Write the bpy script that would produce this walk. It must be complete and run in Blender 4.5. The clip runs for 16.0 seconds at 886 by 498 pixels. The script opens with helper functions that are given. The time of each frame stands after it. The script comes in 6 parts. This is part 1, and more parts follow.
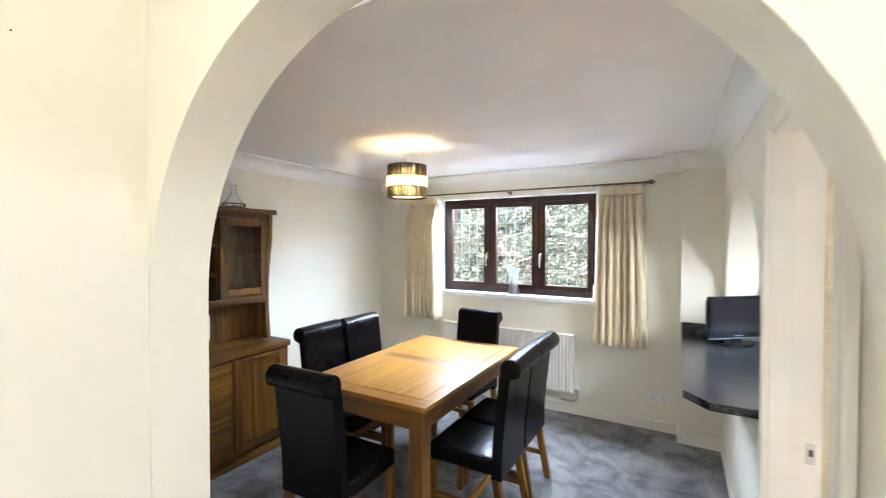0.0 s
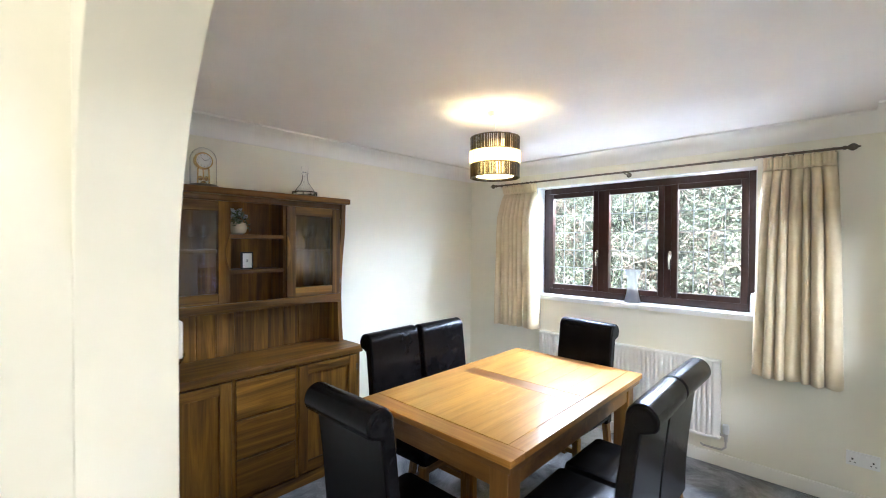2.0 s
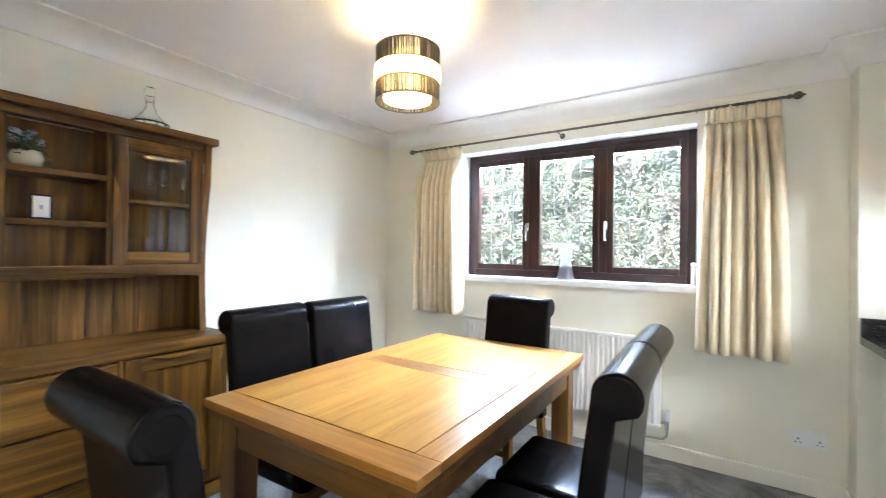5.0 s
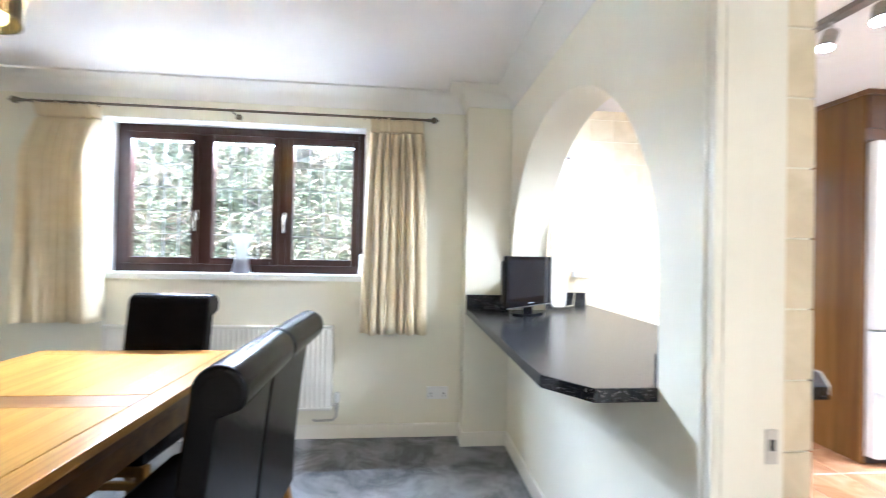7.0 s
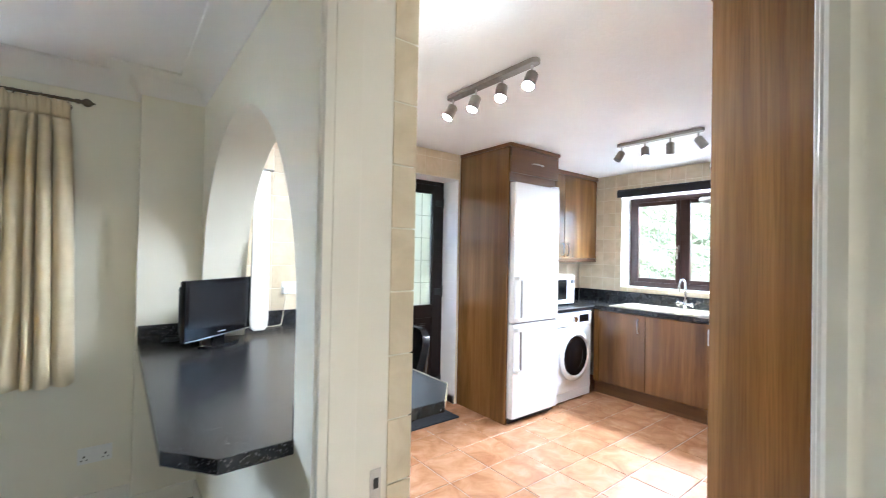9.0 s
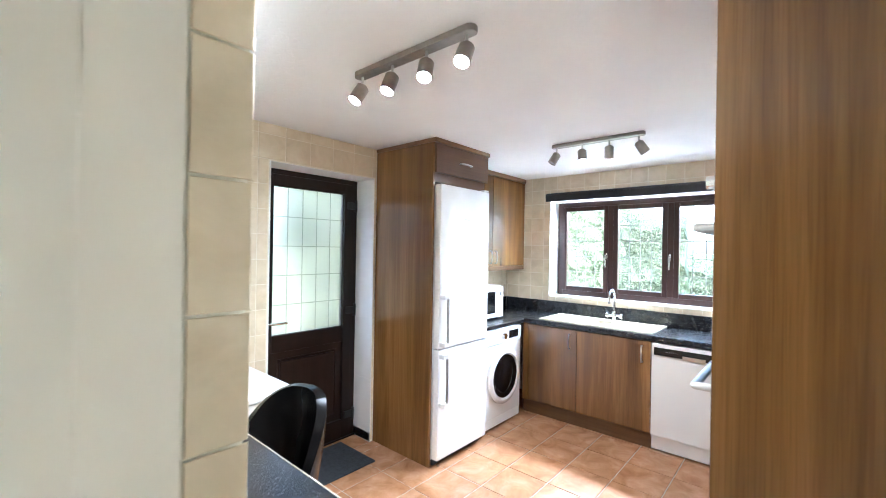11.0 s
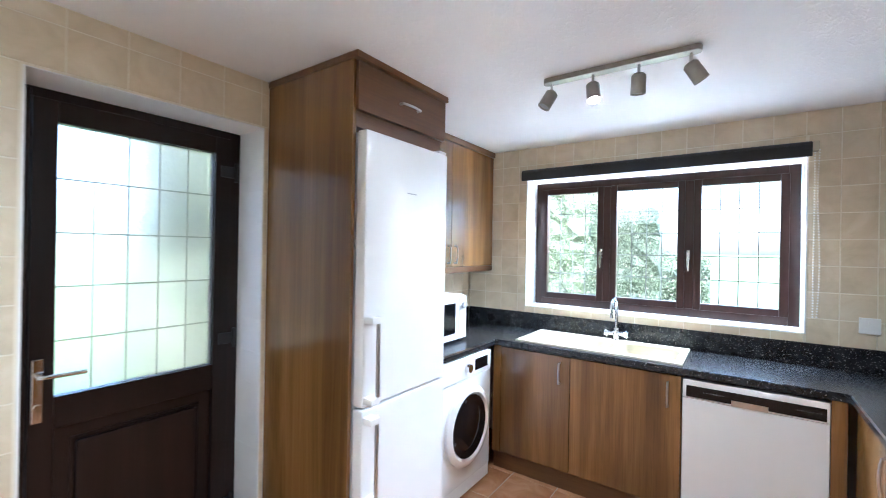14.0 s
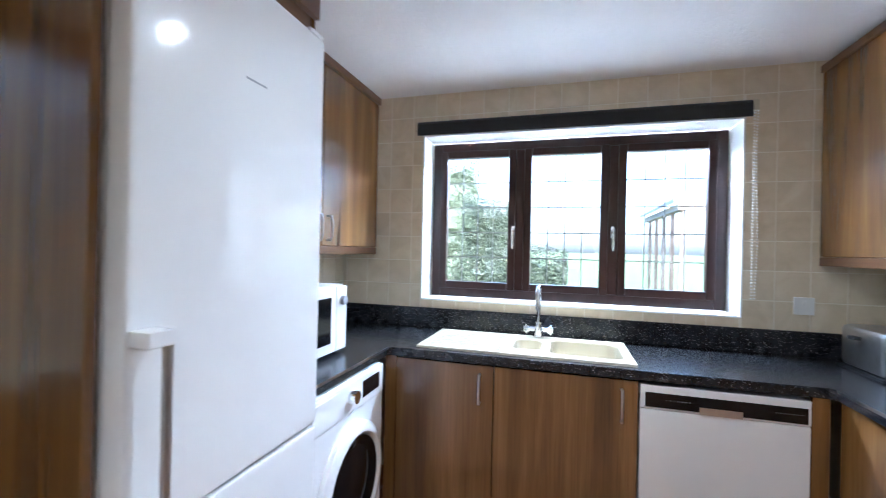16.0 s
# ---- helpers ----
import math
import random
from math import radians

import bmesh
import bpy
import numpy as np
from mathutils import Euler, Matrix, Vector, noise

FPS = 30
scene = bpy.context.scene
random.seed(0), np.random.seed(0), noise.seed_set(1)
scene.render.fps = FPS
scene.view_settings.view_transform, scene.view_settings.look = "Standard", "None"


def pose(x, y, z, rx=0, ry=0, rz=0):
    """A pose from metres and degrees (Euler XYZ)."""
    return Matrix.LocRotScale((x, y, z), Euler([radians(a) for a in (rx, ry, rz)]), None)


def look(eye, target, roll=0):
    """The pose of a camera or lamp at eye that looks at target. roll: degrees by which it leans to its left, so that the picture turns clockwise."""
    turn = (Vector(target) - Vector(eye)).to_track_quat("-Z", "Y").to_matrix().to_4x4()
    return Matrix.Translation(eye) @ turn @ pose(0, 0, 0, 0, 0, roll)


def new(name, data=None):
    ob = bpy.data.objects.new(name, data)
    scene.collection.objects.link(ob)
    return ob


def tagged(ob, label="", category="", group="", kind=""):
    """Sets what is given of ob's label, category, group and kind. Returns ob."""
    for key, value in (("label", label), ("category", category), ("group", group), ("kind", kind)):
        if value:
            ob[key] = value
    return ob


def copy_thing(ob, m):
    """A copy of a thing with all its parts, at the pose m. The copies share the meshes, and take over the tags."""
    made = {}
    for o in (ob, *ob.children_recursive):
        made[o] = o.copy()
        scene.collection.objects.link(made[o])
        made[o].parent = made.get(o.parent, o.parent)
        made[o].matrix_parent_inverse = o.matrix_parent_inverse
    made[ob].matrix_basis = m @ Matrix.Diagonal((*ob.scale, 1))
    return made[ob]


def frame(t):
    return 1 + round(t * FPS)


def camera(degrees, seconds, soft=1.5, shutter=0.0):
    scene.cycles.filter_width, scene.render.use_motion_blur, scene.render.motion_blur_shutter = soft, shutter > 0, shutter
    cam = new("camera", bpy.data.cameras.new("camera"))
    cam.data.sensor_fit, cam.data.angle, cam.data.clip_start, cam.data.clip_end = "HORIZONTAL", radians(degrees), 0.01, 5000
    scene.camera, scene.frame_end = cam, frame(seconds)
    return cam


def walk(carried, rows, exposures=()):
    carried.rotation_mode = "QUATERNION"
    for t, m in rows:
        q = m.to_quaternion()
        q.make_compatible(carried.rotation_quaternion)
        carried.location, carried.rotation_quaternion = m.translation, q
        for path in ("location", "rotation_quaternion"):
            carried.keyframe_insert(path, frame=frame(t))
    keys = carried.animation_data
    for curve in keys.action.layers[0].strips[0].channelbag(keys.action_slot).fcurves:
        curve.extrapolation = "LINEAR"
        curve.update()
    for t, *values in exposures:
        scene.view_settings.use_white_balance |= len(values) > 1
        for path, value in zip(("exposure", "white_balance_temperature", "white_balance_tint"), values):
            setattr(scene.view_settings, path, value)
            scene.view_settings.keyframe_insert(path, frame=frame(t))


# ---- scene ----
cam = camera(93.7, 16.0, soft=0.95, shutter=0.5)
PATH = [
    (0, (0.204, 0.017, 1.653), (-0.784, 1.756, 1.617), 0.1),
    (0.5, (0.197, 0.154, 1.623), (-0.994, 1.761, 1.598), 0.1),
    (1, (0.093, 0.3, 1.612), (-1.232, 1.798, 1.587), 0.2),
    (1.5, (-0.001, 0.428, 1.604), (-1.354, 1.9, 1.58), 0.3),
    (2, (-0.085, 0.56, 1.585), (-1.454, 2.018, 1.559), 0.3),
    (2.5, (-0.186, 0.68, 1.559), (-1.554, 2.139, 1.537), 0.4),
    (3, (-0.256, 0.781, 1.509), (-1.617, 2.247, 1.5), 0.4),
    (5.5, (-0.388, 1.135, 1.27), (-1.258, 2.935, 1.281), 0.9),
    (6, (-0.368, 1.182, 1.251), (-0.931, 3.101, 1.265), 1.0),
    (6.5, (-0.236, 1.219, 1.237), (-0.471, 3.205, 1.263), 1.0),
    (7, (-0.19, 1.193, 1.27), (-0.003, 3.184, 1.291), 1.2),
    (7.5, (-0.167, 1.189, 1.284), (0.416, 3.102, 1.309), 1.3),
    (8, (-0.067, 1.152, 1.307), (0.82, 2.945, 1.335), 1.2),
    (8.5, (0.032, 1.148, 1.347), (1.13, 2.819, 1.377), 1.2),
    (9, (0.133, 1.155, 1.421), (1.367, 2.729, 1.443), 1.1),
    (9.5, (0.184, 1.191, 1.481), (1.506, 2.692, 1.501), 1.2),
    (10, (0.282, 1.291, 1.553), (1.707, 2.694, 1.558), 1.2),
    (10.2, (0.322, 1.342, 1.565), (1.783, 2.707, 1.569), 1.2),
    (12.3, (0.921, 1.826, 1.568), (2.444, 3.122, 1.562), 1.0),
    (12.5, (0.985, 1.864, 1.573), (2.511, 3.156, 1.56), 1.1),
    (13.3, (1.261, 2.046, 1.55), (2.815, 3.304, 1.545), 1.1),
    (14.5, (1.666, 2.354, 1.506), (3.356, 3.422, 1.512), 1.1),
    (15.5, (2.031, 2.642, 1.419), (3.85, 3.473, 1.436), 1.4),
    (16, (2.19, 2.769, 1.395), (4.109, 3.332, 1.398), 1.3),
]
walk(cam, [(t, look(eye, target, roll)) for t, eye, target, roll in PATH],
     exposures=[(0.0, 4.84, 5300, 12), (1.5, 4.98, 5220, 11), (3.0, 4.88, 5180, 11), (5.5, 5.2, 5150, 10), (6.5, 5.1, 5150, 11), (8.0, 4.86, 5140, 9), (9.0, 4.48, 5150, 8), (10.0, 4.42, 5100, 6), (12.5, 4.2, 5060, 6), (14.5, 3.97, 4960, 7), (15.5, 3.72, 4970, 8), (16.0, 3.45, 4930, 9)])

# ---------------------------------------------------------------- light
world = bpy.data.worlds.new("sky")
scene.world = world
world.use_nodes = True
wn = world.node_tree.nodes
sky = wn.new("ShaderNodeTexSky")
sky.sky_type, sky.sun_disc = "NISHITA", False
sky.sun_elevation, sky.sun_rotation = radians(45), radians(250)
sky.dust_density = 4.0
wn["Background"].inputs["Strength"].default_value = 0.15
world.node_tree.links.new(sky.outputs[0], wn["Background"].inputs["Color"])
sun_data = bpy.data.lights.new("sun", "SUN")
sun_data.energy, sun_data.angle, sun_data.color = 2.6, radians(8), (1.0, 0.96, 0.9)
sun = new("sun", sun_data)
sun.matrix_world = look((-9.4, -3.4, 10), (0, 0, 0))


def lamp(name, kind, at, watts, colour, size=0.05, target=None, size_y=None):
    data = bpy.data.lights.new(name, kind)
    data.energy, data.color = watts, colour
    if kind == "AREA":
        data.shape, data.size, data.size_y = "RECTANGLE", size, size_y or size
    else:
        data.shadow_soft_size = size
    ob = new(name, data)
    ob.matrix_world = look(at, target) if target else Matrix.Translation(at)
    return ob


DAY = (0.95, 0.98, 1.0)
lamp("window_daylight", "AREA", (-1.315, 4.43, 2.09), 8.5, DAY, 1.6, (-1.315, 3.83, 2.02), 0.08)
lamp("window_daylight", "AREA", (5.05, 2.77, 2.08), 11, DAY, 1.65, (4.45, 2.77, 1.61), 0.08)
WARM = (1.0, 0.83, 0.58)
lamp("pendant_bulb", "POINT", (-1.556, 2.573, 2.095), 0.13, (1.0, 0.66, 0.3), 0.06)
lamp("hall_bulb", "POINT", (0.2, -0.5, 2.3), 1.1, (1.0, 0.86, 0.68), 0.12)
# Unseen fill lamp added before the solid hall wall; no door opens there.
lamp("hall_door_daylight", "AREA", (-0.35, -1.66, 1.3), 0.3, (1.0, 0.93, 0.8), 1.3, (-0.35, 2, 1.3), 2.0)

# ---------------------------------------------------------------- helpers
def box(bm, x0, x1, y0, y1, z0, z1, bev=0.0, seg=2):
    v = [bm.verts.new(p) for p in ((x0, y0, z0), (x1, y0, z0), (x1, y1, z0), (x0, y1, z0), (x0, y0, z1), (x1, y0, z1), (x1, y1, z1), (x0, y1, z1))]
    fs = [bm.faces.new([v[i] for i in q]) for q in ((3, 2, 1, 0), (4, 5, 6, 7), (0, 1, 5, 4), (1, 2, 6, 5), (2, 3, 7, 6), (3, 0, 4, 7))]
    if bev:
        es = list({e for f in fs for e in f.edges})
        bmesh.ops.bevel(bm, geom=es, offset=bev, segments=seg, profile=0.5, affect="EDGES")
    return bm


def boxes(*dims, bev=0.0):
    bm = bmesh.new()
    for d in dims:
        box(bm, *d, bev=bev)
    return bm


def cyl(bm, p0, p1, r, r2=None, seg=16):
    p0, p1 = Vector(p0), Vector(p1)
    d = p1 - p0
    m = Matrix.Translation((p0 + p1) / 2) @ d.to_track_quat("Z", "Y").to_matrix().to_4x4()
    bmesh.ops.create_cone(bm, cap_ends=True, segments=seg, radius1=r, radius2=r if r2 is None else r2, depth=d.length, matrix=m)
    return bm


def lathe(bm, prof, at=(0, 0, 0), seg=24, closed=False):
    rings = []
    for r, z in prof:
        rings.append([bm.verts.new((at[0] + r * math.cos(2 * math.pi * k / seg), at[1] + r * math.sin(2 * math.pi * k / seg), at[2] + z)) for k in range(seg)])
    for a, b in zip(rings, rings[1:]):
        for k in range(seg):
            bm.faces.new((a[k], a[(k + 1) % seg], b[(k + 1) % seg], b[k]))
    if prof[0][0] > 1e-4:
        bm.faces.new(list(reversed(rings[0])))
    if prof[-1][0] > 1e-4:
        bm.faces.new(rings[-1])
    bmesh.ops.remove_doubles(bm, verts=bm.verts, dist=1e-5)
    return bm


def slab(bm, outline, axis, lo, hi, bev=0.0, seg=2):
    """A flat outline of (a, b) pairs, drawn out along an axis."""
    put = {"x": lambda a, b, c: (c, a, b), "y": lambda a, b, c: (a, c, b), "z": lambda a, b, c: (a, b, c)}[axis]
    low = [bm.verts.new(put(a, b, lo)) for a, b in outline]
    high = [bm.verts.new(put(a, b, hi)) for a, b in outline]
    n = len(outline)
    fs = [bm.faces.new(low), bm.faces.new(list(reversed(high)))]
    for k in range(n):
        fs.append(bm.faces.new((low[k], high[k], high[(k + 1) % n], low[(k + 1) % n])))
    bmesh.ops.recalc_face_normals(bm, faces=fs)
    if bev:
        es = list(fs[0].edges) + list(fs[1].edges)
        bmesh.ops.bevel(bm, geom=es, offset=bev, segments=seg, profile=0.5, affect="EDGES")
    return bm


def tube(bm, pts, r, seg=10):
    """A round rod bent along a line of points."""
    pts = [Vector(p) for p in pts]
    rings = []
    up = None
    for k, p in enumerate(pts):
        d = (pts[min(k + 1, len(pts) - 1)] - pts[max(k - 1, 0)]).normalized()
        if up is None:
            up = d.orthogonal().normalized()
        up = (up - d * up.dot(d)).normalized()
        side = d.cross(up)
        rr = r[k] if isinstance(r, (list, tuple)) else r
        rings.append([bm.verts.new(p + rr * (math.cos(a) * up + math.sin(a) * side)) for a in (2 * math.pi * j / seg for j in range(seg))])
    for a, b in zip(rings, rings[1:]):
        for j in range(seg):
            bm.faces.new((a[j], a[(j + 1) % seg], b[(j + 1) % seg], b[j]))
    bm.faces.new(list(reversed(rings[0])))
    bm.faces.new(rings[-1])
    return bm


def run(bm, path, prof, closed=False):
    """A moulding: a profile of (out, up) drawn along a plan line with the room on its left, mitred at the corners."""
    n = len(path)
    rings = []
    for k in range(n):
        p = Vector(path[k])
        a = (p - Vector(path[k - 1])).normalized() if (k > 0 or closed) else None
        b = (Vector(path[(k + 1) % n]) - p).normalized() if (k < n - 1 or closed) else None
        a, b = a or b, b or a
        na, nb = Vector((-a.y, a.x)), Vector((-b.y, b.x))
        m = (na + nb) / (1 + na.dot(nb))
        rings.append([bm.verts.new((p.x + m.x * o, p.y + m.y * o, z)) for o, z in prof])
    for k in range(n if closed else n - 1):
        a, b = rings[k], rings[(k + 1) % n]
        for j in range(len(prof)):
            i = (j + 1) % len(prof)
            bm.faces.new((a[j], b[j], b[i], a[i]))
    if not closed:
        bm.faces.new(list(reversed(rings[0])))
        bm.faces.new(rings[-1])
    bmesh.ops.recalc_face_normals(bm, faces=bm.faces)
    return bm


def weigh_normals(me, limit):
    """Large faces keep flat shading and bevels carry the rounding."""
    around = [[] for _ in me.vertices]
    faces = [(f.normal.copy(), f.area) for f in me.polygons]
    for f in me.polygons:
        for v in f.vertices:
            around[v].append(f.index)
    out = []
    for f in me.polygons:
        n = faces[f.index][0]
        for v in f.vertices:
            s = Vector((0, 0, 0))
            for g in around[v]:
                m, a = faces[g]
                if m.dot(n) >= limit:
                    s += m * a
            out.append(tuple(s.normalized()) if s.length > 1e-12 else tuple(n))
    me.normals_split_custom_set(out)


def mesh_of(name, bm, mat, smooth=40):
    me = bpy.data.meshes.new(name)
    bm.normal_update()
    bm.to_mesh(me)
    bm.free()
    if mat:
        me.materials.append(mat)
    if smooth and len(me.polygons):
        me.shade_smooth()
        me.set_sharp_from_angle(angle=radians(smooth))
        if smooth < 90 and len(me.polygons) < 2500:
            weigh_normals(me, math.cos(radians(smooth)))
    return me


def part(name, bm, mat, parent=None, label="", smooth=40):
    ob = new(name, mesh_of(name, bm, mat, smooth))
    if parent is not None:
        ob.parent = parent
        ob.matrix_parent_inverse = parent.matrix_world.inverted() if parent.parent is None else Matrix()
    if label:
        ob["label"] = label
    return ob


def part_each(name, dims, mat, parent, bev=0.0, label=""):
    """Alike boxes, each a part of its own."""
    return [part(name, boxes(d, bev=bev), mat, parent, label) for d in dims]


def thing(name, label, category, group="", kind="", at=None):
    ob = new(name)
    ob.empty_display_size = 0.1
    if at:
        ob.matrix_world = Matrix.Translation(at)
    return tagged(ob, label, category, group, kind)


def struct(name, bm, mat, label="", category="", smooth=40):
    return tagged(part(name, bm, mat, None, "", smooth), label, category, "", "structure")


def single(name, bm, mat, label, category, group="", smooth=40):
    return tagged(part(name, bm, mat, None, "", smooth), label, category, group)


# ---------------------------------------------------------------- materials
def mat_base(name, colour, rough=0.6, metal=0.0):
    m = bpy.data.materials.new(name)
    m.use_nodes = True
    b = m.node_tree.nodes["Principled BSDF"]
    b.inputs["Base Color"].default_value = (*colour, 1)
    b.inputs["Roughness"].default_value = rough
    b.inputs["Metallic"].default_value = metal
    return m, m.node_tree.nodes, m.node_tree.links, b


def coords(N, L, scale=(1, 1, 1), shift=True):
    tc = N.new("ShaderNodeTexCoord")
    mp = N.new("ShaderNodeMapping")
    mp.inputs["Scale"].default_value = scale
    L.new(tc.outputs["Object"], mp.inputs["Vector"])
    if shift:
        oi = N.new("ShaderNodeObjectInfo")
        mul = N.new("ShaderNodeMath")
        mul.operation = "MULTIPLY"
        mul.inputs[1].default_value = 37.0
        L.new(oi.outputs["Random"], mul.inputs[0])
        L.new(mul.outputs[0], mp.inputs["Location"])
    return mp.outputs["Vector"]


def noise_tex(N, L, vec, scale, detail=4, rough=0.55, dist=0.0):
    n = N.new("ShaderNodeTexNoise")
    n.inputs["Scale"].default_value, n.inputs["Detail"].default_value = scale, detail
    n.inputs["Roughness"].default_value, n.inputs["Distortion"].default_value = rough, dist
    L.new(vec, n.inputs["Vector"])
    return n.outputs["Fac"]


def ramp(N, L, fac, *stops):
    r = N.new("ShaderNodeValToRGB")
    e = r.color_ramp.elements
    while len(e) < len(stops):
        e.new(0.5)
    for el, (p, c) in zip(e, stops):
        el.position, el.color = p, (*c, 1)
    L.new(fac, r.inputs["Fac"])
    return r.outputs["Color"]


def mixc(N, L, fac, a, b, mode="MIX"):
    m = N.new("ShaderNodeMix")
    m.data_type, m.blend_type = "RGBA", mode
    if isinstance(fac, float):
        m.inputs["Factor"].default_value = fac
    else:
        L.new(fac, m.inputs["Factor"])
    for k, s in (("A", a), ("B", b)):
        sock = [i for i in m.inputs if i.name == k and i.type == "RGBA"][0]
        if isinstance(s, tuple):
            sock.default_value = (*s, 1)
        else:
            L.new(s, sock)
    return [o for o in m.outputs if o.type == "RGBA"][0]


def bump(N, L, b, height, strength, dist=0.01):
    n = N.new("ShaderNodeBump")
    n.inputs["Strength"].default_value, n.inputs["Distance"].default_value = strength, dist
    L.new(height, n.inputs["Height"])
    L.new(n.outputs["Normal"], b.inputs["Normal"])


def mottled(name, c1, c2, scale=6, rough=0.6, fine=120, bump_s=0.1, bump_d=0.002, metal=0.0, spread=(0.3, 0.7), coat=0.0, fine_detail=3):
    m, N, L, b = mat_base(name, c1, rough, metal)
    v = coords(N, L)
    L.new(ramp(N, L, noise_tex(N, L, v, scale), (spread[0], c1), (spread[1], c2)), b.inputs["Base Color"])
    if bump_s:
        bump(N, L, b, noise_tex(N, L, v, fine, fine_detail), bump_s, bump_d)
    b.inputs["Coat Weight"].default_value = coat
    return m


def wood(name, dark, mid, light, axis="z", rough=0.38, grain=1.0, coat=0.15, figure=1.0, vary=1.0):
    m, N, L, b = mat_base(name, mid, rough)
    s = {"x": (0.55, 9, 9), "y": (9, 0.55, 9), "z": (9, 9, 0.55)}[axis]
    v = coords(N, L, tuple(k * grain for k in s))
    big = noise_tex(N, L, v, 1.3, 5, 0.6, 1.2 * figure)
    s2 = {"x": (3, 160, 160), "y": (160, 3, 160), "z": (160, 160, 3)}[axis]
    fine = noise_tex(N, L, coords(N, L, s2), 1.0, 3, 0.6)
    c = ramp(N, L, big, (0.28, dark), (0.5, mid), (0.74, light))
    pores = ramp(N, L, fine, (0.36, (0.62, 0.56, 0.5)), (0.52, (1, 1, 1)))
    oi = N.new("ShaderNodeObjectInfo")
    tone = ramp(N, L, oi.outputs["Random"], (0.0, (1 - 0.14 * vary, 1 - 0.16 * vary, 1 - 0.18 * vary)), (1.0, (1 + 0.05 * vary, 1 + 0.03 * vary, 1.0)))
    c = mixc(N, L, 0.42, c, pores, "MULTIPLY")
    L.new(mixc(N, L, 1.0, c, tone, "MULTIPLY"), b.inputs["Base Color"])
    b.inputs["Coat Weight"].default_value, b.inputs["Coat Roughness"].default_value = coat, 0.2
    bump(N, L, b, fine, 0.12, 0.0015)
    return m


CREAM = mottled("cream_paint", (0.815, 0.785, 0.655), (0.845, 0.815, 0.69), 1.7, 0.62, 260, 0.06, 0.002)
WHITE_PAINT = mottled("white_gloss_paint", (0.80, 0.77, 0.68), (0.84, 0.81, 0.73), 3, 0.28, 60, 0.03, 0.002)
PVC_WHITE = mottled("white_sill", (0.86, 0.86, 0.84), (0.9, 0.9, 0.88), 3, 0.3, 60, 0.02, 0.002)


def ceiling_mat(name, c1, c2, relief):
    m, N, L, b = mat_base(name, c1, 0.8)
    v = coords(N, L)
    L.new(ramp(N, L, noise_tex(N, L, v, 2.3), (0.3, c1), (0.7, c2)), b.inputs["Base Color"])
    lumps = ramp(N, L, noise_tex(N, L, v, 34, 5, 0.6, 0.8), (0.5, (0, 0, 0)), (0.68, (1, 1, 1)))
    fine = noise_tex(N, L, v, 130, 3)
    bump(N, L, b, mixc(N, L, 0.35, lumps, fine), relief, 0.006)
    return m


ARTEX = ceiling_mat("stippled_ceiling", (0.86, 0.83, 0.805), (0.90, 0.87, 0.845), 0.2)
KITCHEN_CEIL = ceiling_mat("kitchen_ceiling", (0.85, 0.835, 0.82), (0.89, 0.875, 0.86), 0.3)


def carpet_mat():
    m, N, L, b = mat_base("grey_carpet", (0.14, 0.14, 0.15), 0.95)
    v = coords(N, L)
    brushed = ramp(N, L, noise_tex(N, L, v, 3.4, 5, 0.65, 1.0), (0.38, (0.055, 0.055, 0.062)), (0.62, (0.26, 0.255, 0.25)))
    tuft = noise_tex(N, L, v, 420, 2)
    L.new(mixc(N, L, 0.5, brushed, ramp(N, L, tuft, (0.3, (0.55, 0.55, 0.55)), (0.7, (1.3, 1.3, 1.3))), "MULTIPLY"), b.inputs["Base Color"])
    b.inputs["Sheen Weight"].default_value = 0.3
    bump(N, L, b, tuft, 0.6, 0.004)
    return m


CARPET = carpet_mat()
OAK = wood("oak", (0.052, 0.023, 0.003), (0.155, 0.074, 0.009), (0.33, 0.172, 0.02), "z", 0.44, 1.0, 0.0, 1.3, 2.0)
OAK_X = wood("oak_crosswise", (0.052, 0.023, 0.003), (0.155, 0.074, 0.009), (0.33, 0.172, 0.02), "x", 0.44, 1.0, 0.0, 1.3, 2.0)
OAK_Y = wood("oak_lengthwise", (0.052, 0.023, 0.003), (0.155, 0.074, 0.009), (0.33, 0.172, 0.02), "y", 0.44, 1.0, 0.0, 1.3, 2.0)
TABLE_TOP = wood("lacquered_oak", (0.30, 0.146, 0.026), (0.405, 0.213, 0.042), (0.49, 0.275, 0.062), "y", 0.32, 0.9, 0.03, 1.2, 0.6)
TABLE_END = wood("lacquered_oak_end", (0.25, 0.11, 0.02), (0.35, 0.17, 0.034), (0.43, 0.225, 0.05), "x", 0.29, 0.9, 0.12, 1.3)
TABLE_EDGE = wood("lacquered_oak_edge", (0.27, 0.12, 0.022), (0.37, 0.185, 0.038), (0.45, 0.245, 0.056), "y", 0.29, 0.9, 0.12, 1.3)
# Oak below the tabletop: coloured darker, with the shade there painted in.
TABLE_LEG_SHADED = wood("shaded_oak_leg", (0.10, 0.042, 0.008), (0.165, 0.077, 0.015), (0.24, 0.12, 0.026), "z", 0.4, 0.7, 0.05)
TABLE_APRON_SHADED = wood("shaded_oak_apron", (0.10, 0.042, 0.008), (0.165, 0.077, 0.015), (0.24, 0.12, 0.026), "x", 0.4, 0.7, 0.05)
for glossy in (TABLE_TOP, TABLE_END, TABLE_EDGE):
    glossy.node_tree.nodes["Principled BSDF"].inputs["Specular IOR Level"].default_value = 0.15
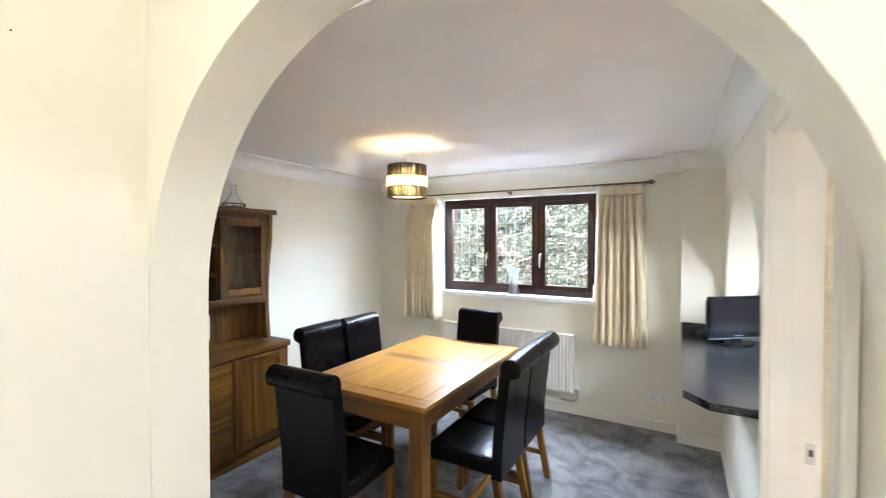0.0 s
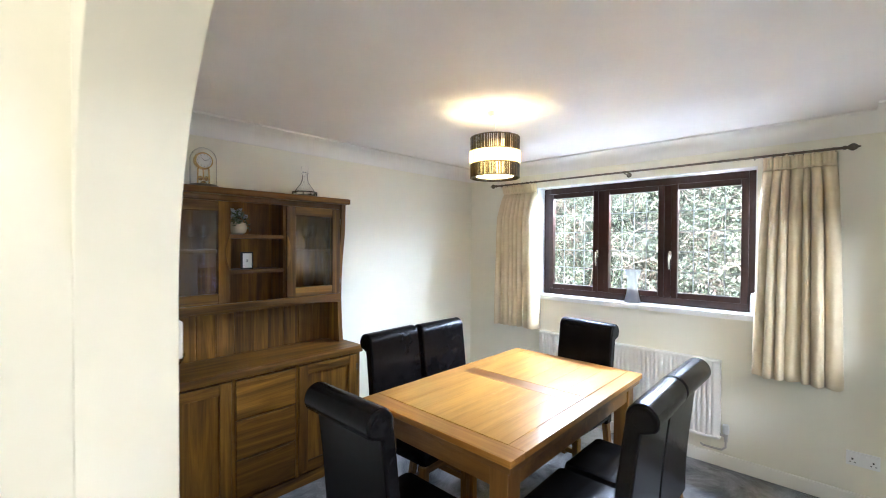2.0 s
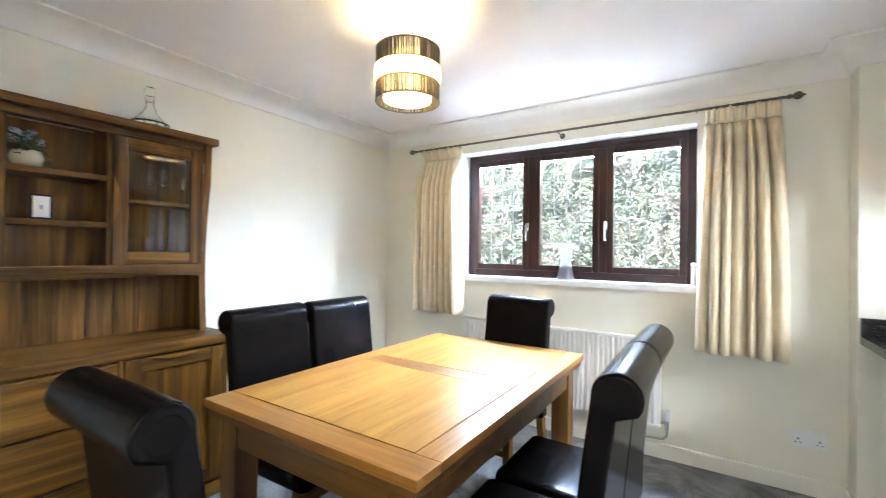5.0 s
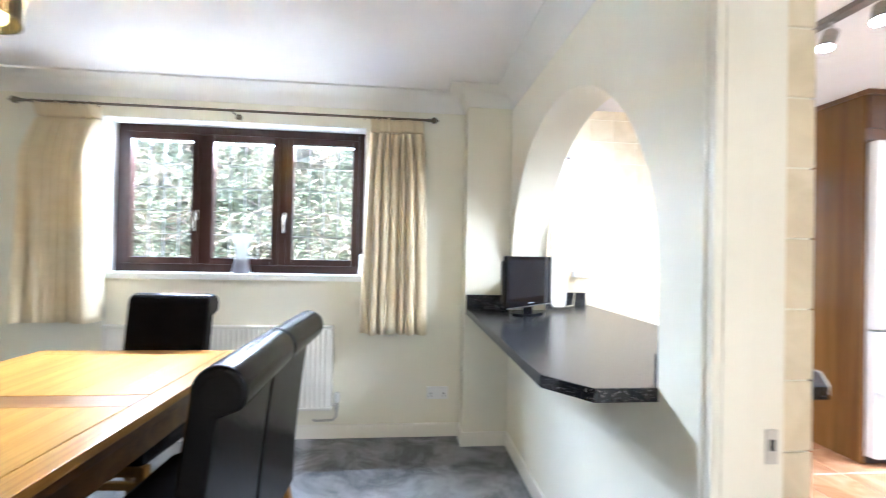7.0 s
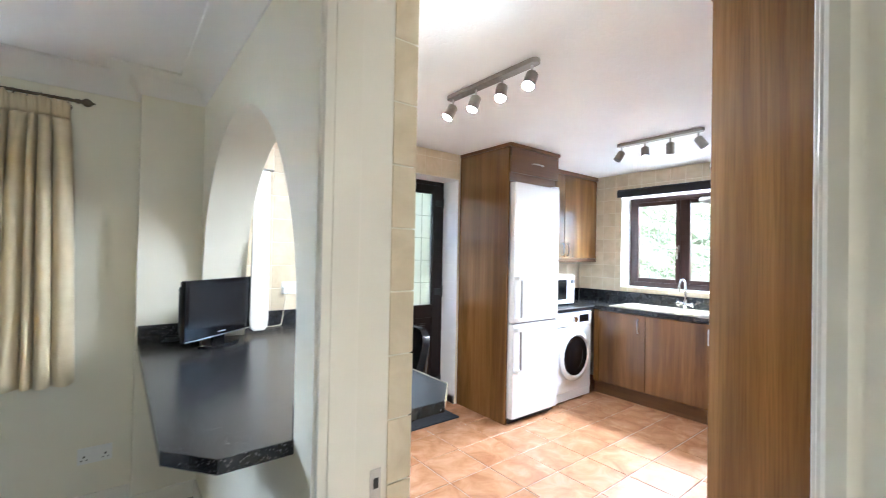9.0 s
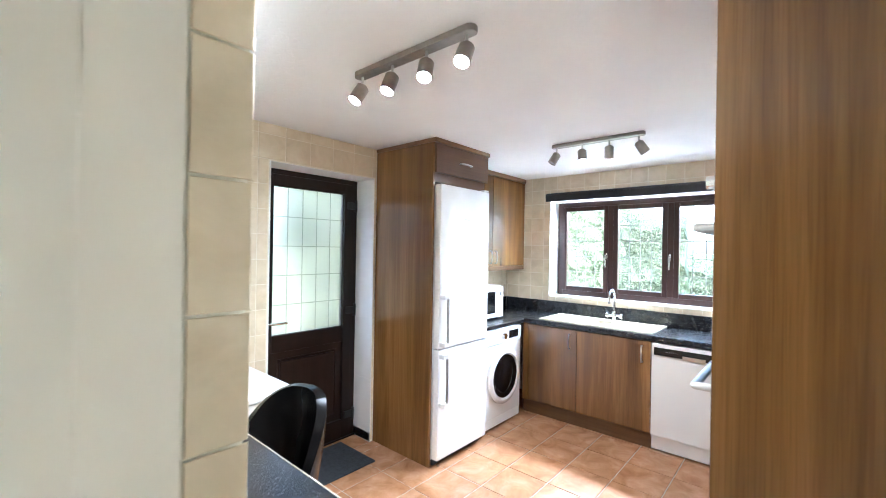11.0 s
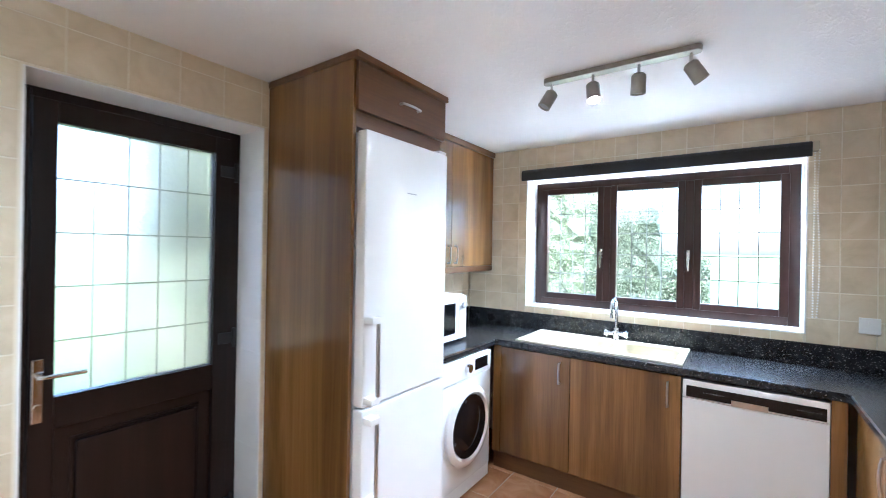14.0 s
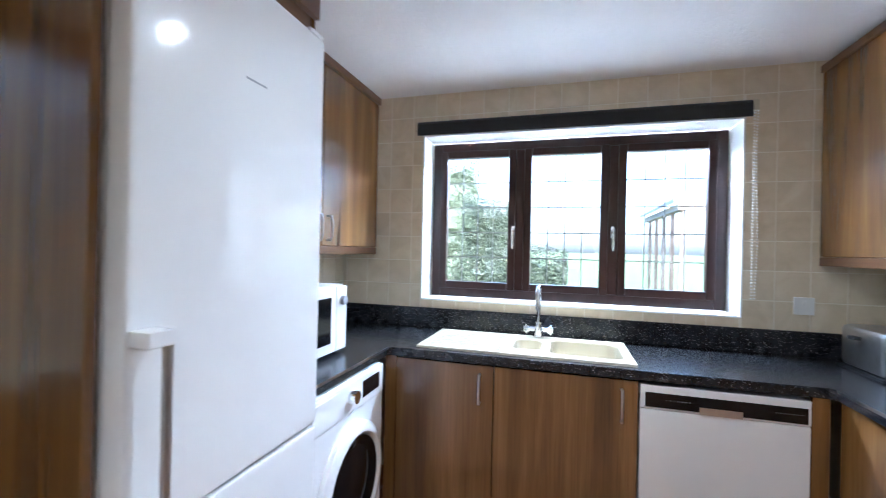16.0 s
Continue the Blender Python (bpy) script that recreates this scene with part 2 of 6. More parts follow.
TABLE_DARK = wood("oak_leaf_strip", (0.15, 0.06, 0.014), (0.215, 0.09, 0.022), (0.28, 0.125, 0.034), "x", 0.3, 0.8, 0.12)
WALNUT = wood("walnut_foil", (0.078, 0.035, 0.009), (0.175, 0.083, 0.021), (0.34, 0.176, 0.05), "z", 0.25, 0.36, 0.7, 0.9)
WALNUT_Y = wood("walnut_foil_across", (0.09, 0.038, 0.011), (0.145, 0.064, 0.019), (0.215, 0.105, 0.033), "y", 0.36, 0.75, 0.1, 0.4)
WALNUT_X = wood("walnut_foil_lengthwise", (0.09, 0.038, 0.011), (0.145, 0.064, 0.019), (0.215, 0.105, 0.033), "x", 0.36, 0.75, 0.1, 0.4)
UPVC = wood("rosewood_upvc", (0.026, 0.011, 0.009), (0.038, 0.016, 0.012), (0.052, 0.022, 0.017), "z", 0.3, 1.0, 0.2, 0.4)
DOOR_UPVC = wood("dark_door_upvc", (0.009, 0.005, 0.004), (0.013, 0.007, 0.006), (0.019, 0.01, 0.008), "z", 0.38, 1.0, 0.1, 0.4)
for dark in (DOOR_UPVC, UPVC, OAK, OAK_X, OAK_Y):
    dark.node_tree.nodes["Principled BSDF"].inputs["Specular IOR Level"].default_value = 0.28
LEATHER = mottled("black_leather", (0.004, 0.0036, 0.0036), (0.007, 0.006, 0.006), 9, 0.22, 26, 0.22, 0.004)
LEATHER.node_tree.nodes["Principled BSDF"].inputs["Specular IOR Level"].default_value = 0.3
LEATHER.node_tree.nodes["Principled BSDF"].inputs["IOR"].default_value = 1.28
CHROME = mat_base("chrome", (0.78, 0.78, 0.78), 0.12, 1.0)[0]
STEEL = mottled("brushed_steel", (0.52, 0.50, 0.47), (0.6, 0.58, 0.55), 30, 0.3, 200, 0.04, 0.001, 1.0)
PEWTER = mottled("antique_pewter", (0.13, 0.11, 0.09), (0.2, 0.17, 0.13), 30, 0.38, 200, 0.05, 0.001, 1.0)
APPLIANCE = mottled("white_enamel", (0.83, 0.83, 0.83), (0.86, 0.86, 0.86), 2, 0.08, 30, 0.01, 0.001, coat=0.4)
APPLIANCE_MATT = mottled("white_appliance_panel", (0.81, 0.81, 0.80), (0.84, 0.84, 0.83), 2, 0.3, 60, 0.02, 0.001)
BLACK_GLOSS = mat_base("black_gloss_plastic", (0.005, 0.005, 0.006), 0.12)[0]
BLACK_GLOSS.node_tree.nodes["Principled BSDF"].inputs["Specular IOR Level"].default_value = 0.35
NICKEL = mottled("brushed_nickel", (0.30, 0.27, 0.24), (0.36, 0.33, 0.29), 30, 0.34, 200, 0.04, 0.001, 1.0)
BLACK_MATT = mottled("black_plastic", (0.012, 0.012, 0.013), (0.02, 0.02, 0.02), 12, 0.5, 200, 0.05, 0.001)
GREY_PLASTIC = mottled("grey_plastic", (0.32, 0.33, 0.35), (0.38, 0.39, 0.41), 12, 0.35, 200, 0.02, 0.001)
SOCKET = mottled("white_plastic", (0.82, 0.82, 0.80), (0.85, 0.85, 0.83), 8, 0.3, 200, 0.02, 0.001)
RAD = mottled("radiator_enamel", (0.80, 0.785, 0.73), (0.83, 0.815, 0.76), 4, 0.35, 90, 0.02, 0.001)
CERAMIC = mottled("cream_ceramic", (0.60, 0.54, 0.40), (0.64, 0.58, 0.44), 4, 0.25, 80, 0.02, 0.001, coat=0.3)
BRASS = mat_base("polished_brass", (0.75, 0.52, 0.2), 0.22, 1.0)[0]
RUBBER_MAT = mottled("dark_doormat", (0.018, 0.02, 0.024), (0.035, 0.038, 0.043), 40, 0.9, 300, 0.5, 0.004)


def worktop_mat():
    m, N, L, b = mat_base("black_speckled_laminate", (0.02, 0.021, 0.024), 0.24)
    v = coords(N, L)
    flakes = noise_tex(N, L, coords(N, L, (1.0, 0.6, 1.0)), 190, 2, 0.5)
    base = ramp(N, L, noise_tex(N, L, v, 18, 4), (0.3, (0.006, 0.0065, 0.008)), (0.7, (0.02, 0.021, 0.024)))
    spots = ramp(N, L, flakes, (0.63, (0, 0, 0)), (0.675, (0.18, 0.16, 0.145)))
    L.new(mixc(N, L, 1.0, base, spots, "ADD"), b.inputs["Base Color"])
    bump(N, L, b, noise_tex(N, L, v, 220, 2), 0.15, 0.001)
    return m


WORKTOP = worktop_mat()


def tile_mat(name, c1, c2, c3, scale, rough, relief):
    m, N, L, b = mat_base(name, c2, rough)
    v = coords(N, L)
    oi = N.new("ShaderNodeObjectInfo")
    c = ramp(N, L, noise_tex(N, L, v, scale, 5, 0.6, 0.8), (0.25, c1), (0.5, c2), (0.75, c3))
    tone = ramp(N, L, oi.outputs["Random"], (0.0, (0.965, 0.96, 0.955)), (1.0, (1.02, 1.02, 1.02)))
    L.new(mixc(N, L, 1.0, c, tone, "MULTIPLY"), b.inputs["Base Color"])
    bump(N, L, b, noise_tex(N, L, v, 26, 4), relief, 0.003)
    return m


WALL_TILE = tile_mat("cream_wall_tile", (0.62, 0.53, 0.365), (0.72, 0.625, 0.455), (0.80, 0.715, 0.56), 6, 0.33, 0.3)
FLOOR_TILE = tile_mat("terracotta_floor_tile", (0.28, 0.125, 0.052), (0.41, 0.205, 0.098), (0.53, 0.30, 0.17), 6, 0.27, 0.25)
GROUT = mottled("wall_grout", (0.80, 0.74, 0.61), (0.84, 0.78, 0.65), 12, 0.85, 200, 0.1, 0.001)
FLOOR_GROUT = mottled("floor_grout", (0.42, 0.34, 0.27), (0.5, 0.42, 0.34), 12, 0.9, 200, 0.1, 0.001)


def glass_mat(name, tint=(1, 1, 1), rough=0.0, relief=0.0):
    m, N, L, b = mat_base(name, tint, rough)
    b.inputs["Transmission Weight"].default_value = 1.0
    b.inputs["IOR"].default_value = 1.45
    if relief:
        bump(N, L, b, noise_tex(N, L, coords(N, L), 45, 3), relief, 0.004)
    return m


GLASS = glass_mat("clear_glass")
FROSTED = glass_mat("frosted_glass", (0.99, 0.99, 0.985), 0.32, 0.5)
LEAD = mottled("lead_strip", (0.16, 0.16, 0.165), (0.24, 0.24, 0.245), 60, 0.5, 200, 0.1, 0.001, 0.6)
LEAD_GREY = mottled("pale_lead_strip", (0.3, 0.3, 0.3), (0.4, 0.4, 0.4), 60, 0.5, 200, 0.1, 0.001)
LEAD_WHITE = mottled("white_lead_strip", (0.6, 0.6, 0.6), (0.68, 0.68, 0.68), 60, 0.5, 200, 0.1, 0.001)


def fabric_mat(name, c1, c2, scale=(1, 1, 1), ribs=0.0, rough=0.85, trans=0.0):
    m, N, L, b = mat_base(name, c1, rough)
    v = coords(N, L, scale, False)
    weave = noise_tex(N, L, v, 90, 3)
    L.new(ramp(N, L, noise_tex(N, L, v, 5, 3), (0.3, c1), (0.7, c2)), b.inputs["Base Color"])
    b.inputs["Sheen Weight"].default_value = 0.2
    bump(N, L, b, weave, 0.5, 0.004)
    if trans:
        tr = N.new("ShaderNodeBsdfTranslucent")
        tr.inputs["Color"].default_value = (*c2, 1)
        mx = N.new("ShaderNodeMixShader")
        mx.inputs[0].default_value = trans
        L.new(b.outputs[0], mx.inputs[1])
        L.new(tr.outputs[0], mx.inputs[2])
        L.new(mx.outputs[0], N["Material Output"].inputs["Surface"])
    return m


CURTAIN = fabric_mat("cream_curtain", (0.74, 0.63, 0.41), (0.80, 0.695, 0.48), (1, 1, 3.5), trans=0.1)
BLIND = fabric_mat("black_blind", (0.012, 0.012, 0.014), (0.02, 0.02, 0.022))

# ---------------------------------------------------------------- plan
CEIL = 2.365
HALL = 2.75
WX, NY, PX = -2.98, 4.09, 0.52          # dining room: west wall, window wall, partition
AY0, AY1 = 0.655, 0.835                 # arch wall
PIER_X, PIER_Y = 0.22, 3.93
KX0, KX1, KY0, KY1 = 0.75, 4.66, 1.22, 4.18   # kitchen

# floors and ceilings
struct("floor_dining", boxes((WX - 0.1, KX0 - 0.13, AY0, 4.4, -0.12, 0.0), (-1.27, KX0 - 0.13, -1.82, AY0 - 0.0001, -0.12, 0.0)), CARPET, "grey short-pile carpet with brushed patches", "carpet")
kitchen_floor = struct("floor_kitchen", boxes((KX0 - 0.129, 4.95, 1.0, 4.5, -0.12, -0.004)), FLOOR_GROUT, "terracotta floor tiles with pale joints", "floor")
struct("ceiling_dining", boxes((WX - 0.1, PX + 0.1, AY0 + 0.1, 4.4, CEIL, CEIL + 0.15)), ARTEX, "off-white stippled ceiling", "ceiling")
struct("ceiling_hall", boxes((-1.27, KX0, -1.82, AY1 - 0.01, HALL, HALL + 0.15)), ARTEX, "off-white stippled ceiling", "ceiling")
struct("ceiling_kitchen", boxes((PX + 0.1005, 4.95, 1.0, 4.5, CEIL, CEIL + 0.15)), KITCHEN_CEIL, "white textured kitchen ceiling", "ceiling")


def holed(axis, lo, hi, a0, a1, z0, z1, h0, h1, hz0, hz1):
    """A wall with one rectangular opening."""
    bm = bmesh.new()
    for p, q, r, s in ((a0, h0, z0, z1), (h1, a1, z0, z1), (h0, h1, z0, hz0), (h0, h1, hz1, z1)):
        if q - p > 1e-4 and s - r > 1e-4:
            box(bm, *((lo, hi, p, q) if axis == "x" else (p, q, lo, hi)), r, s)
    return bm


DW = (-2.165, -0.465, 1.10, 2.125)     # dining window opening
KW = (1.895, 3.635, 1.08, 2.108)        # kitchen window opening
struct("wall_west", boxes((WX - 0.12, WX, AY1, NY, 0, CEIL)), CREAM, "smooth cream painted wall", "wall")
wall_north = struct("wall_north", holed("y", NY, NY + 0.28, WX - 0.12, PIER_X, 0, CEIL, *DW), CREAM, "cream painted window wall", "wall")
struct("wall_pier", boxes((PIER_X, PX, PIER_Y, NY + 0.28, 0, CEIL)), CREAM, "shallow cream painted wall pier", "wall")
struct("wall_hall_west", boxes((-1.262, -1.162, -1.7, AY0, 0, HALL)), CREAM, "cream painted hall wall flush with the arch", "wall")
struct("wall_hall_south", boxes((-1.26, KX0, -1.82, -1.7, 0, HALL)), CREAM, "cream painted hall wall", "wall")


def arch_outline(a0, a1, z0, z1, c, r, spring, n=40):
    pts = [(a0, z0), (c - r, z0)]
    pts += [(c - r * math.cos(math.pi * k / n), spring + r * math.sin(math.pi * k / n)) for k in range(n + 1)]
    return pts + [(c + r, z0), (a1, z0), (a1, z1), (a0, z1)]


bm = slab(bmesh.new(), arch_outline(WX - 0.12, PX, 0, HALL, -0.355, 0.805, 1.465), "y", AY0, AY1, 0.004)
struct("wall_arch", bm, CREAM, "cream wall with a round-headed arch", "wall")

# partition between dining room and kitchen, with doorway and arched hatch
DY0, DY1, DZ = 1.222, 2.05, 2.085
HC, HR, HS = 3.08, 0.79, 1.22
bm = bmesh.new()
box(bm, PX, KX0, AY1 - 0.05, DY0 - 0.03, 0, CEIL)
box(bm, PX, KX0, -1.7, AY1 - 0.0501, 0, HALL)
box(bm, PX, KX0, DY0 - 0.03, 2.0855, DZ + 0.03, CEIL)
box(bm, PX, 0.678, 2.0856, HC - HR, 0, CEIL)
box(bm, 0.6781, KX0, 2.075, HC - HR, 0, DZ + 0.0299)
box(bm, 0.6781, KX0, 2.0856, HC - HR, DZ + 0.03, CEIL)
box(bm, PX, KX0, HC - HR, NY + 0.4, 0, 0.868)
slab(bm, arch_outline(HC - HR, NY + 0.4, 0.869, CEIL, HC, HR - 0.0005, HS)[1:], "x", PX, KX0)
partition = struct("wall_partition", bm, CREAM, "cream partition wall with doorway and arched hatch", "wall")
kn = struct("wall_kitchen_north", holed("y", KY1 + 0.0025, KY1 + 0.32, KX0, 4.95, 0, CEIL, 1.81, 2.675, -0.1, 2.125), GROUT, "cream tiled kitchen wall", "wall")
ke = struct("wall_kitchen_east", holed("x", KX1 + 0.0025, KX1 + 0.28, 1.0, KY1, 0, CEIL, *KW), GROUT, "cream tiled window wall", "wall")
ks = struct("wall_kitchen_south", boxes((KX0, KX1, KY0 - 0.15, KY0 + 0.0035, 0, CEIL)), GROUT, "kitchen wall behind the cooker units", "wall")

# coving and skirting of the dining room
loop = [(WX, AY1), (PX, AY1), (PX, PIER_Y), (PIER_X, PIER_Y), (PIER_X, NY), (WX, NY)]
cove = [(0, CEIL - 0.115), (0.008, CEIL - 0.115), (0.012, CEIL - 0.1)]
cove += [(0.125 - 0.11 * math.cos(a), CEIL - 0.1 + 0.085 * math.sin(a)) for a in (math.pi / 2 * k / 7 for k in range(1, 8))]
cove += [(0.135, CEIL - 0.012), (0.135, CEIL), (0, CEIL)]
COVE = mottled("coving_white", (0.83, 0.81, 0.765), (0.85, 0.83, 0.79), 3, 0.7, 90, 0.03, 0.001)
struct("trim_coving", run(bmesh.new(), loop, cove, True), COVE, "off-white plaster coving", "coving")
skirt = [(0, 0), (0.015, 0), (0.015, 0.075), (0.009, 0.09), (0, 0.09)]
struct("baseboard", run(bmesh.new(), [(PX, DY1 + 0.046), (PX, PIER_Y), (PIER_X, PIER_Y), (PIER_X, NY), (WX, NY), (WX, AY1), (-1.16, AY1)], skirt), WHITE_PAINT, "cream gloss painted skirting board", "skirting")
struct("baseboard", run(bmesh.new(), [(PX, AY1), (PX, DY0 - 0.093)], skirt), WHITE_PAINT, "cream gloss painted skirting board", "skirting")
struct("baseboard", run(bmesh.new(), [(2.675, KY1 + 0.245), (2.675, KY1 + 0.01), (2.7, KY1 + 0.01)], [(0, 0), (0.013, 0), (0.013, 0.07), (0, 0.07)]), SOCKET, "short white skirting in the door reveal", "skirting")

# kitchen doorway: lining, stops, architraves, strike plate
door_lining = thing("door_1", "cream painted door frame without a leaf, metal strike plate", "door frame", kind="structure")
part("lining", boxes((PX - 0.004, 0.677, DY1 + 0.012, 2.085, 0, DZ), (PX - 0.004, 0.61, DY0 - 0.0295, DY0, 0, DZ), (PX - 0.004, 0.677, DY0 - 0.0295, 2.085, DZ + 0.0005, DZ + 0.0295), bev=0.002), WHITE_PAINT, door_lining)
part("door_stop", boxes((PX - 0.004, 0.585, DY1, DY1 + 0.0115, 0, DZ - 0.0135), (0.535, 0.562, DY0 + 0.0005, DY0 + 0.006, 0, DZ - 0.0135), (PX - 0.004, 0.585, DY0 + 0.0005, DY1 + 0.0115, DZ - 0.013, DZ), bev=0.002), WHITE_PAINT, door_lining)
arch_prof = [(0, 0), (0.019, 0.0), (0.022, 0.003), (0.022, 0.013), (0.0185, 0.017), (0.017, 0.022), (0.017, 0.058), (0.0185, 0.063), (0.0235, 0.068), (0.0245, 0.075), (0.0235, 0.082), (0.019, 0.086), (0, 0.086)]


def architrave(x, side):
    bm = bmesh.new()
    slab(bm, [(x - side * o, DY0 - 0.006 - w) for o, w in arch_prof], "z", 0, DZ + 0.006)
    slab(bm, [(x - side * o, DY1 + 0.003 + 0.45 * w) for o, w in arch_prof], "z", 0, DZ + 0.006)
    slab(bm, [(x - side * o, DZ + 0.006 + 0.45 * w) for o, w in arch_prof], "y", DY0 - 0.045, DY1 + 0.042)
    return bm


part("architrave", architrave(PX - 0.0041, 1), WHITE_PAINT, door_lining)
strike = part("strike_plate", boxes((0.63, 0.66, DY1 + 0.009, DY1 + 0.0115, 0.81, 0.888), bev=0.001), STEEL, door_lining, "worn metal strike plate")
part("latch_hole", boxes((0.639, 0.653, DY1 + 0.0084, DY1 + 0.0089, 0.84, 0.866)), BLACK_MATT, strike)

# ---------------------------------------------------------------- windows
def window(name, label, a0, a1, z0, z1, y, flip, m, handles, cols, rows, lead):
    """A three-light casement in local axes: a runs along the wall, y goes outwards. m turns it into the world."""
    w = thing(name, label, "window", kind="structure")
    fr, d = 0.058, 0.035
    cuts = [a0, a0 + (a1 - a0) * 0.335, a0 + (a1 - a0) * 0.655, a1]
    bm = boxes((a0, a0 + fr, y - d, y + d, z0, z1), (a1 - fr, a1, y - d, y + d, z0, z1), bev=0.004)
    for c in cuts[1:3]:
        box(bm, c - 0.03, c + 0.03, y - d, y + d, z0 + fr, z1 - fr, 0.004)
    box(bm, a0 + fr, a1 - fr, y - d, y + d, z0, z0 + fr, 0.004)
    box(bm, a0 + fr, a1 - fr, y - d, y + d, z1 - fr, z1, 0.004)
    part("window_frame", bm, UPVC, w)
    for k in range(3):
        p = cuts[k] + (fr if k == 0 else 0.03) - 0.004
        q = cuts[k + 1] - (fr if k == 2 else 0.03) + 0.004
        r, s = z0 + fr - 0.004, z1 - fr + 0.004
        e = 0.046
        yi = y - 0.012
        sash = boxes((p, p + e, yi - d, yi + d * 0.6, r, s), (q - e, q, yi - d, yi + d * 0.6, r, s), (p + e, q - e, yi - d, yi + d * 0.6, r, r + e), (p + e, q - e, yi - d, yi + d * 0.6, s - e, s), bev=0.006)
        so = part("sash", sash, UPVC, w)
        pane = part("pane", boxes((p + e - 0.004, q - e + 0.004, y - 0.004, y + 0.004, r + e - 0.004, s - e + 0.004)), GLASS, w, smooth=0)
        pane.visible_shadow = False
        bm = bmesh.new()
        pa, qa, ra, sa = p + e, q - e, r + e, s - e
        n = cols[k]
        for j in range(1, n):
            c = pa + (qa - pa) * j / n
            box(bm, c - 0.0033, c + 0.0033, y - 0.007, y - 0.0045, ra, sa)
        for j in range(1, rows):
            c = ra + (sa - ra) * j / rows
            box(bm, pa, qa, y - 0.0072, y - 0.0046, c - 0.0033, c + 0.0033)
        part("lead_strips", bm, lead, so, "thin lead glazing strips")
    for a, hz in handles:
        bm = bmesh.new()
        box(bm, a - 0.011, a + 0.011, y - 0.062, y - 0.0475, hz - 0.035, hz + 0.035, 0.004)
        cyl(bm, (a, y - 0.062, hz + 0.01), (a, y - 0.085, hz + 0.01), 0.008)
        tube(bm, [(a, y - 0.085, hz + 0.018), (a, y - 0.09, hz - 0.02), (a, y - 0.088, hz - 0.07), (a, y - 0.084, hz - 0.11)], [0.009, 0.009, 0.008, 0.006])
        part("handle", bm, CHROME, w, "polished metal casement handle")
    for o in [w]:
        o.matrix_world = m
    return w


window("window_1", "three-light dark rosewood casement window with leaded panes", -2.16, -0.47, 1.105, 2.12, 4.265, 1, Matrix(), [(-1.62, 1.5), (-1.03, 1.5)], (4, 4, 4), 5, LEAD_GREY)
TURN_E = Matrix(((0, 1, 0, 0), (-1, 0, 0, 5.54), (0, 0, 1, 0), (0, 0, 0, 1)))  # local x -> -y, local y -> +x
window("window_2", "three-light dark rosewood kitchen window with leaded panes", 5.54 - 3.625, 5.54 - 1.905, 1.09, 2.098, 4.885, 1, TURN_E, [(5.54 - 3.085, 1.52), (5.54 - 2.5, 1.52)], (4, 4, 4), 5, LEAD_GREY)
# reveals and sills
struct("trim_reveal", boxes((DW[0], DW[0] + 0.006, NY + 0.004, 4.23, DW[2], DW[3]), (DW[1] - 0.006, DW[1], NY + 0.004, 4.23, DW[2], DW[3]), (DW[0] + 0.0061, DW[1] - 0.0061, NY + 0.004, 4.23, DW[3] - 0.006, DW[3])), PVC_WHITE, "white plastered window reveal", "reveal")
struct("trim_sill", boxes((DW[0] - 0.01, DW[1] + 0.01, NY - 0.03, NY, DW[2] - 0.035, DW[2] + 0.004), (DW[0] + 0.0062, DW[1] - 0.0062, NY, 4.23, DW[2] - 0.002, DW[2] + 0.004), bev=0.0015), PVC_WHITE, "white painted window sill", "sill")
struct("trim_reveal", boxes((KX1 - 0.003, 4.85, KW[0], KW[0] + 0.008, KW[2], KW[3]), (KX1 - 0.003, 4.85, KW[1] - 0.008, KW[1], KW[2], KW[3]), (KX1 - 0.003, 4.85, KW[0] + 0.0081, KW[1] - 0.0081, KW[3] - 0.008, KW[3]), (KX1 - 0.003, 4.85, KW[0] + 0.0081, KW[1] - 0.0081, KW[2], KW[2] + 0.008)), PVC_WHITE, "white window reveal in the tiled wall", "reveal")

# ---------------------------------------------------------------- dining table
table = thing("dining_table", "light oak extending dining table with glossy lacquered top", "table", at=(-1.41, 2.585, 0))
TX0, TX1, TY0, TY1, TZ = -1.877, -0.947, 1.852, 3.318, 0.775
LY = 2.625
for k in range(6):
    wb = (TX1 - TX0 - 0.17) / 6
    x = TX0 + 0.085 + k * wb
    for y0, y1 in ((TY0 + 0.107, LY - 0.0545), (LY + 0.0545, TY1 - 0.087)):
        part("tabletop_board", boxes((x + 0.0002, x + wb - 0.0002, y0, y1, TZ - 0.03, TZ), bev=0.0006), TABLE_TOP, table)
part_each("edge_board", [(TX0, TX0 + 0.0845, TY0 + 0.1045, TY1, TZ - 0.03, TZ - 0.0005), (TX1 - 0.0845, TX1, TY0 + 0.1045, TY1, TZ - 0.03, TZ - 0.0005)], TABLE_EDGE, table, 0.004)
part_each("end_board", [(TX0, TX1, TY0, TY0 + 0.104, TZ - 0.03, TZ - 0.0005), (TX0 + 0.085, TX1 - 0.085, TY1 - 0.0845, TY1, TZ - 0.03, TZ - 0.0005)], TABLE_END, table, 0.004)
part("leaf_strip", boxes((TX0 + 0.085, TX1 - 0.085, LY - 0.052, LY + 0.052, TZ - 0.03, TZ - 0.0003), bev=0.001), TABLE_DARK, table)
part("extension_leaf", boxes((TX0 + 0.012, TX1 - 0.012, TY0 + 0.012, TY1 - 0.012, TZ - 0.062, TZ - 0.036), bev=0.004), TABLE_APRON_SHADED, table)
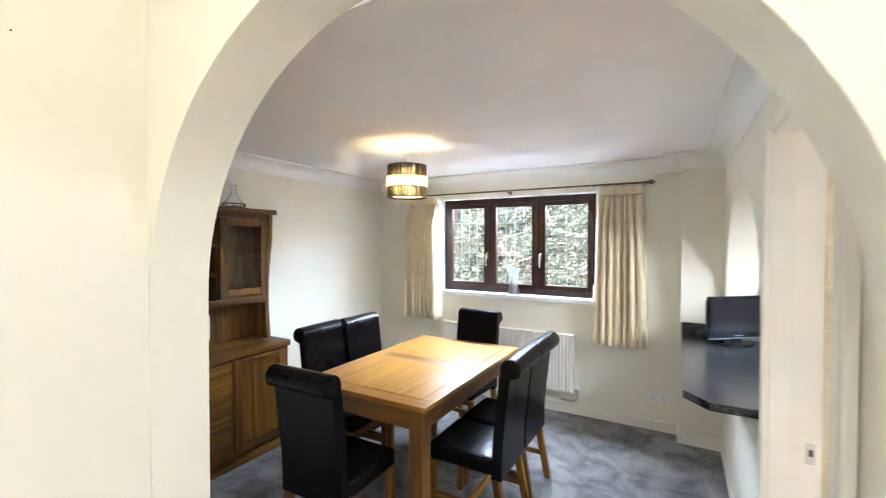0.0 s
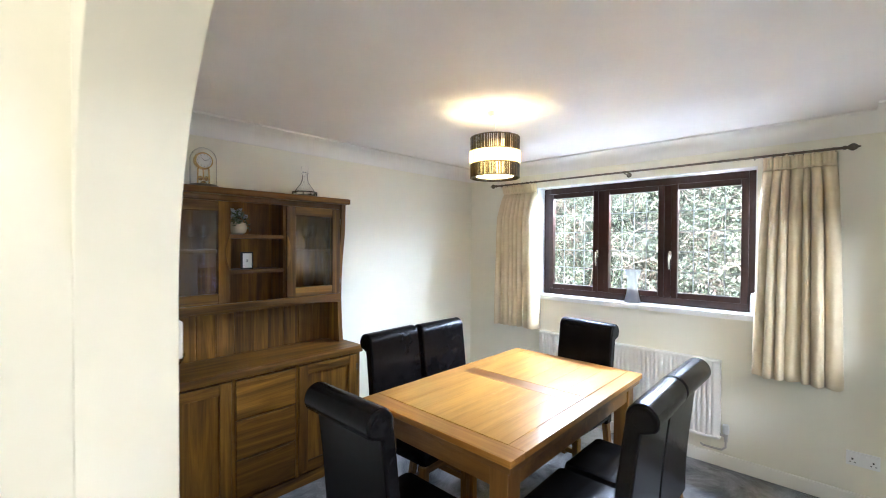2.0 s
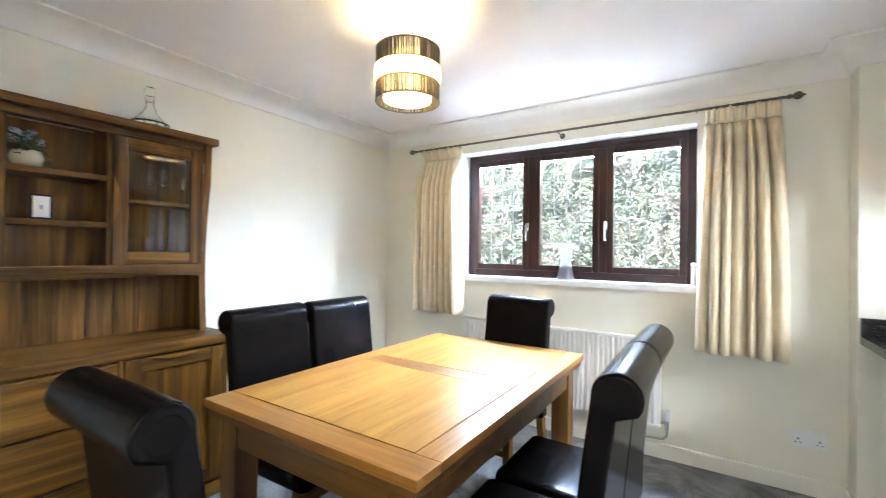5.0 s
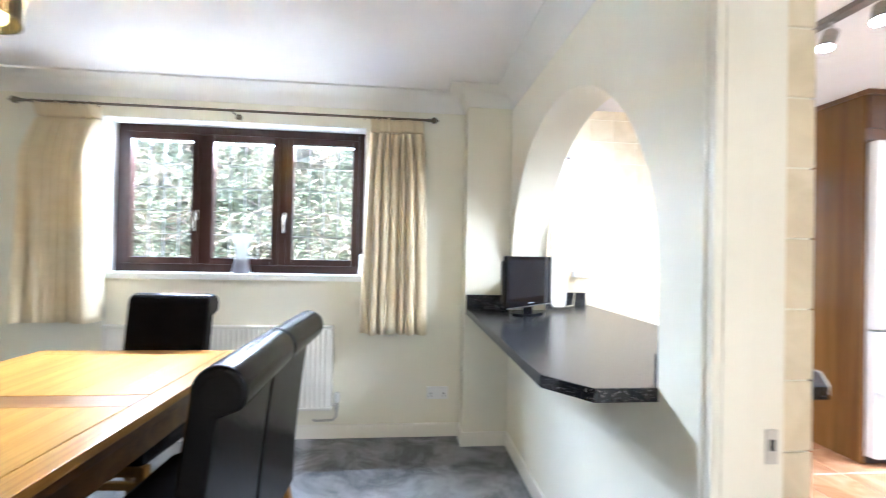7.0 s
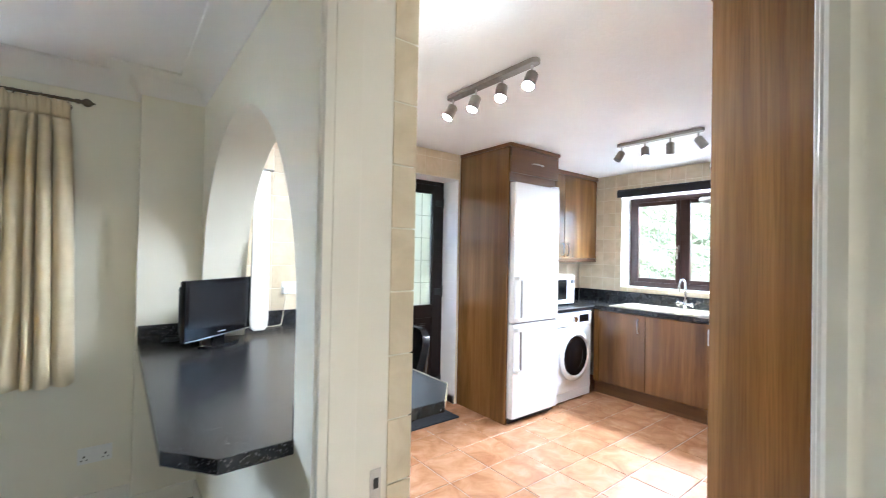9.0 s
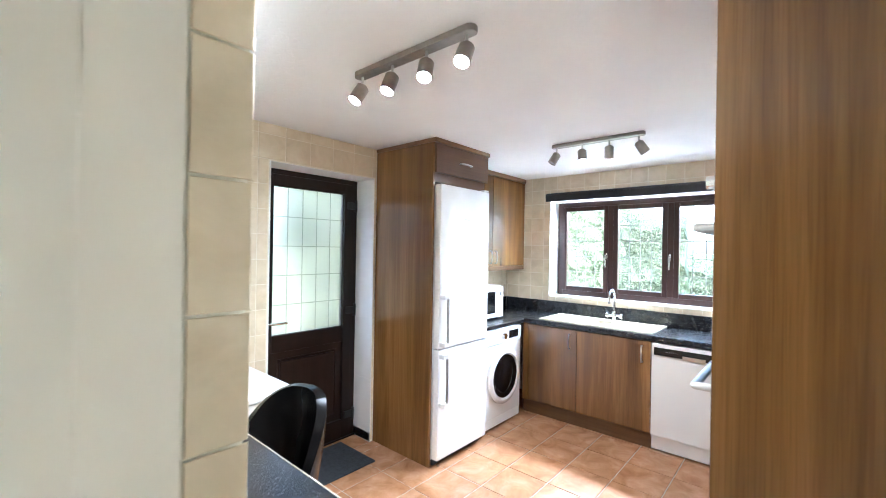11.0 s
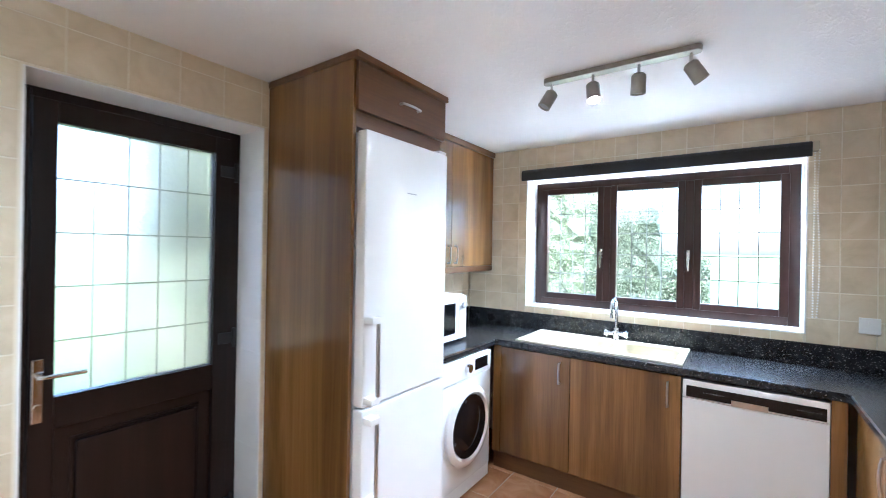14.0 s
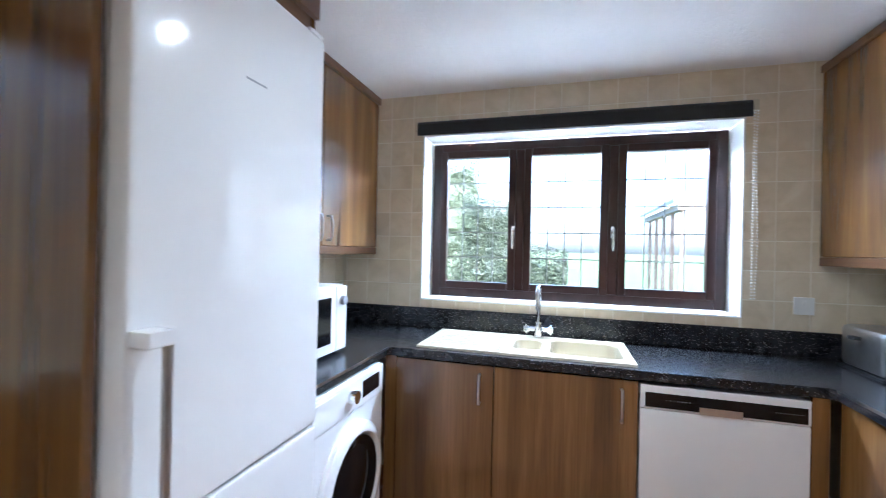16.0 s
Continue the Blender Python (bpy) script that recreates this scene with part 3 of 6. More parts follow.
part_each("apron", [(TX0 + 0.05, TX1 - 0.05, TY0 + 0.05, TY0 + 0.075, TZ - 0.16, TZ - 0.062), (TX0 + 0.05, TX1 - 0.05, TY1 - 0.075, TY1 - 0.05, TZ - 0.16, TZ - 0.062)], TABLE_APRON_SHADED, table, 0.003)
part_each("apron", [(TX0 + 0.05, TX0 + 0.075, TY0 + 0.0755, TY1 - 0.0755, TZ - 0.16, TZ - 0.062), (TX1 - 0.075, TX1 - 0.05, TY0 + 0.0755, TY1 - 0.0755, TZ - 0.16, TZ - 0.062)], TABLE_APRON_SHADED, table, 0.003)
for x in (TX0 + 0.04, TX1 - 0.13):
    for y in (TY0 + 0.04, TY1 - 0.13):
        part("leg", boxes((x, x + 0.09, y, y + 0.09, 0, TZ - 0.0625), bev=0.006), TABLE_LEG_SHADED, table)

# ---------------------------------------------------------------- chairs
def dining_chair():
    """Faces +y; the origin lies on the floor under the seat's middle."""
    c = thing("dining_chair", "black leather dining chair with scroll back and oak legs", "chair", "chairs round the table")
    w = 0.205
    part("seat", boxes((-w, w, -0.2, 0.235, 0.375, 0.475), bev=0.028), LEATHER, c)
    zs = [0.36 + 0.6 * k / 14 for k in range(15)]
    front = [(-0.165 - 0.055 * max(0, (z - 0.45) / 0.55) ** 1.4, z) for z in zs]
    back = [(y - 0.062, z) for y, z in front]
    cy, cz, r = front[-1][0] - 0.058, 0.972, 0.058
    roll = [(cy + r * math.cos(a), cz + r * math.sin(a)) for a in (radians(5 + 215 * k / 16) for k in range(17))]
    outline = front + roll + list(reversed(back[:-1]))
    part("backrest", slab(bmesh.new(), [(y, z) for y, z in outline], "x", -w, w, 0.012, 3), LEATHER, c)
    for x in (-w - 0.001, w + 0.001):
        bm = bmesh.new()
        tube(bm, [(x * 0.985, cy + 0.035 * math.cos(a), cz + 0.035 * math.sin(a)) for a in (radians(20 * k) for k in range(0, 18))], 0.003, 6)
        part("scroll_seam", bm, LEATHER, c)
    part("front_rail", boxes((-w + 0.02, w - 0.02, 0.185, 0.215, 0.33, 0.374), bev=0.003), OAK_X, c)
    for x in (-w + 0.005, w - 0.045):
        part("leg", boxes((x, x + 0.04, 0.185, 0.225, 0, 0.3745), bev=0.004), OAK, c)
        bm = slab(bmesh.new(), [(-0.165, 0.3599), (-0.21, 0.3599), (-0.275, 0), (-0.235, 0)], "x", x, x + 0.04, 0.003)
        part("leg", bm, OAK, c)
        part("stretcher", boxes((x + 0.008, x + 0.032, -0.235, 0.1845, 0.15, 0.185), bev=0.003), OAK_Y, c)
    part("cross_stretcher", boxes((-w + 0.04, w - 0.04, -0.03, -0.005, 0.15, 0.185), bev=0.003), OAK_X, c)
    return c


chair = dining_chair()
spots = [(-1.39, 1.70, 1), (-1.895, 2.295, -88), (-1.88, 2.715, -91), (-0.84, 2.285, 91), (-0.84, 2.715, 89), (-1.40, 3.225, 176)]
chair.matrix_world = pose(spots[0][0], spots[0][1], 0, 0, 0, spots[0][2])
for x, y, a in spots[1:]:
    copy_thing(chair, pose(x, y, 0, 0, 0, a))

# ---------------------------------------------------------------- dresser (faces +x)
DR0, DR1 = 0.985, 2.335
dresser = thing("oak_dresser", "tall rustic oak dresser with glazed doors and open shelves", "dresser", at=(-2.75, 1.66, 0))
BX, UX = -2.56, -2.735
part("plinth", boxes((WX + 0.02, BX - 0.02, DR0 + 0.01, DR1 - 0.01, 0, 0.075), bev=0.004), OAK_Y, dresser)
part("base_body", boxes((WX + 0.02, BX - 0.03, DR0, DR1, 0.0755, 0.80), bev=0.004), OAK, dresser)
part("worktop", boxes((WX + 0.02, BX, DR0 - 0.02, DR1 + 0.02, 0.8005, 0.85), bev=0.008), OAK_Y, dresser, "thick oak ledge")


def plank_door(y0, y1, z0, z1, x, name, handle_side, glazed=False):
    e = 0.062
    d = part(name, boxes((x, x + 0.022, y0, y0 + e, z0, z1), bev=0.003), OAK, dresser)
    part("door_stile", boxes((x, x + 0.022, y1 - e, y1, z0, z1), bev=0.003), OAK, d)
    part_each("door_rail", [(x, x + 0.021, y0 + e, y1 - e, z0, z0 + e), (x, x + 0.021, y0 + e, y1 - e, z1 - e, z1)], OAK_Y, d, 0.003)
    if glazed:
        part("glass", boxes((x + 0.006, x + 0.01, y0 + e - 0.004, y1 - e + 0.004, z0 + e - 0.004, z1 - e + 0.004)), GLASS, d, smooth=0)
    else:
        part("panel", boxes((x + 0.002, x + 0.011, y0 + e, y1 - e, z0 + e, z1 - e)), OAK, d)
    yh = y0 if handle_side < 0 else y1
    zc, h = (z0 + z1) / 2, 0.11
    if glazed:
        out = [(yh - handle_side * 0.026 * math.sin(math.pi * k / 12), zc - h + 2 * h * k / 12) for k in range(13)]
        bm = slab(bmesh.new(), out + [(yh + handle_side * 0.004, zc + h), (yh + handle_side * 0.004, zc - h)], "x", x + 0.0225, x + 0.034, 0.002)
        part("finger_pull", bm, OAK, d, "curved carved oak finger pull")
    else:
        yc = (y0 + y1) / 2
        out = [(yc - 0.12 + 0.24 * k / 12, z1 - 0.02 * math.sin(math.pi * k / 12)) for k in range(13)]
        part("finger_pull", slab(bmesh.new(), out, "x", x + 0.0225, x + 0.032, 0.001), OAK_Y, d, "curved carved oak finger pull")
    for z in (z0 + 0.09, z1 - 0.09):
        yy = y1 if handle_side < 0 else y0
        part("hinge", boxes((x + 0.0, x + 0.026, yy - 0.004 if handle_side > 0 else yy - 0.002, yy + 0.002 if handle_side > 0 else yy + 0.004, z - 0.022, z + 0.022)), PEWTER, d, "dark metal hinge")
    return d


b0, b1 = DR0 + 0.03, DR1 - 0.03
fx = BX - 0.0299
plank_door(b0, b0 + 0.44, 0.10, 0.79, fx, "base_door", 1)
plank_door(b1 - 0.44, b1, 0.10, 0.79, fx, "base_door", -1)
for k in range(3):
    z0 = 0.10 + k * 0.232
    d = part("drawer", boxes((fx, fx + 0.022, b0 + 0.465, b1 - 0.465, z0, z0 + 0.222), bev=0.004), OAK_Y, dresser)
    yc = (b0 + b1) / 2
    out = [(yc - 0.13 + 0.26 * j / 12, z0 + 0.221 - 0.02 * math.sin(math.pi * j / 12)) for j in range(13)]
    part("finger_pull", slab(bmesh.new(), out, "x", fx + 0.0225, fx + 0.032, 0.001), OAK_Y, d)
part_each("base_frame", [(fx, fx + 0.016, DR0 + 0.001, b0 - 0.003, 0.08, 0.80), (fx, fx + 0.016, b1 + 0.003, DR1 - 0.001, 0.08, 0.80), (fx, fx + 0.016, b0 + 0.443, b0 + 0.462, 0.08, 0.80), (fx, fx + 0.016, b1 - 0.462, b1 - 0.443, 0.08, 0.80)], OAK, dresser, 0.0)
# hutch
UB = WX + 0.02
part("back_panel", boxes((UB, UB + 0.015, DR0 + 0.04, DR1 - 0.04, 0.85, 1.86)), OAK, dresser)
for j in range(11):
    y0 = DR0 + 0.06 + j * (DR1 - DR0 - 0.12) / 11
    part("back_board", boxes((UB + 0.0151, UB + 0.022, y0 + 0.002, y0 + (DR1 - DR0 - 0.12) / 11 - 0.001, 0.851, 1.15), bev=0.002), OAK, dresser)


def side_outline():
    pts = []
    for k in range(15):
        z = 0.8505 + (1.87 - 0.8505) * k / 14
        f = (z - 0.85) / 1.02
        pts.append((UX - 0.02 - 0.035 * math.sin(math.pi * min(1, f * 1.25)) * (1 if f < 0.8 else 0.4) + 0.03 * f, z))
    return pts


for y in (DR0 + 0.02, DR1 - 0.055):
    so = side_outline()
    bm = bmesh.new()
    slab(bm, so + [(UB, 1.87), (UB, 0.8505)], "y", y, y + 0.035, 0.003)
    part("side_panel", bm, OAK, dresser)
part("cornice", boxes((UB, UX + 0.03, DR0 - 0.01, DR1 + 0.01, 1.8705, 1.91), bev=0.008), OAK_Y, dresser)
h0, h1 = DR0 + 0.056, DR1 - 0.056
part("shelf_board", boxes((UB + 0.016, UX - 0.03, h0, h1, 1.155, 1.19), bev=0.003), OAK_Y, dresser)
ux = UX - 0.03
c0, c1 = h0 + 0.455, h1 - 0.40
part("divider", boxes((UB + 0.016, ux, c0, c0 + 0.025, 1.1905, 1.87)), OAK, dresser)
part("divider", boxes((UB + 0.016, ux, c1 - 0.025, c1, 1.1905, 1.87)), OAK, dresser)
for z in (1.39, 1.61):
    part("shelf", boxes((UB + 0.016, ux - 0.005, c0 + 0.0255, c1 - 0.0255, z, z + 0.025), bev=0.003), OAK_Y, dresser)
    if z < 1.5:
        for ya, yb in ((h0, c0), (c1, h1)):
            part("shelf", boxes((UB + 0.016, ux - 0.03, ya + 0.001, yb - 0.001, z + 0.13, z + 0.15), bev=0.002), OAK_Y, dresser)
part("top_rail", boxes((ux, ux + 0.022, h0, h1, 1.835, 1.87), bev=0.003), OAK_Y, dresser)
out = [(h0 + (h1 - h0) * k / 24, 1.15 + 0.03 * math.sin(math.pi * k / 24)) for k in range(25)]
part("bottom_rail", slab(bmesh.new(), out + [(h1, 1.215), (h0, 1.215)], "x", ux, ux + 0.022, 0.002), OAK_Y, dresser)
plank_door(h0 + 0.002, c0 + 0.01, 1.218, 1.832, ux, "glazed_door", 1, True)
plank_door(c1 - 0.01, h1 - 0.002, 1.218, 1.832, ux, "glazed_door", -1, True)

# ---------------------------------------------------------------- pendant lamp
LX, LYY = -1.556, 2.573
pend = thing("pendant_lamp", "lit black and gold pendant drum lamp on a cord", "lamp", at=(LX, LYY, CEIL))
part("ceiling_rose", lathe(bmesh.new(), [(0.0, CEIL - 0.028), (0.03, CEIL - 0.028), (0.045, CEIL - 0.012), (0.047, CEIL - 0.0002), (0, CEIL - 0.0002)], (LX, LYY, 0)), SOCKET, pend, "cream ceiling rose")
part("cord", cyl(bmesh.new(), (LX, LYY, CEIL - 0.028), (LX, LYY, 2.165), 0.004, seg=8), SOCKET, pend)


def shade_mat(name, c, thin, thick, rough=0.5, streak=70):
    """Thread-covered shade: light shows through between the threads."""
    m, N, L, b = mat_base(name, c, rough)
    v = coords(N, L, (streak, streak, 0.8), False)
    f = noise_tex(N, L, v, 3, 3)
    L.new(ramp(N, L, f, (0.3, tuple(k * 0.6 for k in c)), (0.7, c)), b.inputs["Base Color"])
    tr = N.new("ShaderNodeBsdfTranslucent")
    L.new(ramp(N, L, f, (0.42, thick), (0.62, thin)), tr.inputs["Color"])
    ad = N.new("ShaderNodeAddShader")
    L.new(b.outputs[0], ad.inputs[0])
    L.new(tr.outputs[0], ad.inputs[1])
    L.new(ad.outputs[0], N["Material Output"].inputs["Surface"])
    return m


SH_BLACK = shade_mat("black_thread_shade", (0.012, 0.009, 0.006), (0.16, 0.11, 0.035), (0.02, 0.013, 0.004))
SH_GOLD = shade_mat("inner_cream_shade", (0.45, 0.42, 0.34), (0.72, 0.68, 0.58), (0.66, 0.62, 0.5), 0.5, 20)
SH_DIFF = shade_mat("white_diffuser", (0.5, 0.5, 0.47), (0.85, 0.85, 0.8), (0.8, 0.8, 0.75), 0.5, 10)
SH_PEARL = shade_mat("pearl_band_shade", (0.55, 0.5, 0.4), (0.85, 0.82, 0.72), (0.6, 0.56, 0.46), 0.4, 40)


def ring_band(r, z0, z1, t=0.003, seg=48, bm=None):
    """An open hoop with a wall of some thickness."""
    bm = bm or bmesh.new()
    hoops = []
    for rr, z in ((r, z0), (r, z1), (r - t, z1), (r - t, z0)):
        hoops.append([bm.verts.new((LX + rr * math.cos(2 * math.pi * i / seg), LYY + rr * math.sin(2 * math.pi * i / seg), z)) for i in range(seg)])
    for k in range(4):
        lo, hi = hoops[k], hoops[(k + 1) % 4]
        for i in range(seg):
            bm.faces.new((lo[i], lo[(i + 1) % seg], hi[(i + 1) % seg], hi[i]))
    return bm


S0, S1 = 1.975, 2.213
def thread_band(z0, z1, seed):
    """Upright threads wound round wire rings, with gaps that show the inner drum."""
    rnd = random.Random(seed)
    bm = ring_band(0.1465, z0, z0 + 0.006, 0.005)
    ring_band(0.1465, z1 - 0.006, z1, 0.005, 48, bm)
    a = 0.0
    while a < 2 * math.pi:
        w = rnd.uniform(0.022, 0.05)
        q = []
        for ang, r in ((a, 0.1455), (a + w, 0.1455), (a + w, 0.1435), (a, 0.1435)):
            q.append((LX + r * math.cos(ang), LYY + r * math.sin(ang)))
        lo = [bm.verts.new((x, y, z0)) for x, y in q]
        hi = [bm.verts.new((x, y, z1)) for x, y in q]
        for i in range(4):
            bm.faces.new((lo[i], lo[(i + 1) % 4], hi[(i + 1) % 4], hi[i]))
        a += w + rnd.choice((0.004, 0.008, 0.014, 0.022))
    return bm


part("shade", thread_band(S1 - 0.085, S1, 3), SH_BLACK, pend, "black thread upper band")["kind"] = "stuff"
part("shade", ring_band(0.151, S0 + 0.0805, S1 - 0.0855), SH_PEARL, pend, "pearl middle band")
part("shade", thread_band(S0, S0 + 0.08, 5), SH_BLACK, pend, "black thread lower band")["kind"] = "stuff"
part("inner_shade", ring_band(0.11, S0 + 0.01, S1 - 0.03), SH_GOLD, pend, "pale cream inner drum")
bm = bmesh.new()
for k in range(3):
    a = 2 * math.pi * k / 3
    cyl(bm, (LX, LYY, S1 - 0.04), (LX + 0.139 * math.cos(a), LYY + 0.139 * math.sin(a), S1 - 0.012), 0.002, seg=6)
part("spider", bm, CHROME, pend)
part("diffuser", cyl(bmesh.new(), (LX, LYY, S0 + 0.012), (LX, LYY, S0 + 0.015), 0.1065, seg=40), SH_DIFF, pend, "white lit diffuser disc")
part("lamp_holder", cyl(bmesh.new(), (LX, LYY, 2.136), (LX, LYY, 2.17), 0.016), SOCKET, pend)


def glow(name, colour, strength):
    m, N, L, b = mat_base(name, colour, 0.4)
    b.inputs["Emission Color"].default_value = (*colour, 1)
    b.inputs["Emission Strength"].default_value = strength
    return m


BULB = glow("lit_warm_bulb", (1.0, 0.78, 0.44), 3)
SPOT_ON = glow("lit_spot_face", (1.0, 0.97, 0.9), 30)
bulb = part("bulb", lathe(bmesh.new(), [(0.014, 0.04), (0.03, 0.0), (0.033, -0.025), (0.02, -0.052), (0.0, -0.058)], (LX, LYY, 2.095), 16), BULB, pend, "glowing bulb")
bulb.visible_shadow = False

# ---------------------------------------------------------------- curtains
def curtain(name_label, x0, x1, y, ztop, zbot, seed, folds):
    """Deep rounded folds that fall from a gathered heading."""
    rnd = random.Random(seed)
    c = thing("curtain", name_label, "curtain", "pair of curtains", at=((x0 + x1) / 2, y, ztop))
    edge = [0.0]
    for _ in range(folds):
        edge.append(edge[-1] + rnd.uniform(0.65, 1.35))
    edge = [e / edge[-1] for e in edge]
    depth = [rnd.uniform(0.7, 1.25) for _ in range(folds)]
    lean = [rnd.uniform(-0.35, 0.35) for _ in range(folds)]
    per, nv = 16, 34
    ruff = [rnd.uniform(0.6, 1.3) for _ in range(folds * 3)]

    def fold_row(f, z, amp, tuck, j=0):
        row = []
        flare = 0.80 + 0.2 * max(0.0, f) ** 0.6
        for n in range(folds):
            for i in range(per + (1 if n == folds - 1 else 0)):
                v = i / per
                w = edge[n + 1] - edge[n]
                bulge = math.sin(math.pi * v) ** 0.8
                u = edge[n] + w * (v - 0.15 * min(1, max(0.0, f) * 3) * math.sin(2 * math.pi * v)) + w * lean[n] * 0.3 * max(0.0, f) * bulge
                x = (x0 + x1) / 2 + (u - 0.5) * (x1 - x0) * flare
                k = min(folds * 3 - 1, int((n + v) * 3))
                yy = y + 0.03 - 2 * amp * depth[n] * bulge + 0.006 * noise.noise((u * 14, f * 2.5, seed)) - tuck * ruff[k] * abs(math.sin(3 * math.pi * v)) ** 0.7
                row.append(((x, yy, z + (0.01 * noise.noise((u * 8, 3, seed)) if j == nv else 0) + (0.012 * noise.noise((u * 22, 7, seed)) if j < 0 else 0))))
        return row

    def sheet(rows):
        bm = bmesh.new()
        rows = [[bm.verts.new(q) for q in r] for r in rows]
        for r, t in zip(rows, rows[1:]):
            for i in range(len(r) - 1):
                bm.faces.new((r[i], r[i + 1], t[i + 1], t[i]))
        return bm

    zp = ztop - 0.062
    body = []
    for j in range(nv + 1):
        f = (j / nv) ** 1.25
        body.append(fold_row(f, zp - (zp - zbot) * f, 0.010 + 0.052 * min(1, f * 5) ** 0.7, 0.004 * max(0.0, 1 - f * 8), j))
    head = [fold_row(0.0, zp + (ztop + 0.018 - zp) * k / 5, 0.012 + 0.006 * k / 5, 0.004 + 0.026 * (k / 5) ** 0.6, -1 if k == 5 else 0) for k in range(5, -1, -1)]
    for nm, rows, lab in (("cloth", body, ""), ("heading", head, "gathered pinch-pleat heading")):
        cl = part(nm, sheet(rows), CURTAIN, c, lab, smooth=180)
        s = cl.modifiers.new("thickness", "SOLIDIFY")
        s.thickness = 0.003
    return c


RODZ, RODY = 2.165, 3.985
curtain("short cream curtain drawn to the side of the window", -2.53, -2.08, RODY + 0.005, RODZ - 0.03, 0.80, 4, 8)
curtain("short cream curtain drawn to the side of the window", -0.47, -0.03, RODY + 0.005, RODZ - 0.03, 0.735, 9, 7)
rod = thing("curtain_rod", "thin dark metal curtain pole with ball finials", "curtain pole", at=(-1.3, RODY, RODZ))
part("pole", cyl(bmesh.new(), (-2.56, RODY, RODZ), (-0.05, RODY, RODZ), 0.008, seg=12), PEWTER, rod)
for x, s in ((-2.56, -1), (-0.05, 1)):
    bm = bmesh.new()
    prof = [(0.0, 0), (0.011, 0.0), (0.013, 0.012), (0.008, 0.02), (0.02, 0.035), (0.022, 0.046), (0.015, 0.06), (0.005, 0.068), (0.006, 0.074), (0, 0.078)]
    lathe(bm, prof, (0, 0, 0), 14)
    bm.transform(Matrix.Translation((x, RODY, RODZ)) @ Matrix.Rotation(s * math.pi / 2, 4, "Y"))
    part("finial", bm, PEWTER, rod)
for x in (-2.5, -1.31, -0.09):
    bm = cyl(bmesh.new(), (x, RODY + 0.01, RODZ - 0.012), (x, NY, RODZ - 0.012), 0.005, seg=8)
    cyl(bm, (x, NY - 0.005, RODZ - 0.012), (x, NY, RODZ - 0.012), 0.02)
    tube(bm, [(x, RODY + 0.012 * math.cos(a), RODZ + 0.012 * math.sin(a)) for a in (radians(180 + 20 * k) for k in range(13))], 0.003, 6)
    part("bracket", bm, PEWTER, rod)
for x0, x1, n in ((-2.5, -2.12, 9), (-0.47, -0.08, 9)):
    for k in range(n):
        x = x0 + (x1 - x0) * k / (n - 1)
        bm = tube(bmesh.new(), [(x, RODY + 0.014 * math.cos(a), RODZ - 0.004 + 0.014 * math.sin(a)) for a in (2 * math.pi * j / 12 for j in range(13))], 0.0022, 6)
        part("curtain_ring", bm, PEWTER, rod)

# ---------------------------------------------------------------- radiator
rad = thing("radiator", "cream ribbed panel radiator below the window", "radiator", at=(-1.38, 4.03, 0.2))
RX0, RX1, RZ0, RZ1 = -2.10, -0.655, 0.205, 0.765
bm = bmesh.new()
n = 44
pts = []
for k in range(n):
    a = RX0 + 0.02 + (RX1 - RX0 - 0.04) * k / n
    s = (RX1 - RX0 - 0.04) / n
    pts += [(a, 4.038), (a + s * 0.3, 4.030), (a + s * 0.7, 4.030), (a + s, 4.038)]
slab(bm, [(RX0, 4.038)] + pts + [(RX1, 4.038), (RX1, 4.055), (RX0, 4.055)], "z", RZ0 + 0.02, RZ1 - 0.02)
box(bm, RX0, RX1, 4.028, 4.055, RZ0, RZ0 + 0.0199, 0.004)
box(bm, RX0, RX1, 4.028, 4.055, RZ1 - 0.0199, RZ1, 0.004)
part("panel", bm, RAD, rad)
part("top_grille", boxes((RX0, RX1, 4.0552, 4.085, RZ1 - 0.01, RZ1), (RX0, RX0 + 0.003, 4.0552, 4.085, RZ0, RZ1 - 0.0101), (RX1 - 0.003, RX1, 4.0552, 4.085, RZ0, RZ1 - 0.0101)), RAD, rad)
bm = bmesh.new()
tube(bm, [(RX1 - 0.02, 4.06, RZ0 + 0.03), (RX1 + 0.03, 4.06, RZ0 + 0.03)], 0.009)
cyl(bm, (RX1 + 0.035, 4.06, RZ0 - 0.01), (RX1 + 0.035, 4.06, RZ0 + 0.045), 0.012)
tube(bm, [(RX1 + 0.035, 4.06, RZ0), (RX1 + 0.035, 4.06, RZ0 - 0.05), (RX1 + 0.01, 4.06, RZ0 - 0.075), (RX1 - 0.1, 4.06, RZ0 - 0.078), (RX1 - 0.12, 4.08, RZ0 - 0.078)], 0.0075)
part("valve", bm, STEEL, rad, "metal radiator valve and pipe")
part("valve_head", lathe(bmesh.new(), [(0.015, 0.0), (0.02, 0.01), (0.021, 0.055), (0.016, 0.065), (0, 0.066)], (RX1 + 0.035, 4.06, RZ0 + 0.0455), 16), SOCKET, rad, "white thermostatic valve head")

# ================================================================ kitchen
WT = 0.91      # worktop height


def bow_handle(bm, a, b, out, r=0.006):
    """A bowed metal pull between two points, standing off by the vector out."""
    a, b, out = Vector(a), Vector(b), Vector(out)
    pts = [a, a + out * 0.75]
    pts += [a.lerp(b, k / 8) + out * (0.75 + 0.25 * math.sin(math.pi * k / 8)) for k in range(1, 8)]
    return tube(bm, pts + [b + out * 0.75, b], r, 8)


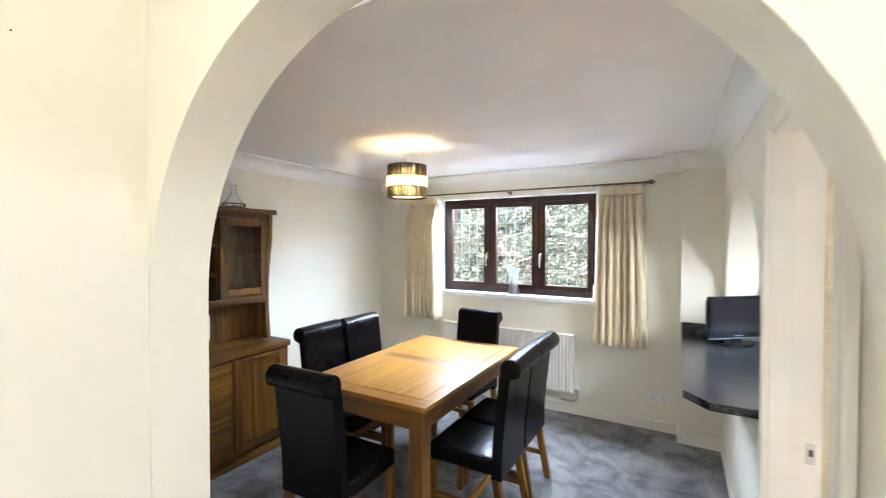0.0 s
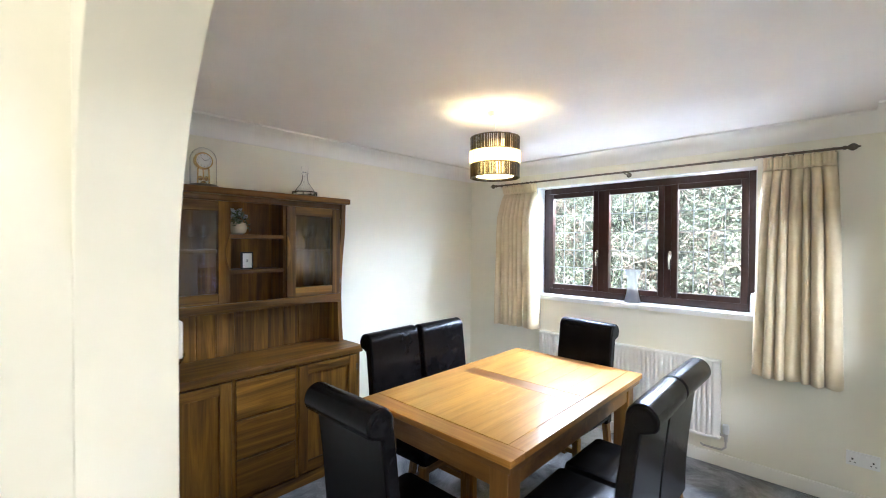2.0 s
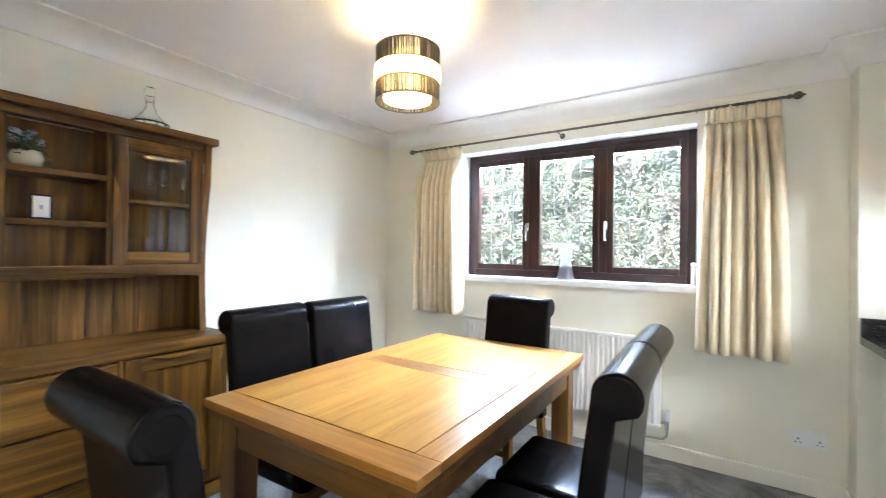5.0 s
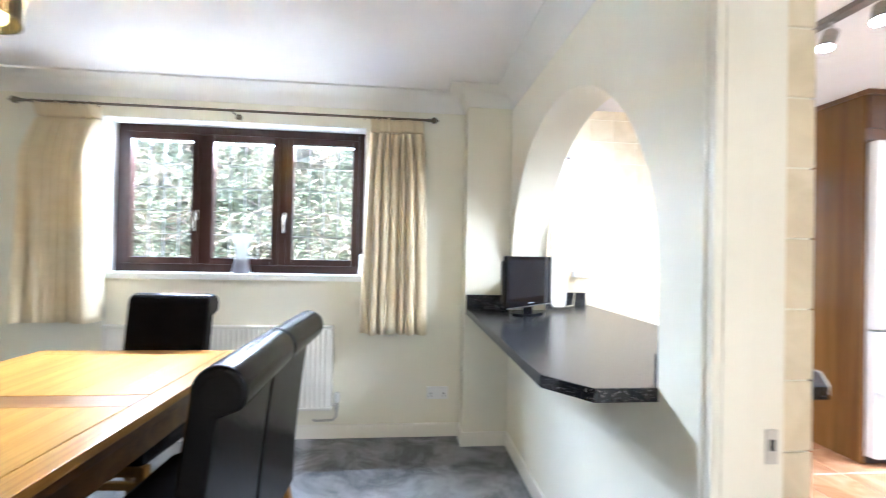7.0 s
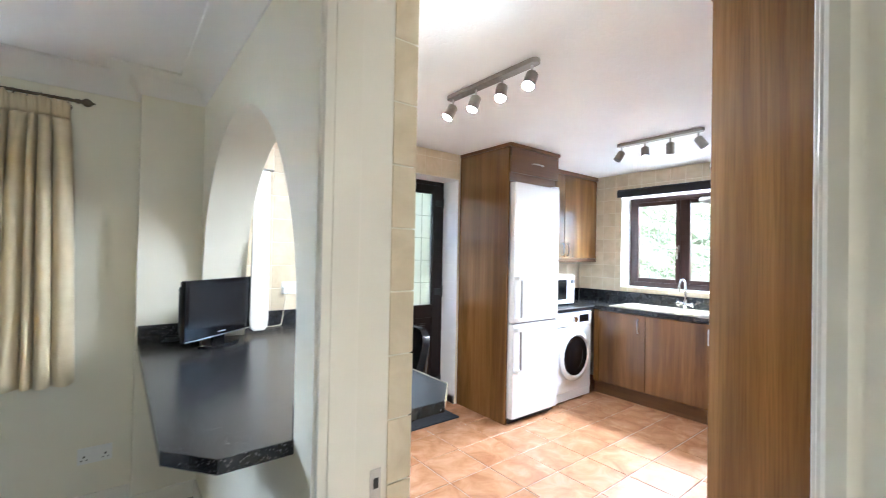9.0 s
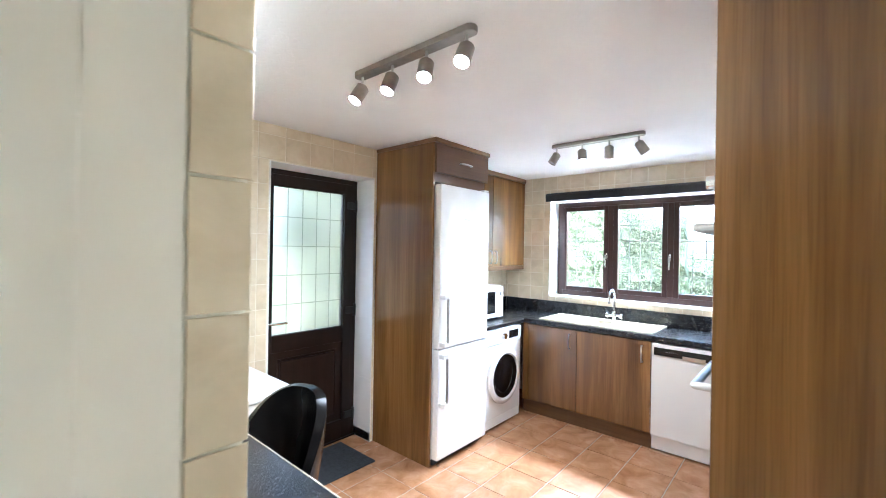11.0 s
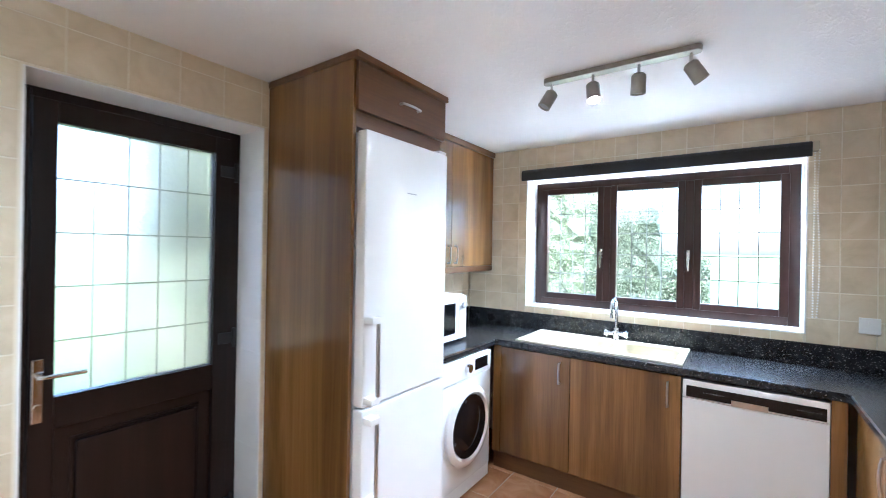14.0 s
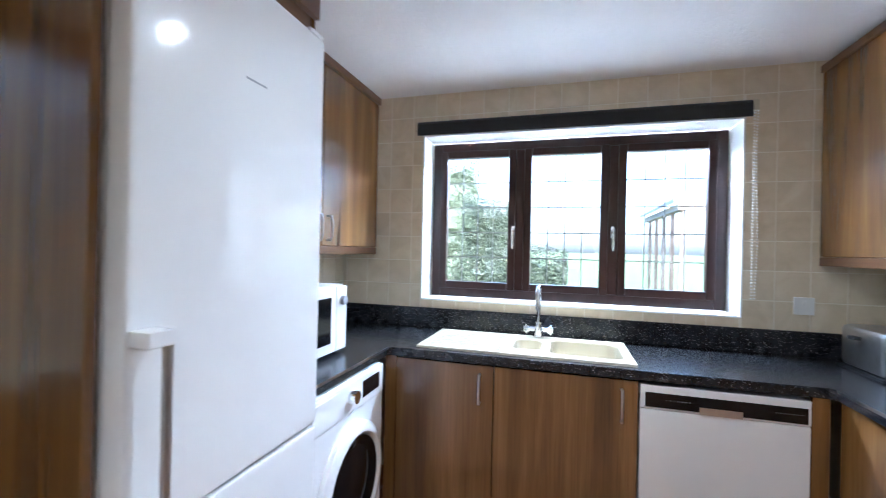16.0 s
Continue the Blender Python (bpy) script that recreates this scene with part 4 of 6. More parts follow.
# hatch counter that runs through the partition
counter = thing("hatch_counter", "black speckled worktop running through the arched hatch", "counter", at=(0.5, 3.0, 0.87))
out = [(0.228, 2.42), (0.335, 2.285), (1.04, 2.285), (1.168, 2.43), (1.168, KY1 - 0.002), (KX0 + 0.002, KY1 - 0.002), (KX0 + 0.002, 3.868), (PX - 0.002, 3.868), (PX - 0.002, PIER_Y - 0.002), (0.228, PIER_Y - 0.002)]
part("worktop", slab(bmesh.new(), out, "z", 0.8695, WT, 0.004), WORKTOP, counter)
part("upstand", boxes((0.228, PX - 0.002, PIER_Y - 0.02, PIER_Y - 0.0005, WT + 0.0005, 1.0), bev=0.002), WORKTOP, counter)
part("upstand", boxes((KX0 + 0.002, 1.16, KY1 - 0.02, KY1 - 0.0005, WT + 0.0005, 1.0), bev=0.002), WORKTOP, counter)
edge = [(1.04, 2.2828), (1.1696, 2.4285), (1.1696, KY1 - 0.003), (1.1668, KY1 - 0.003), (1.1668, 2.4295), (1.039, 2.2848)]
part("edge_strip", slab(bmesh.new(), edge, "z", 0.885, WT + 0.0012), CERAMIC, counter, "thin cream edging strip")
part("hatch_upstand", boxes((PX + 0.002, KX0 - 0.02, 2.2925, 2.31, WT + 0.0005, WT + 0.09), bev=0.002), WORKTOP, counter)

# fridge housing
hx0, hx1, hf = 2.70, 3.352, 3.555
housing = thing("fridge_housing", "tall walnut fridge housing with a flap cupboard on top", "kitchen unit", "walnut kitchen units", at=(3.03, 3.9, 0))
part("side_panel", boxes((hx0, hx0 + 0.02, hf, KY1 - 0.001, 0, 2.333), bev=0.002), WALNUT, housing)
part("side_panel", boxes((hx1 - 0.02, hx1, hf, KY1 - 0.001, 0, 2.333), bev=0.002), WALNUT, housing)
part("cornice", boxes((hx0 - 0.006, hx1 + 0.012, hf - 0.028, KY1 - 0.001, 2.3335, CEIL - 0.001), bev=0.004), WALNUT_X, housing)
part("box", boxes((hx0 + 0.021, hx1 - 0.021, hf + 0.003, KY1 - 0.002, 2.05, 2.333)), WALNUT_X, housing)
flap = part("flap_door", boxes((hx0 + 0.012, hx1 - 0.004, hf - 0.02, hf - 0.0005, 2.118, 2.328), bev=0.003), WALNUT_X, housing)
part("handle", bow_handle(bmesh.new(), (2.975, hf - 0.02, 2.215), (3.105, hf - 0.02, 2.215), (0, -0.028, 0)), STEEL, flap, "bowed brushed steel handle")

# fridge freezer
fr = thing("fridge_freezer", "tall glossy white fridge freezer with bar handles", "fridge", at=(3.03, 3.85, 0))
FX0, FX1, FY = 2.728, 3.328, 3.50
part("body", boxes((FX0 + 0.004, FX1 - 0.004, FY + 0.064, KY1 - 0.01, 0.04, 2.03), bev=0.006), APPLIANCE_MATT, fr)
up = part("fridge_door", boxes((FX0, FX1, FY, FY + 0.06, 0.848, 2.036), bev=0.012), APPLIANCE, fr)
lo = part("freezer_door", boxes((FX0, FX1, FY, FY + 0.06, 0.05, 0.84), bev=0.012), APPLIANCE, fr)
part("foot_grille", boxes((FX0 + 0.01, FX1 - 0.01, FY + 0.05, FY + 0.07, 0.005, 0.0495)), BLACK_MATT, fr)
part("hinge_cap", boxes((FX1 - 0.07, FX1 - 0.005, FY + 0.005, FY + 0.05, 2.0365, 2.05), bev=0.004), APPLIANCE_MATT, fr)
part("badge", boxes((FX0 + 0.27, FX0 + 0.34, FY - 0.001, FY - 0.0003, 1.79, 1.795)), GREY_PLASTIC, up)
for d, z0, z1 in ((up, 0.87, 1.24), (lo, 0.44, 0.815)):
    h = part("handle", boxes((FX0 + 0.04, FX0 + 0.054, FY - 0.05, FY - 0.036, z0, z1), bev=0.003), STEEL, d, "slim steel bar handle")
    part("handle_mount", boxes((FX0 + 0.004, FX0 + 0.056, FY - 0.052, FY - 0.0005, z1 - 0.03, z1 - 0.0), bev=0.004), APPLIANCE_MATT, d)
    part("handle_mount", boxes((FX0 + 0.004, FX0 + 0.056, FY - 0.052, FY - 0.0005, z0, z0 + 0.03), bev=0.004), APPLIANCE_MATT, d)


def front_door(parent, axis, a0, a1, z0, z1, face, t=0.018, mat=None, name="door"):
    """A slab door; axis y: it faces -x at x = face; axis x: it faces -y; axis X: it faces +y."""
    if axis == "y":
        d = (face, face + t, a0, a1, z0, z1)
    elif axis == "x":
        d = (a0, a1, face, face + t, z0, z1)
    else:
        d = (a0, a1, face - t, face, z0, z1)
    return part(name, boxes(d, bev=0.003), mat or WALNUT, parent)


# wall cabinets beside the fridge
wu = thing("wall_cabinet", "walnut wall cupboard with two doors and bow handles", "kitchen unit", "walnut kitchen units", at=(4.0, 4.06, 1.36))
part("body", boxes((hx1 + 0.001, KX1 - 0.003, 3.965, KY1 - 0.001, 1.40, 2.32)), WALNUT, wu)
part("cornice", boxes((hx1 + 0.013, KX1 - 0.003, 3.93, KY1 - 0.001, 2.3205, CEIL - 0.001), bev=0.004), WALNUT_X, wu)
part("light_pelmet", boxes((hx1 + 0.001, KX1 - 0.003, 3.945, 3.965, 1.357, 1.3995), bev=0.003), WALNUT_X, wu)
part("underside", boxes((hx1 + 0.001, KX1 - 0.003, 3.9655, KY1 - 0.001, 1.385, 1.3995)), WALNUT_X, wu)
mid = 4.03
for a0, a1, hxp in ((hx1 + 0.003, mid - 0.0015, mid - 0.045), (mid + 0.0015, KX1 - 0.005, mid + 0.045)):
    d = front_door(wu, "x", a0, a1, 1.402, 2.318, 3.945, 0.0195)
    part("handle", bow_handle(bmesh.new(), (hxp, 3.945, 1.43), (hxp, 3.945, 1.555), (0, -0.03, 0)), STEEL, d, "bowed brushed steel handle")

# worktops: one slab along three walls
SF = 1.795      # front of the run on the cooker side
wt = thing("kitchen_worktop", "black speckled laminate worktop in a U round the kitchen", "worktop", at=(4.2, 2.7, 0.87))
EF = 4.085
sx0, sx1, sy0, sy1 = 4.125, 4.585, 2.46, 3.462
# the slab is built of strips so that the sink drops through it
bm = bmesh.new()
slab(bm, [(hx1 + 0.001, 3.592), (EF - 0.018, 3.592), (EF, 3.574), (EF, sy1 - 0.02), (KX1 - 0.002, sy1 - 0.02), (KX1 - 0.002, KY1 - 0.002), (hx1 + 0.001, KY1 - 0.002)], "z", 0.87, WT, 0.003)
slab(bm, [(EF, sy0 + 0.02), (EF, SF + 0.018), (EF - 0.018, SF), (2.352, SF), (2.352, KY0 + 0.001), (KX1 - 0.002, KY0 + 0.001), (KX1 - 0.002, sy0 + 0.02)], "z", 0.87, WT, 0.003)
box(bm, EF, sx0 + 0.02, sy0 + 0.0201, sy1 - 0.0201, 0.87, WT)
box(bm, sx1 - 0.02, KX1 - 0.002, sy0 + 0.0201, sy1 - 0.0201, 0.87, WT)
part("worktop", bm, WORKTOP, wt)
part("upstand", boxes((KX1 - 0.02, KX1 - 0.001, KY0 + 0.002, KY1 - 0.022, WT + 0.0005, 1.032), bev=0.002), WORKTOP, wt)
part("upstand", boxes((hx1 + 0.002, KX1 - 0.0205, KY1 - 0.02, KY1 - 0.001, WT + 0.0005, 1.032), bev=0.002), WORKTOP, wt)
part("metal_trim", boxes((hx1 + 0.002, EF - 0.02, 3.5895, 3.5918, 0.8995, WT + 0.001)), STEEL, wt, "thin aluminium edge strip")
part("metal_trim", boxes((2.36, EF - 0.02, SF + 0.0003, SF + 0.0023, 0.8995, WT + 0.001)), STEEL, wt, "thin aluminium edge strip")

# washing machine
wm = thing("washing_machine", "white front-loading washing machine with dark porthole", "washing machine", at=(3.68, 3.88, 0))
wx0, wx1, wy = 3.385, 3.982, 3.575
part("body", boxes((wx0, wx1, wy + 0.015, KY1 - 0.03, 0.015, 0.862), bev=0.006), APPLIANCE_MATT, wm)
part("control_panel", boxes((wx0 + 0.001, wx1 - 0.001, wy - 0.004, wy + 0.0145, 0.735, 0.86), bev=0.006), APPLIANCE, wm)
part("display", boxes((wx1 - 0.21, wx1 - 0.05, wy - 0.006, wy - 0.0042, 0.765, 0.835), bev=0.001), BLACK_GLOSS, wm)
part("dial", cyl(bmesh.new(), (wx1 - 0.30, wy - 0.004, 0.80), (wx1 - 0.30, wy - 0.03, 0.80), 0.03, 0.026, 24), CHROME, wm)
part("detergent_drawer", boxes((wx0 + 0.02, wx0 + 0.19, wy - 0.008, wy - 0.0042, 0.745, 0.85), bev=0.002), APPLIANCE, wm)
part("front_panel", boxes((wx0 + 0.001, wx1 - 0.001, wy, wy + 0.0145, 0.10, 0.733), bev=0.004), APPLIANCE, wm)
part("kick_panel", boxes((wx0 + 0.004, wx1 - 0.004, wy + 0.004, wy + 0.0145, 0.02, 0.098), bev=0.002), APPLIANCE_MATT, wm)


def disc_y(prof, x, y, z, seg=40):
    """A turned part whose axis points to -y."""
    bm = lathe(bmesh.new(), prof, (0, 0, 0), seg)
    bm.transform(Matrix.Translation((x, y, z)) @ Matrix.Rotation(math.pi / 2, 4, "X"))
    return bm


wcx, wcz = 3.69, 0.445
part("door_ring", disc_y([(0.245, 0.0005), (0.245, 0.02), (0.225, 0.035), (0.205, 0.035), (0.19, 0.02), (0.19, 0.0005)], wcx, wy, wcz), APPLIANCE, wm, "white round door ring")
part("door_rim", disc_y([(0.189, 0.001), (0.189, 0.026), (0.15, 0.012), (0.15, 0.001)], wcx, wy, wcz), BLACK_GLOSS, wm, "black door rim")
part("door_glass", disc_y([(0.149, 0.001), (0.149, 0.011), (0.09, 0.02), (0.0, 0.024)], wcx, wy, wcz), BLACK_GLOSS, wm, "dark bulging door glass")

# base units below the window
bu = thing("sink_base_unit", "walnut base unit with two doors under the sink", "kitchen unit", "walnut kitchen units", at=(4.4, 3.0, 0))
part("body", boxes((4.11, KX1 - 0.03, 2.457, 3.578, 0.13, 0.72)), WALNUT, bu)
part("corner_post", boxes((4.092, 4.11, 3.553, 3.61, 0.13, 0.868)), WALNUT, bu)
part("plinth", boxes((4.135, 4.15, 2.457, 3.62, 0, 0.129)), WALNUT_Y, bu)
for y0, y1, hy in ((3.072, 3.551, 3.135), (2.462, 3.069, 2.525)):
    d = front_door(bu, "y", y0, y1, 0.135, 0.862, 4.092)
    part("handle", bow_handle(bmesh.new(), (4.092, hy, 0.69), (4.092, hy, 0.82), (-0.028, 0, 0)), STEEL, d, "bowed brushed steel handle")

# dishwasher
dw = thing("dishwasher", "white freestanding dishwasher with black control strip", "dishwasher", at=(4.4, 2.16, 0))
dy0, dy1 = 1.862, 2.454
part("body", boxes((4.115, KX1 - 0.05, dy0 + 0.002, dy1 - 0.002, 0.02, 0.85)), APPLIANCE_MATT, dw)
dd = part("door", boxes((4.088, 4.1145, dy0, dy1, 0.13, 0.755), bev=0.005), APPLIANCE_MATT, dw)
part("control_fascia", boxes((4.086, 4.1145, dy0, dy1, 0.757, 0.855), bev=0.005), APPLIANCE_MATT, dw)
part("control_strip", boxes((4.0835, 4.0857, dy0 + 0.012, dy1 - 0.018, 0.765, 0.825), bev=0.001), BLACK_GLOSS, dw, "glossy black control strip")
part("grip", boxes((4.0822, 4.0833, dy0 + 0.225, dy0 + 0.375, 0.757, 0.785)), STEEL, dw, "recessed grey door grip")
part("plinth", boxes((4.13, 4.14, dy0, dy1, 0.01, 0.128)), APPLIANCE_MATT, dw)
bm = bmesh.new()
for k in range(14):
    y = dy0 + 0.03 + k * 0.014 + (0.28 if k > 6 else 0)
    box(bm, 4.0829, 4.0834, y, y + 0.003, 0.797, 0.7995)
part("printed_marks", bm, SOCKET, dw)
single("filler_panel", boxes((4.092, 4.11, SF + 0.008, dy0 - 0.003, 0.0, 0.868)), WALNUT, "narrow walnut filler panel beside the dishwasher", "panel", "walnut kitchen units")

# sink
sink = thing("sink", "cream one and a half bowl sink with ribbed drainer", "sink", at=(4.35, 2.95, WT))


def rrect(x0, x1, y0, y1, r, n=5):
    pts = []
    for cx, cy, a in ((x1 - r, y1 - r, 0), (x0 + r, y1 - r, 90), (x0 + r, y0 + r, 180), (x1 - r, y0 + r, 270)):
        pts += [(cx + r * math.cos(radians(a + 90 * k / n)), cy + r * math.sin(radians(a + 90 * k / n))) for k in range(n + 1)]
    return pts


def bowl(bm, x0, x1, y0, y1, r, top, depth):
    loops = []
    for inset, z in ((0.0, top), (0.006, top - 0.008), (0.016, top - depth + 0.02), (0.04, top - depth)):
        loops.append([bm.verts.new((x, y, z)) for x, y in rrect(x0 + inset, x1 - inset, y0 + inset, y1 - inset, max(r - inset * 0.3, 0.01))])
    n = len(loops[0])
    for a, b in zip(loops, loops[1:]):
        for k in range(n):
            bm.faces.new((a[k], b[k], b[(k + 1) % n], a[(k + 1) % n]))
    bm.faces.new(loops[-1])
    return [v.co.copy() for v in loops[0]]


bm = bmesh.new()
ZT = WT + 0.012
main = (4.19, 4.50, 2.50, 2.83)
half = (4.24, 4.46, 2.87, 3.01)
bowl(bm, *main, 0.05, ZT, 0.17)
bowl(bm, *half, 0.04, ZT, 0.11)
# rim plates round the two bowls
for x0, x1, y0, y1 in ((sx0, main[0], sy0, 3.03), (main[1], sx1, sy0, 3.03), (main[0], main[1], sy0, main[2]), (main[0], main[1], main[3], half[2]), (main[0], half[0], half[2], half[3]), (half[1], main[1], half[2], half[3]), (main[0], main[1], half[3], 3.03)):
    box(bm, x0, x1, y0, y1, WT + 0.0005, ZT)
for bx, r in ((main, 0.05), (half, 0.04)):
    for cx, cy, sx, sy in ((bx[0], bx[2], 1, 1), (bx[1], bx[2], -1, 1), (bx[0], bx[3], 1, -1), (bx[1], bx[3], -1, -1)):
        pts = [(cx, cy)] + [(cx + sx * r * (1 - math.cos(radians(a))), cy + sy * r * (1 - math.sin(radians(a)))) for a in (0, 18, 36, 54, 72, 90)]
        slab(bm, pts, "z", WT + 0.001, ZT - 0.0003)
part("basin", bm, CERAMIC, sink)
bm = boxes((sx0, sx1, 3.0302, sy1, WT + 0.0005, ZT - 0.004))
box(bm, sx0, sx0 + 0.03, 3.0302, sy1, ZT - 0.0039, ZT)
box(bm, sx1 - 0.03, sx1, 3.0302, sy1, ZT - 0.0039, ZT)
box(bm, sx0 + 0.0301, sx1 - 0.0301, sy1 - 0.03, sy1, ZT - 0.0039, ZT)
for k in range(9):
    x = sx0 + 0.065 + k * 0.041
    part("drainer_rib", boxes((x, x + 0.02, 3.06, sy1 - 0.05, ZT - 0.0039, ZT - 0.0005), bev=0.0015), CERAMIC, sink)
part("drainer", bm, CERAMIC, sink, "ribbed cream drainer")
for bx, dz in ((main, 0.17), (half, 0.11)):
    part("waste", lathe(bmesh.new(), [(0.038, 0), (0.04, 0.003), (0.03, 0.004), (0, 0.003)], ((bx[0] + bx[1]) / 2, (bx[2] + bx[3]) / 2, ZT - dz + 0.0005), 20), CHROME, sink)
tap = thing("mixer_tap", "tall chrome swan-neck mixer tap behind the sink", "tap", at=(4.545, 2.9, ZT))
tx, ty = 4.545, 2.9
part("base", lathe(bmesh.new(), [(0.028, 0), (0.028, 0.008), (0.02, 0.014), (0.02, 0.075), (0.016, 0.085), (0, 0.086)], (tx, ty, ZT + 0.0005), 20), CHROME, tap)
pts = [(tx, ty, ZT + 0.08), (tx, ty, ZT + 0.22)]
pts += [(tx - 0.07 + 0.07 * math.cos(a), ty, ZT + 0.22 + 0.07 * math.sin(a)) for a in (math.pi * k / 10 for k in range(1, 11))]
pts += [(tx - 0.14, ty, ZT + 0.17)]
part("spout", tube(bmesh.new(), pts, 0.011, 12), CHROME, tap)
for s in (-1, 1):
    bm = cyl(bmesh.new(), (tx, ty + s * 0.018, ZT + 0.045), (tx, ty + s * 0.05, ZT + 0.045), 0.013)
    cyl(bm, (tx, ty + s * 0.05, ZT + 0.045), (tx, ty + s * 0.078, ZT + 0.045), 0.02, 0.018, 16)
    for k in range(4):
        a = math.pi / 2 * k + 0.4
        cyl(bm, (tx, ty + s * 0.066, ZT + 0.045), (tx + 0.03 * math.cos(a), ty + s * 0.066, ZT + 0.045 + 0.03 * math.sin(a)), 0.006, 0.005, 8)
    part("tap_handle", bm, CHROME, tap)

# microwave
mw = thing("microwave", "small white microwave with dark door window", "microwave", at=(3.7, 3.95, WT))
part("body", boxes((3.48, 3.93, 3.757, 4.12, WT + 0.012, 1.225), bev=0.012), APPLIANCE_MATT, mw)
part("door", boxes((3.482, 3.835, 3.74, 3.7565, WT + 0.02, 1.22), bev=0.006), APPLIANCE, mw)
part("door_window", boxes((3.52, 3.79, 3.737, 3.7398, WT + 0.065, 1.175), bev=0.002), BLACK_GLOSS, mw, "dark glass window")
part("control_panel", boxes((3.838, 3.928, 3.74, 3.7565, WT + 0.02, 1.22), bev=0.006), APPLIANCE, mw)
part("dial", cyl(bmesh.new(), (3.883, 3.7395, 1.155), (3.883, 3.722, 1.155), 0.022, 0.02, 20), GREY_PLASTIC, mw)
for x in (3.5, 3.9):
    part("foot", boxes((x, x + 0.02, 3.79, 3.81, WT, WT + 0.0119)), BLACK_MATT, mw)

# blind above the window
bl = thing("roller_blind", "rolled-up black roller blind with bead chain", "blind", at=(4.63, 2.77, 2.15))
part("rolled_cloth", cyl(bmesh.new(), (4.628, 1.885, 2.152), (4.628, 3.655, 2.152), 0.031, seg=24), BLIND, bl)
part("hem", boxes((4.5935, 4.598, 1.885, 3.655, 2.092, 2.16), bev=0.002), BLIND, bl)
for y0, y1 in ((3.657, 3.672), (1.855, 1.883)):
    part("end_bracket", boxes((4.606, KX1 - 0.001, y0, y1, 2.125, 2.18), bev=0.004), CERAMIC, bl)
bm = bmesh.new()
for s in (-0.006, 0.016):
    for k in range(62):
        z = 2.13 - k * 0.0155
        y = 1.866 - s + (0.006 * math.sin(k * 0.11) if s > 0 else 0)
        x = 4.622 + (0.01 if s > 0 else -0.006)
        bmesh.ops.create_icosphere(bm, subdivisions=1, radius=0.0048, matrix=Matrix.Translation((x, y, z)))
part("bead_chain", bm, SOCKET, bl, "white bead chain")

# ceiling spot bars
def spot_bar(x, y0, y1, lit, aims):
    sb = thing("spotlight_bar", "brushed steel ceiling bar with four spotlights" + (", three lit" if sum(lit) > 1 else ", one lit"), "ceiling light", "ceiling spotlights", at=(x, (y0 + y1) / 2, CEIL))
    bm = slab(bmesh.new(), rrect(x - 0.028, x + 0.028, y0, y1, 0.027), "z", CEIL - 0.026, CEIL - 0.0005, 0.004)
    part("bar", bm, NICKEL, sb)
    for k in range(4):
        y = y0 + (y1 - y0) * (0.06 + 0.88 * k / 3)
        d = Vector(aims[k]).normalized()
        piv = Vector((x, y, CEIL - 0.075))
        bm = cyl(bmesh.new(), (x, y, CEIL - 0.026), (x, y, CEIL - 0.07), 0.006, seg=10)
        part("stem", bm, STEEL, sb)
        bm = lathe(bmesh.new(), [(0.0, -0.012), (0.02, -0.012), (0.03, -0.002), (0.031, 0.075), (0.027, 0.075), (0.026, 0.062), (0, 0.061)], (0, 0, 0), 20)
        m = Matrix.Translation(piv) @ d.to_track_quat("Z", "Y").to_matrix().to_4x4()
        bm.transform(m)
        head = part("spot_head", bm, NICKEL, sb, "brushed nickel spotlight head")
        bm = lathe(bmesh.new(), [(0.0255, 0.0625), (0.0245, 0.069), (0, 0.071)], (0, 0, 0), 20)
        bm.transform(m)
        part("bulb", bm, SPOT_ON if lit[k] else GREY_PLASTIC, head, "glowing lamp face" if lit[k] else "unlit lamp face")
        if lit[k]:
            data = bpy.data.lights.new("spot_bulb", "SPOT")
            data.energy, data.color, data.spot_size, data.spot_blend, data.shadow_soft_size = SPOT_W, (1.0, 0.95, 0.87), radians(178), 0.9, 0.018
            ob = new("spot_bulb", data)
            ob.matrix_world = look(piv + d * 0.085, piv + d)
    return sb


SPOT_W = 2.0
spot_bar(1.69, 2.43, 3.11, (True, True, True, True), ((-0.5, -0.1, -0.86), (-0.38, -0.22, -0.9), (-0.38, 0.0, -0.92), (-0.5, 0.12, -0.86)))
SPOT_W = 3.6
spot_bar(3.43, 2.345, 3.005, (False, False, True, False), ((0.25, -0.6, -1), (0.15, 0.05, -1), (-0.2, -0.15, -1), (-0.4, 0.45, -1)))

# back door
door = thing("door_2", "closed dark brown back door with frosted leaded glass", "door", kind="structure")
d0, d1, dyf = 1.826, 2.66, 4.40
part("frame", boxes((d0 - 0.015, d0 + 0.04, dyf, dyf + 0.07, 0, 2.123), (d1 - 0.04, d1 + 0.014, dyf, dyf + 0.07, 0, 2.123), (d0 + 0.0401, d1 - 0.0401, dyf, dyf + 0.07, 2.085, 2.123), bev=0.003), DOOR_UPVC, door)
l0, l1, g0, g1, gz0, gz1 = d0 + 0.042, d1 - 0.042, 1.943, 2.543, 0.925, 1.998
lf = dyf - 0.012
part("leaf_frame", boxes((l0, g0, lf, lf + 0.06, 0.01, 2.083), (g1, l1, lf, lf + 0.06, 0.01, 2.083), (g0, g1, lf, lf + 0.06, gz1, 2.083), (g0, g1, lf, lf + 0.06, 0.80, gz0), (g0, g1, lf, lf + 0.06, 0.01, 0.16), bev=0.004), DOOR_UPVC, door)
part("lower_panel", boxes((g0, g1, lf + 0.02, lf + 0.045, 0.16, 0.80)), DOOR_UPVC, door)
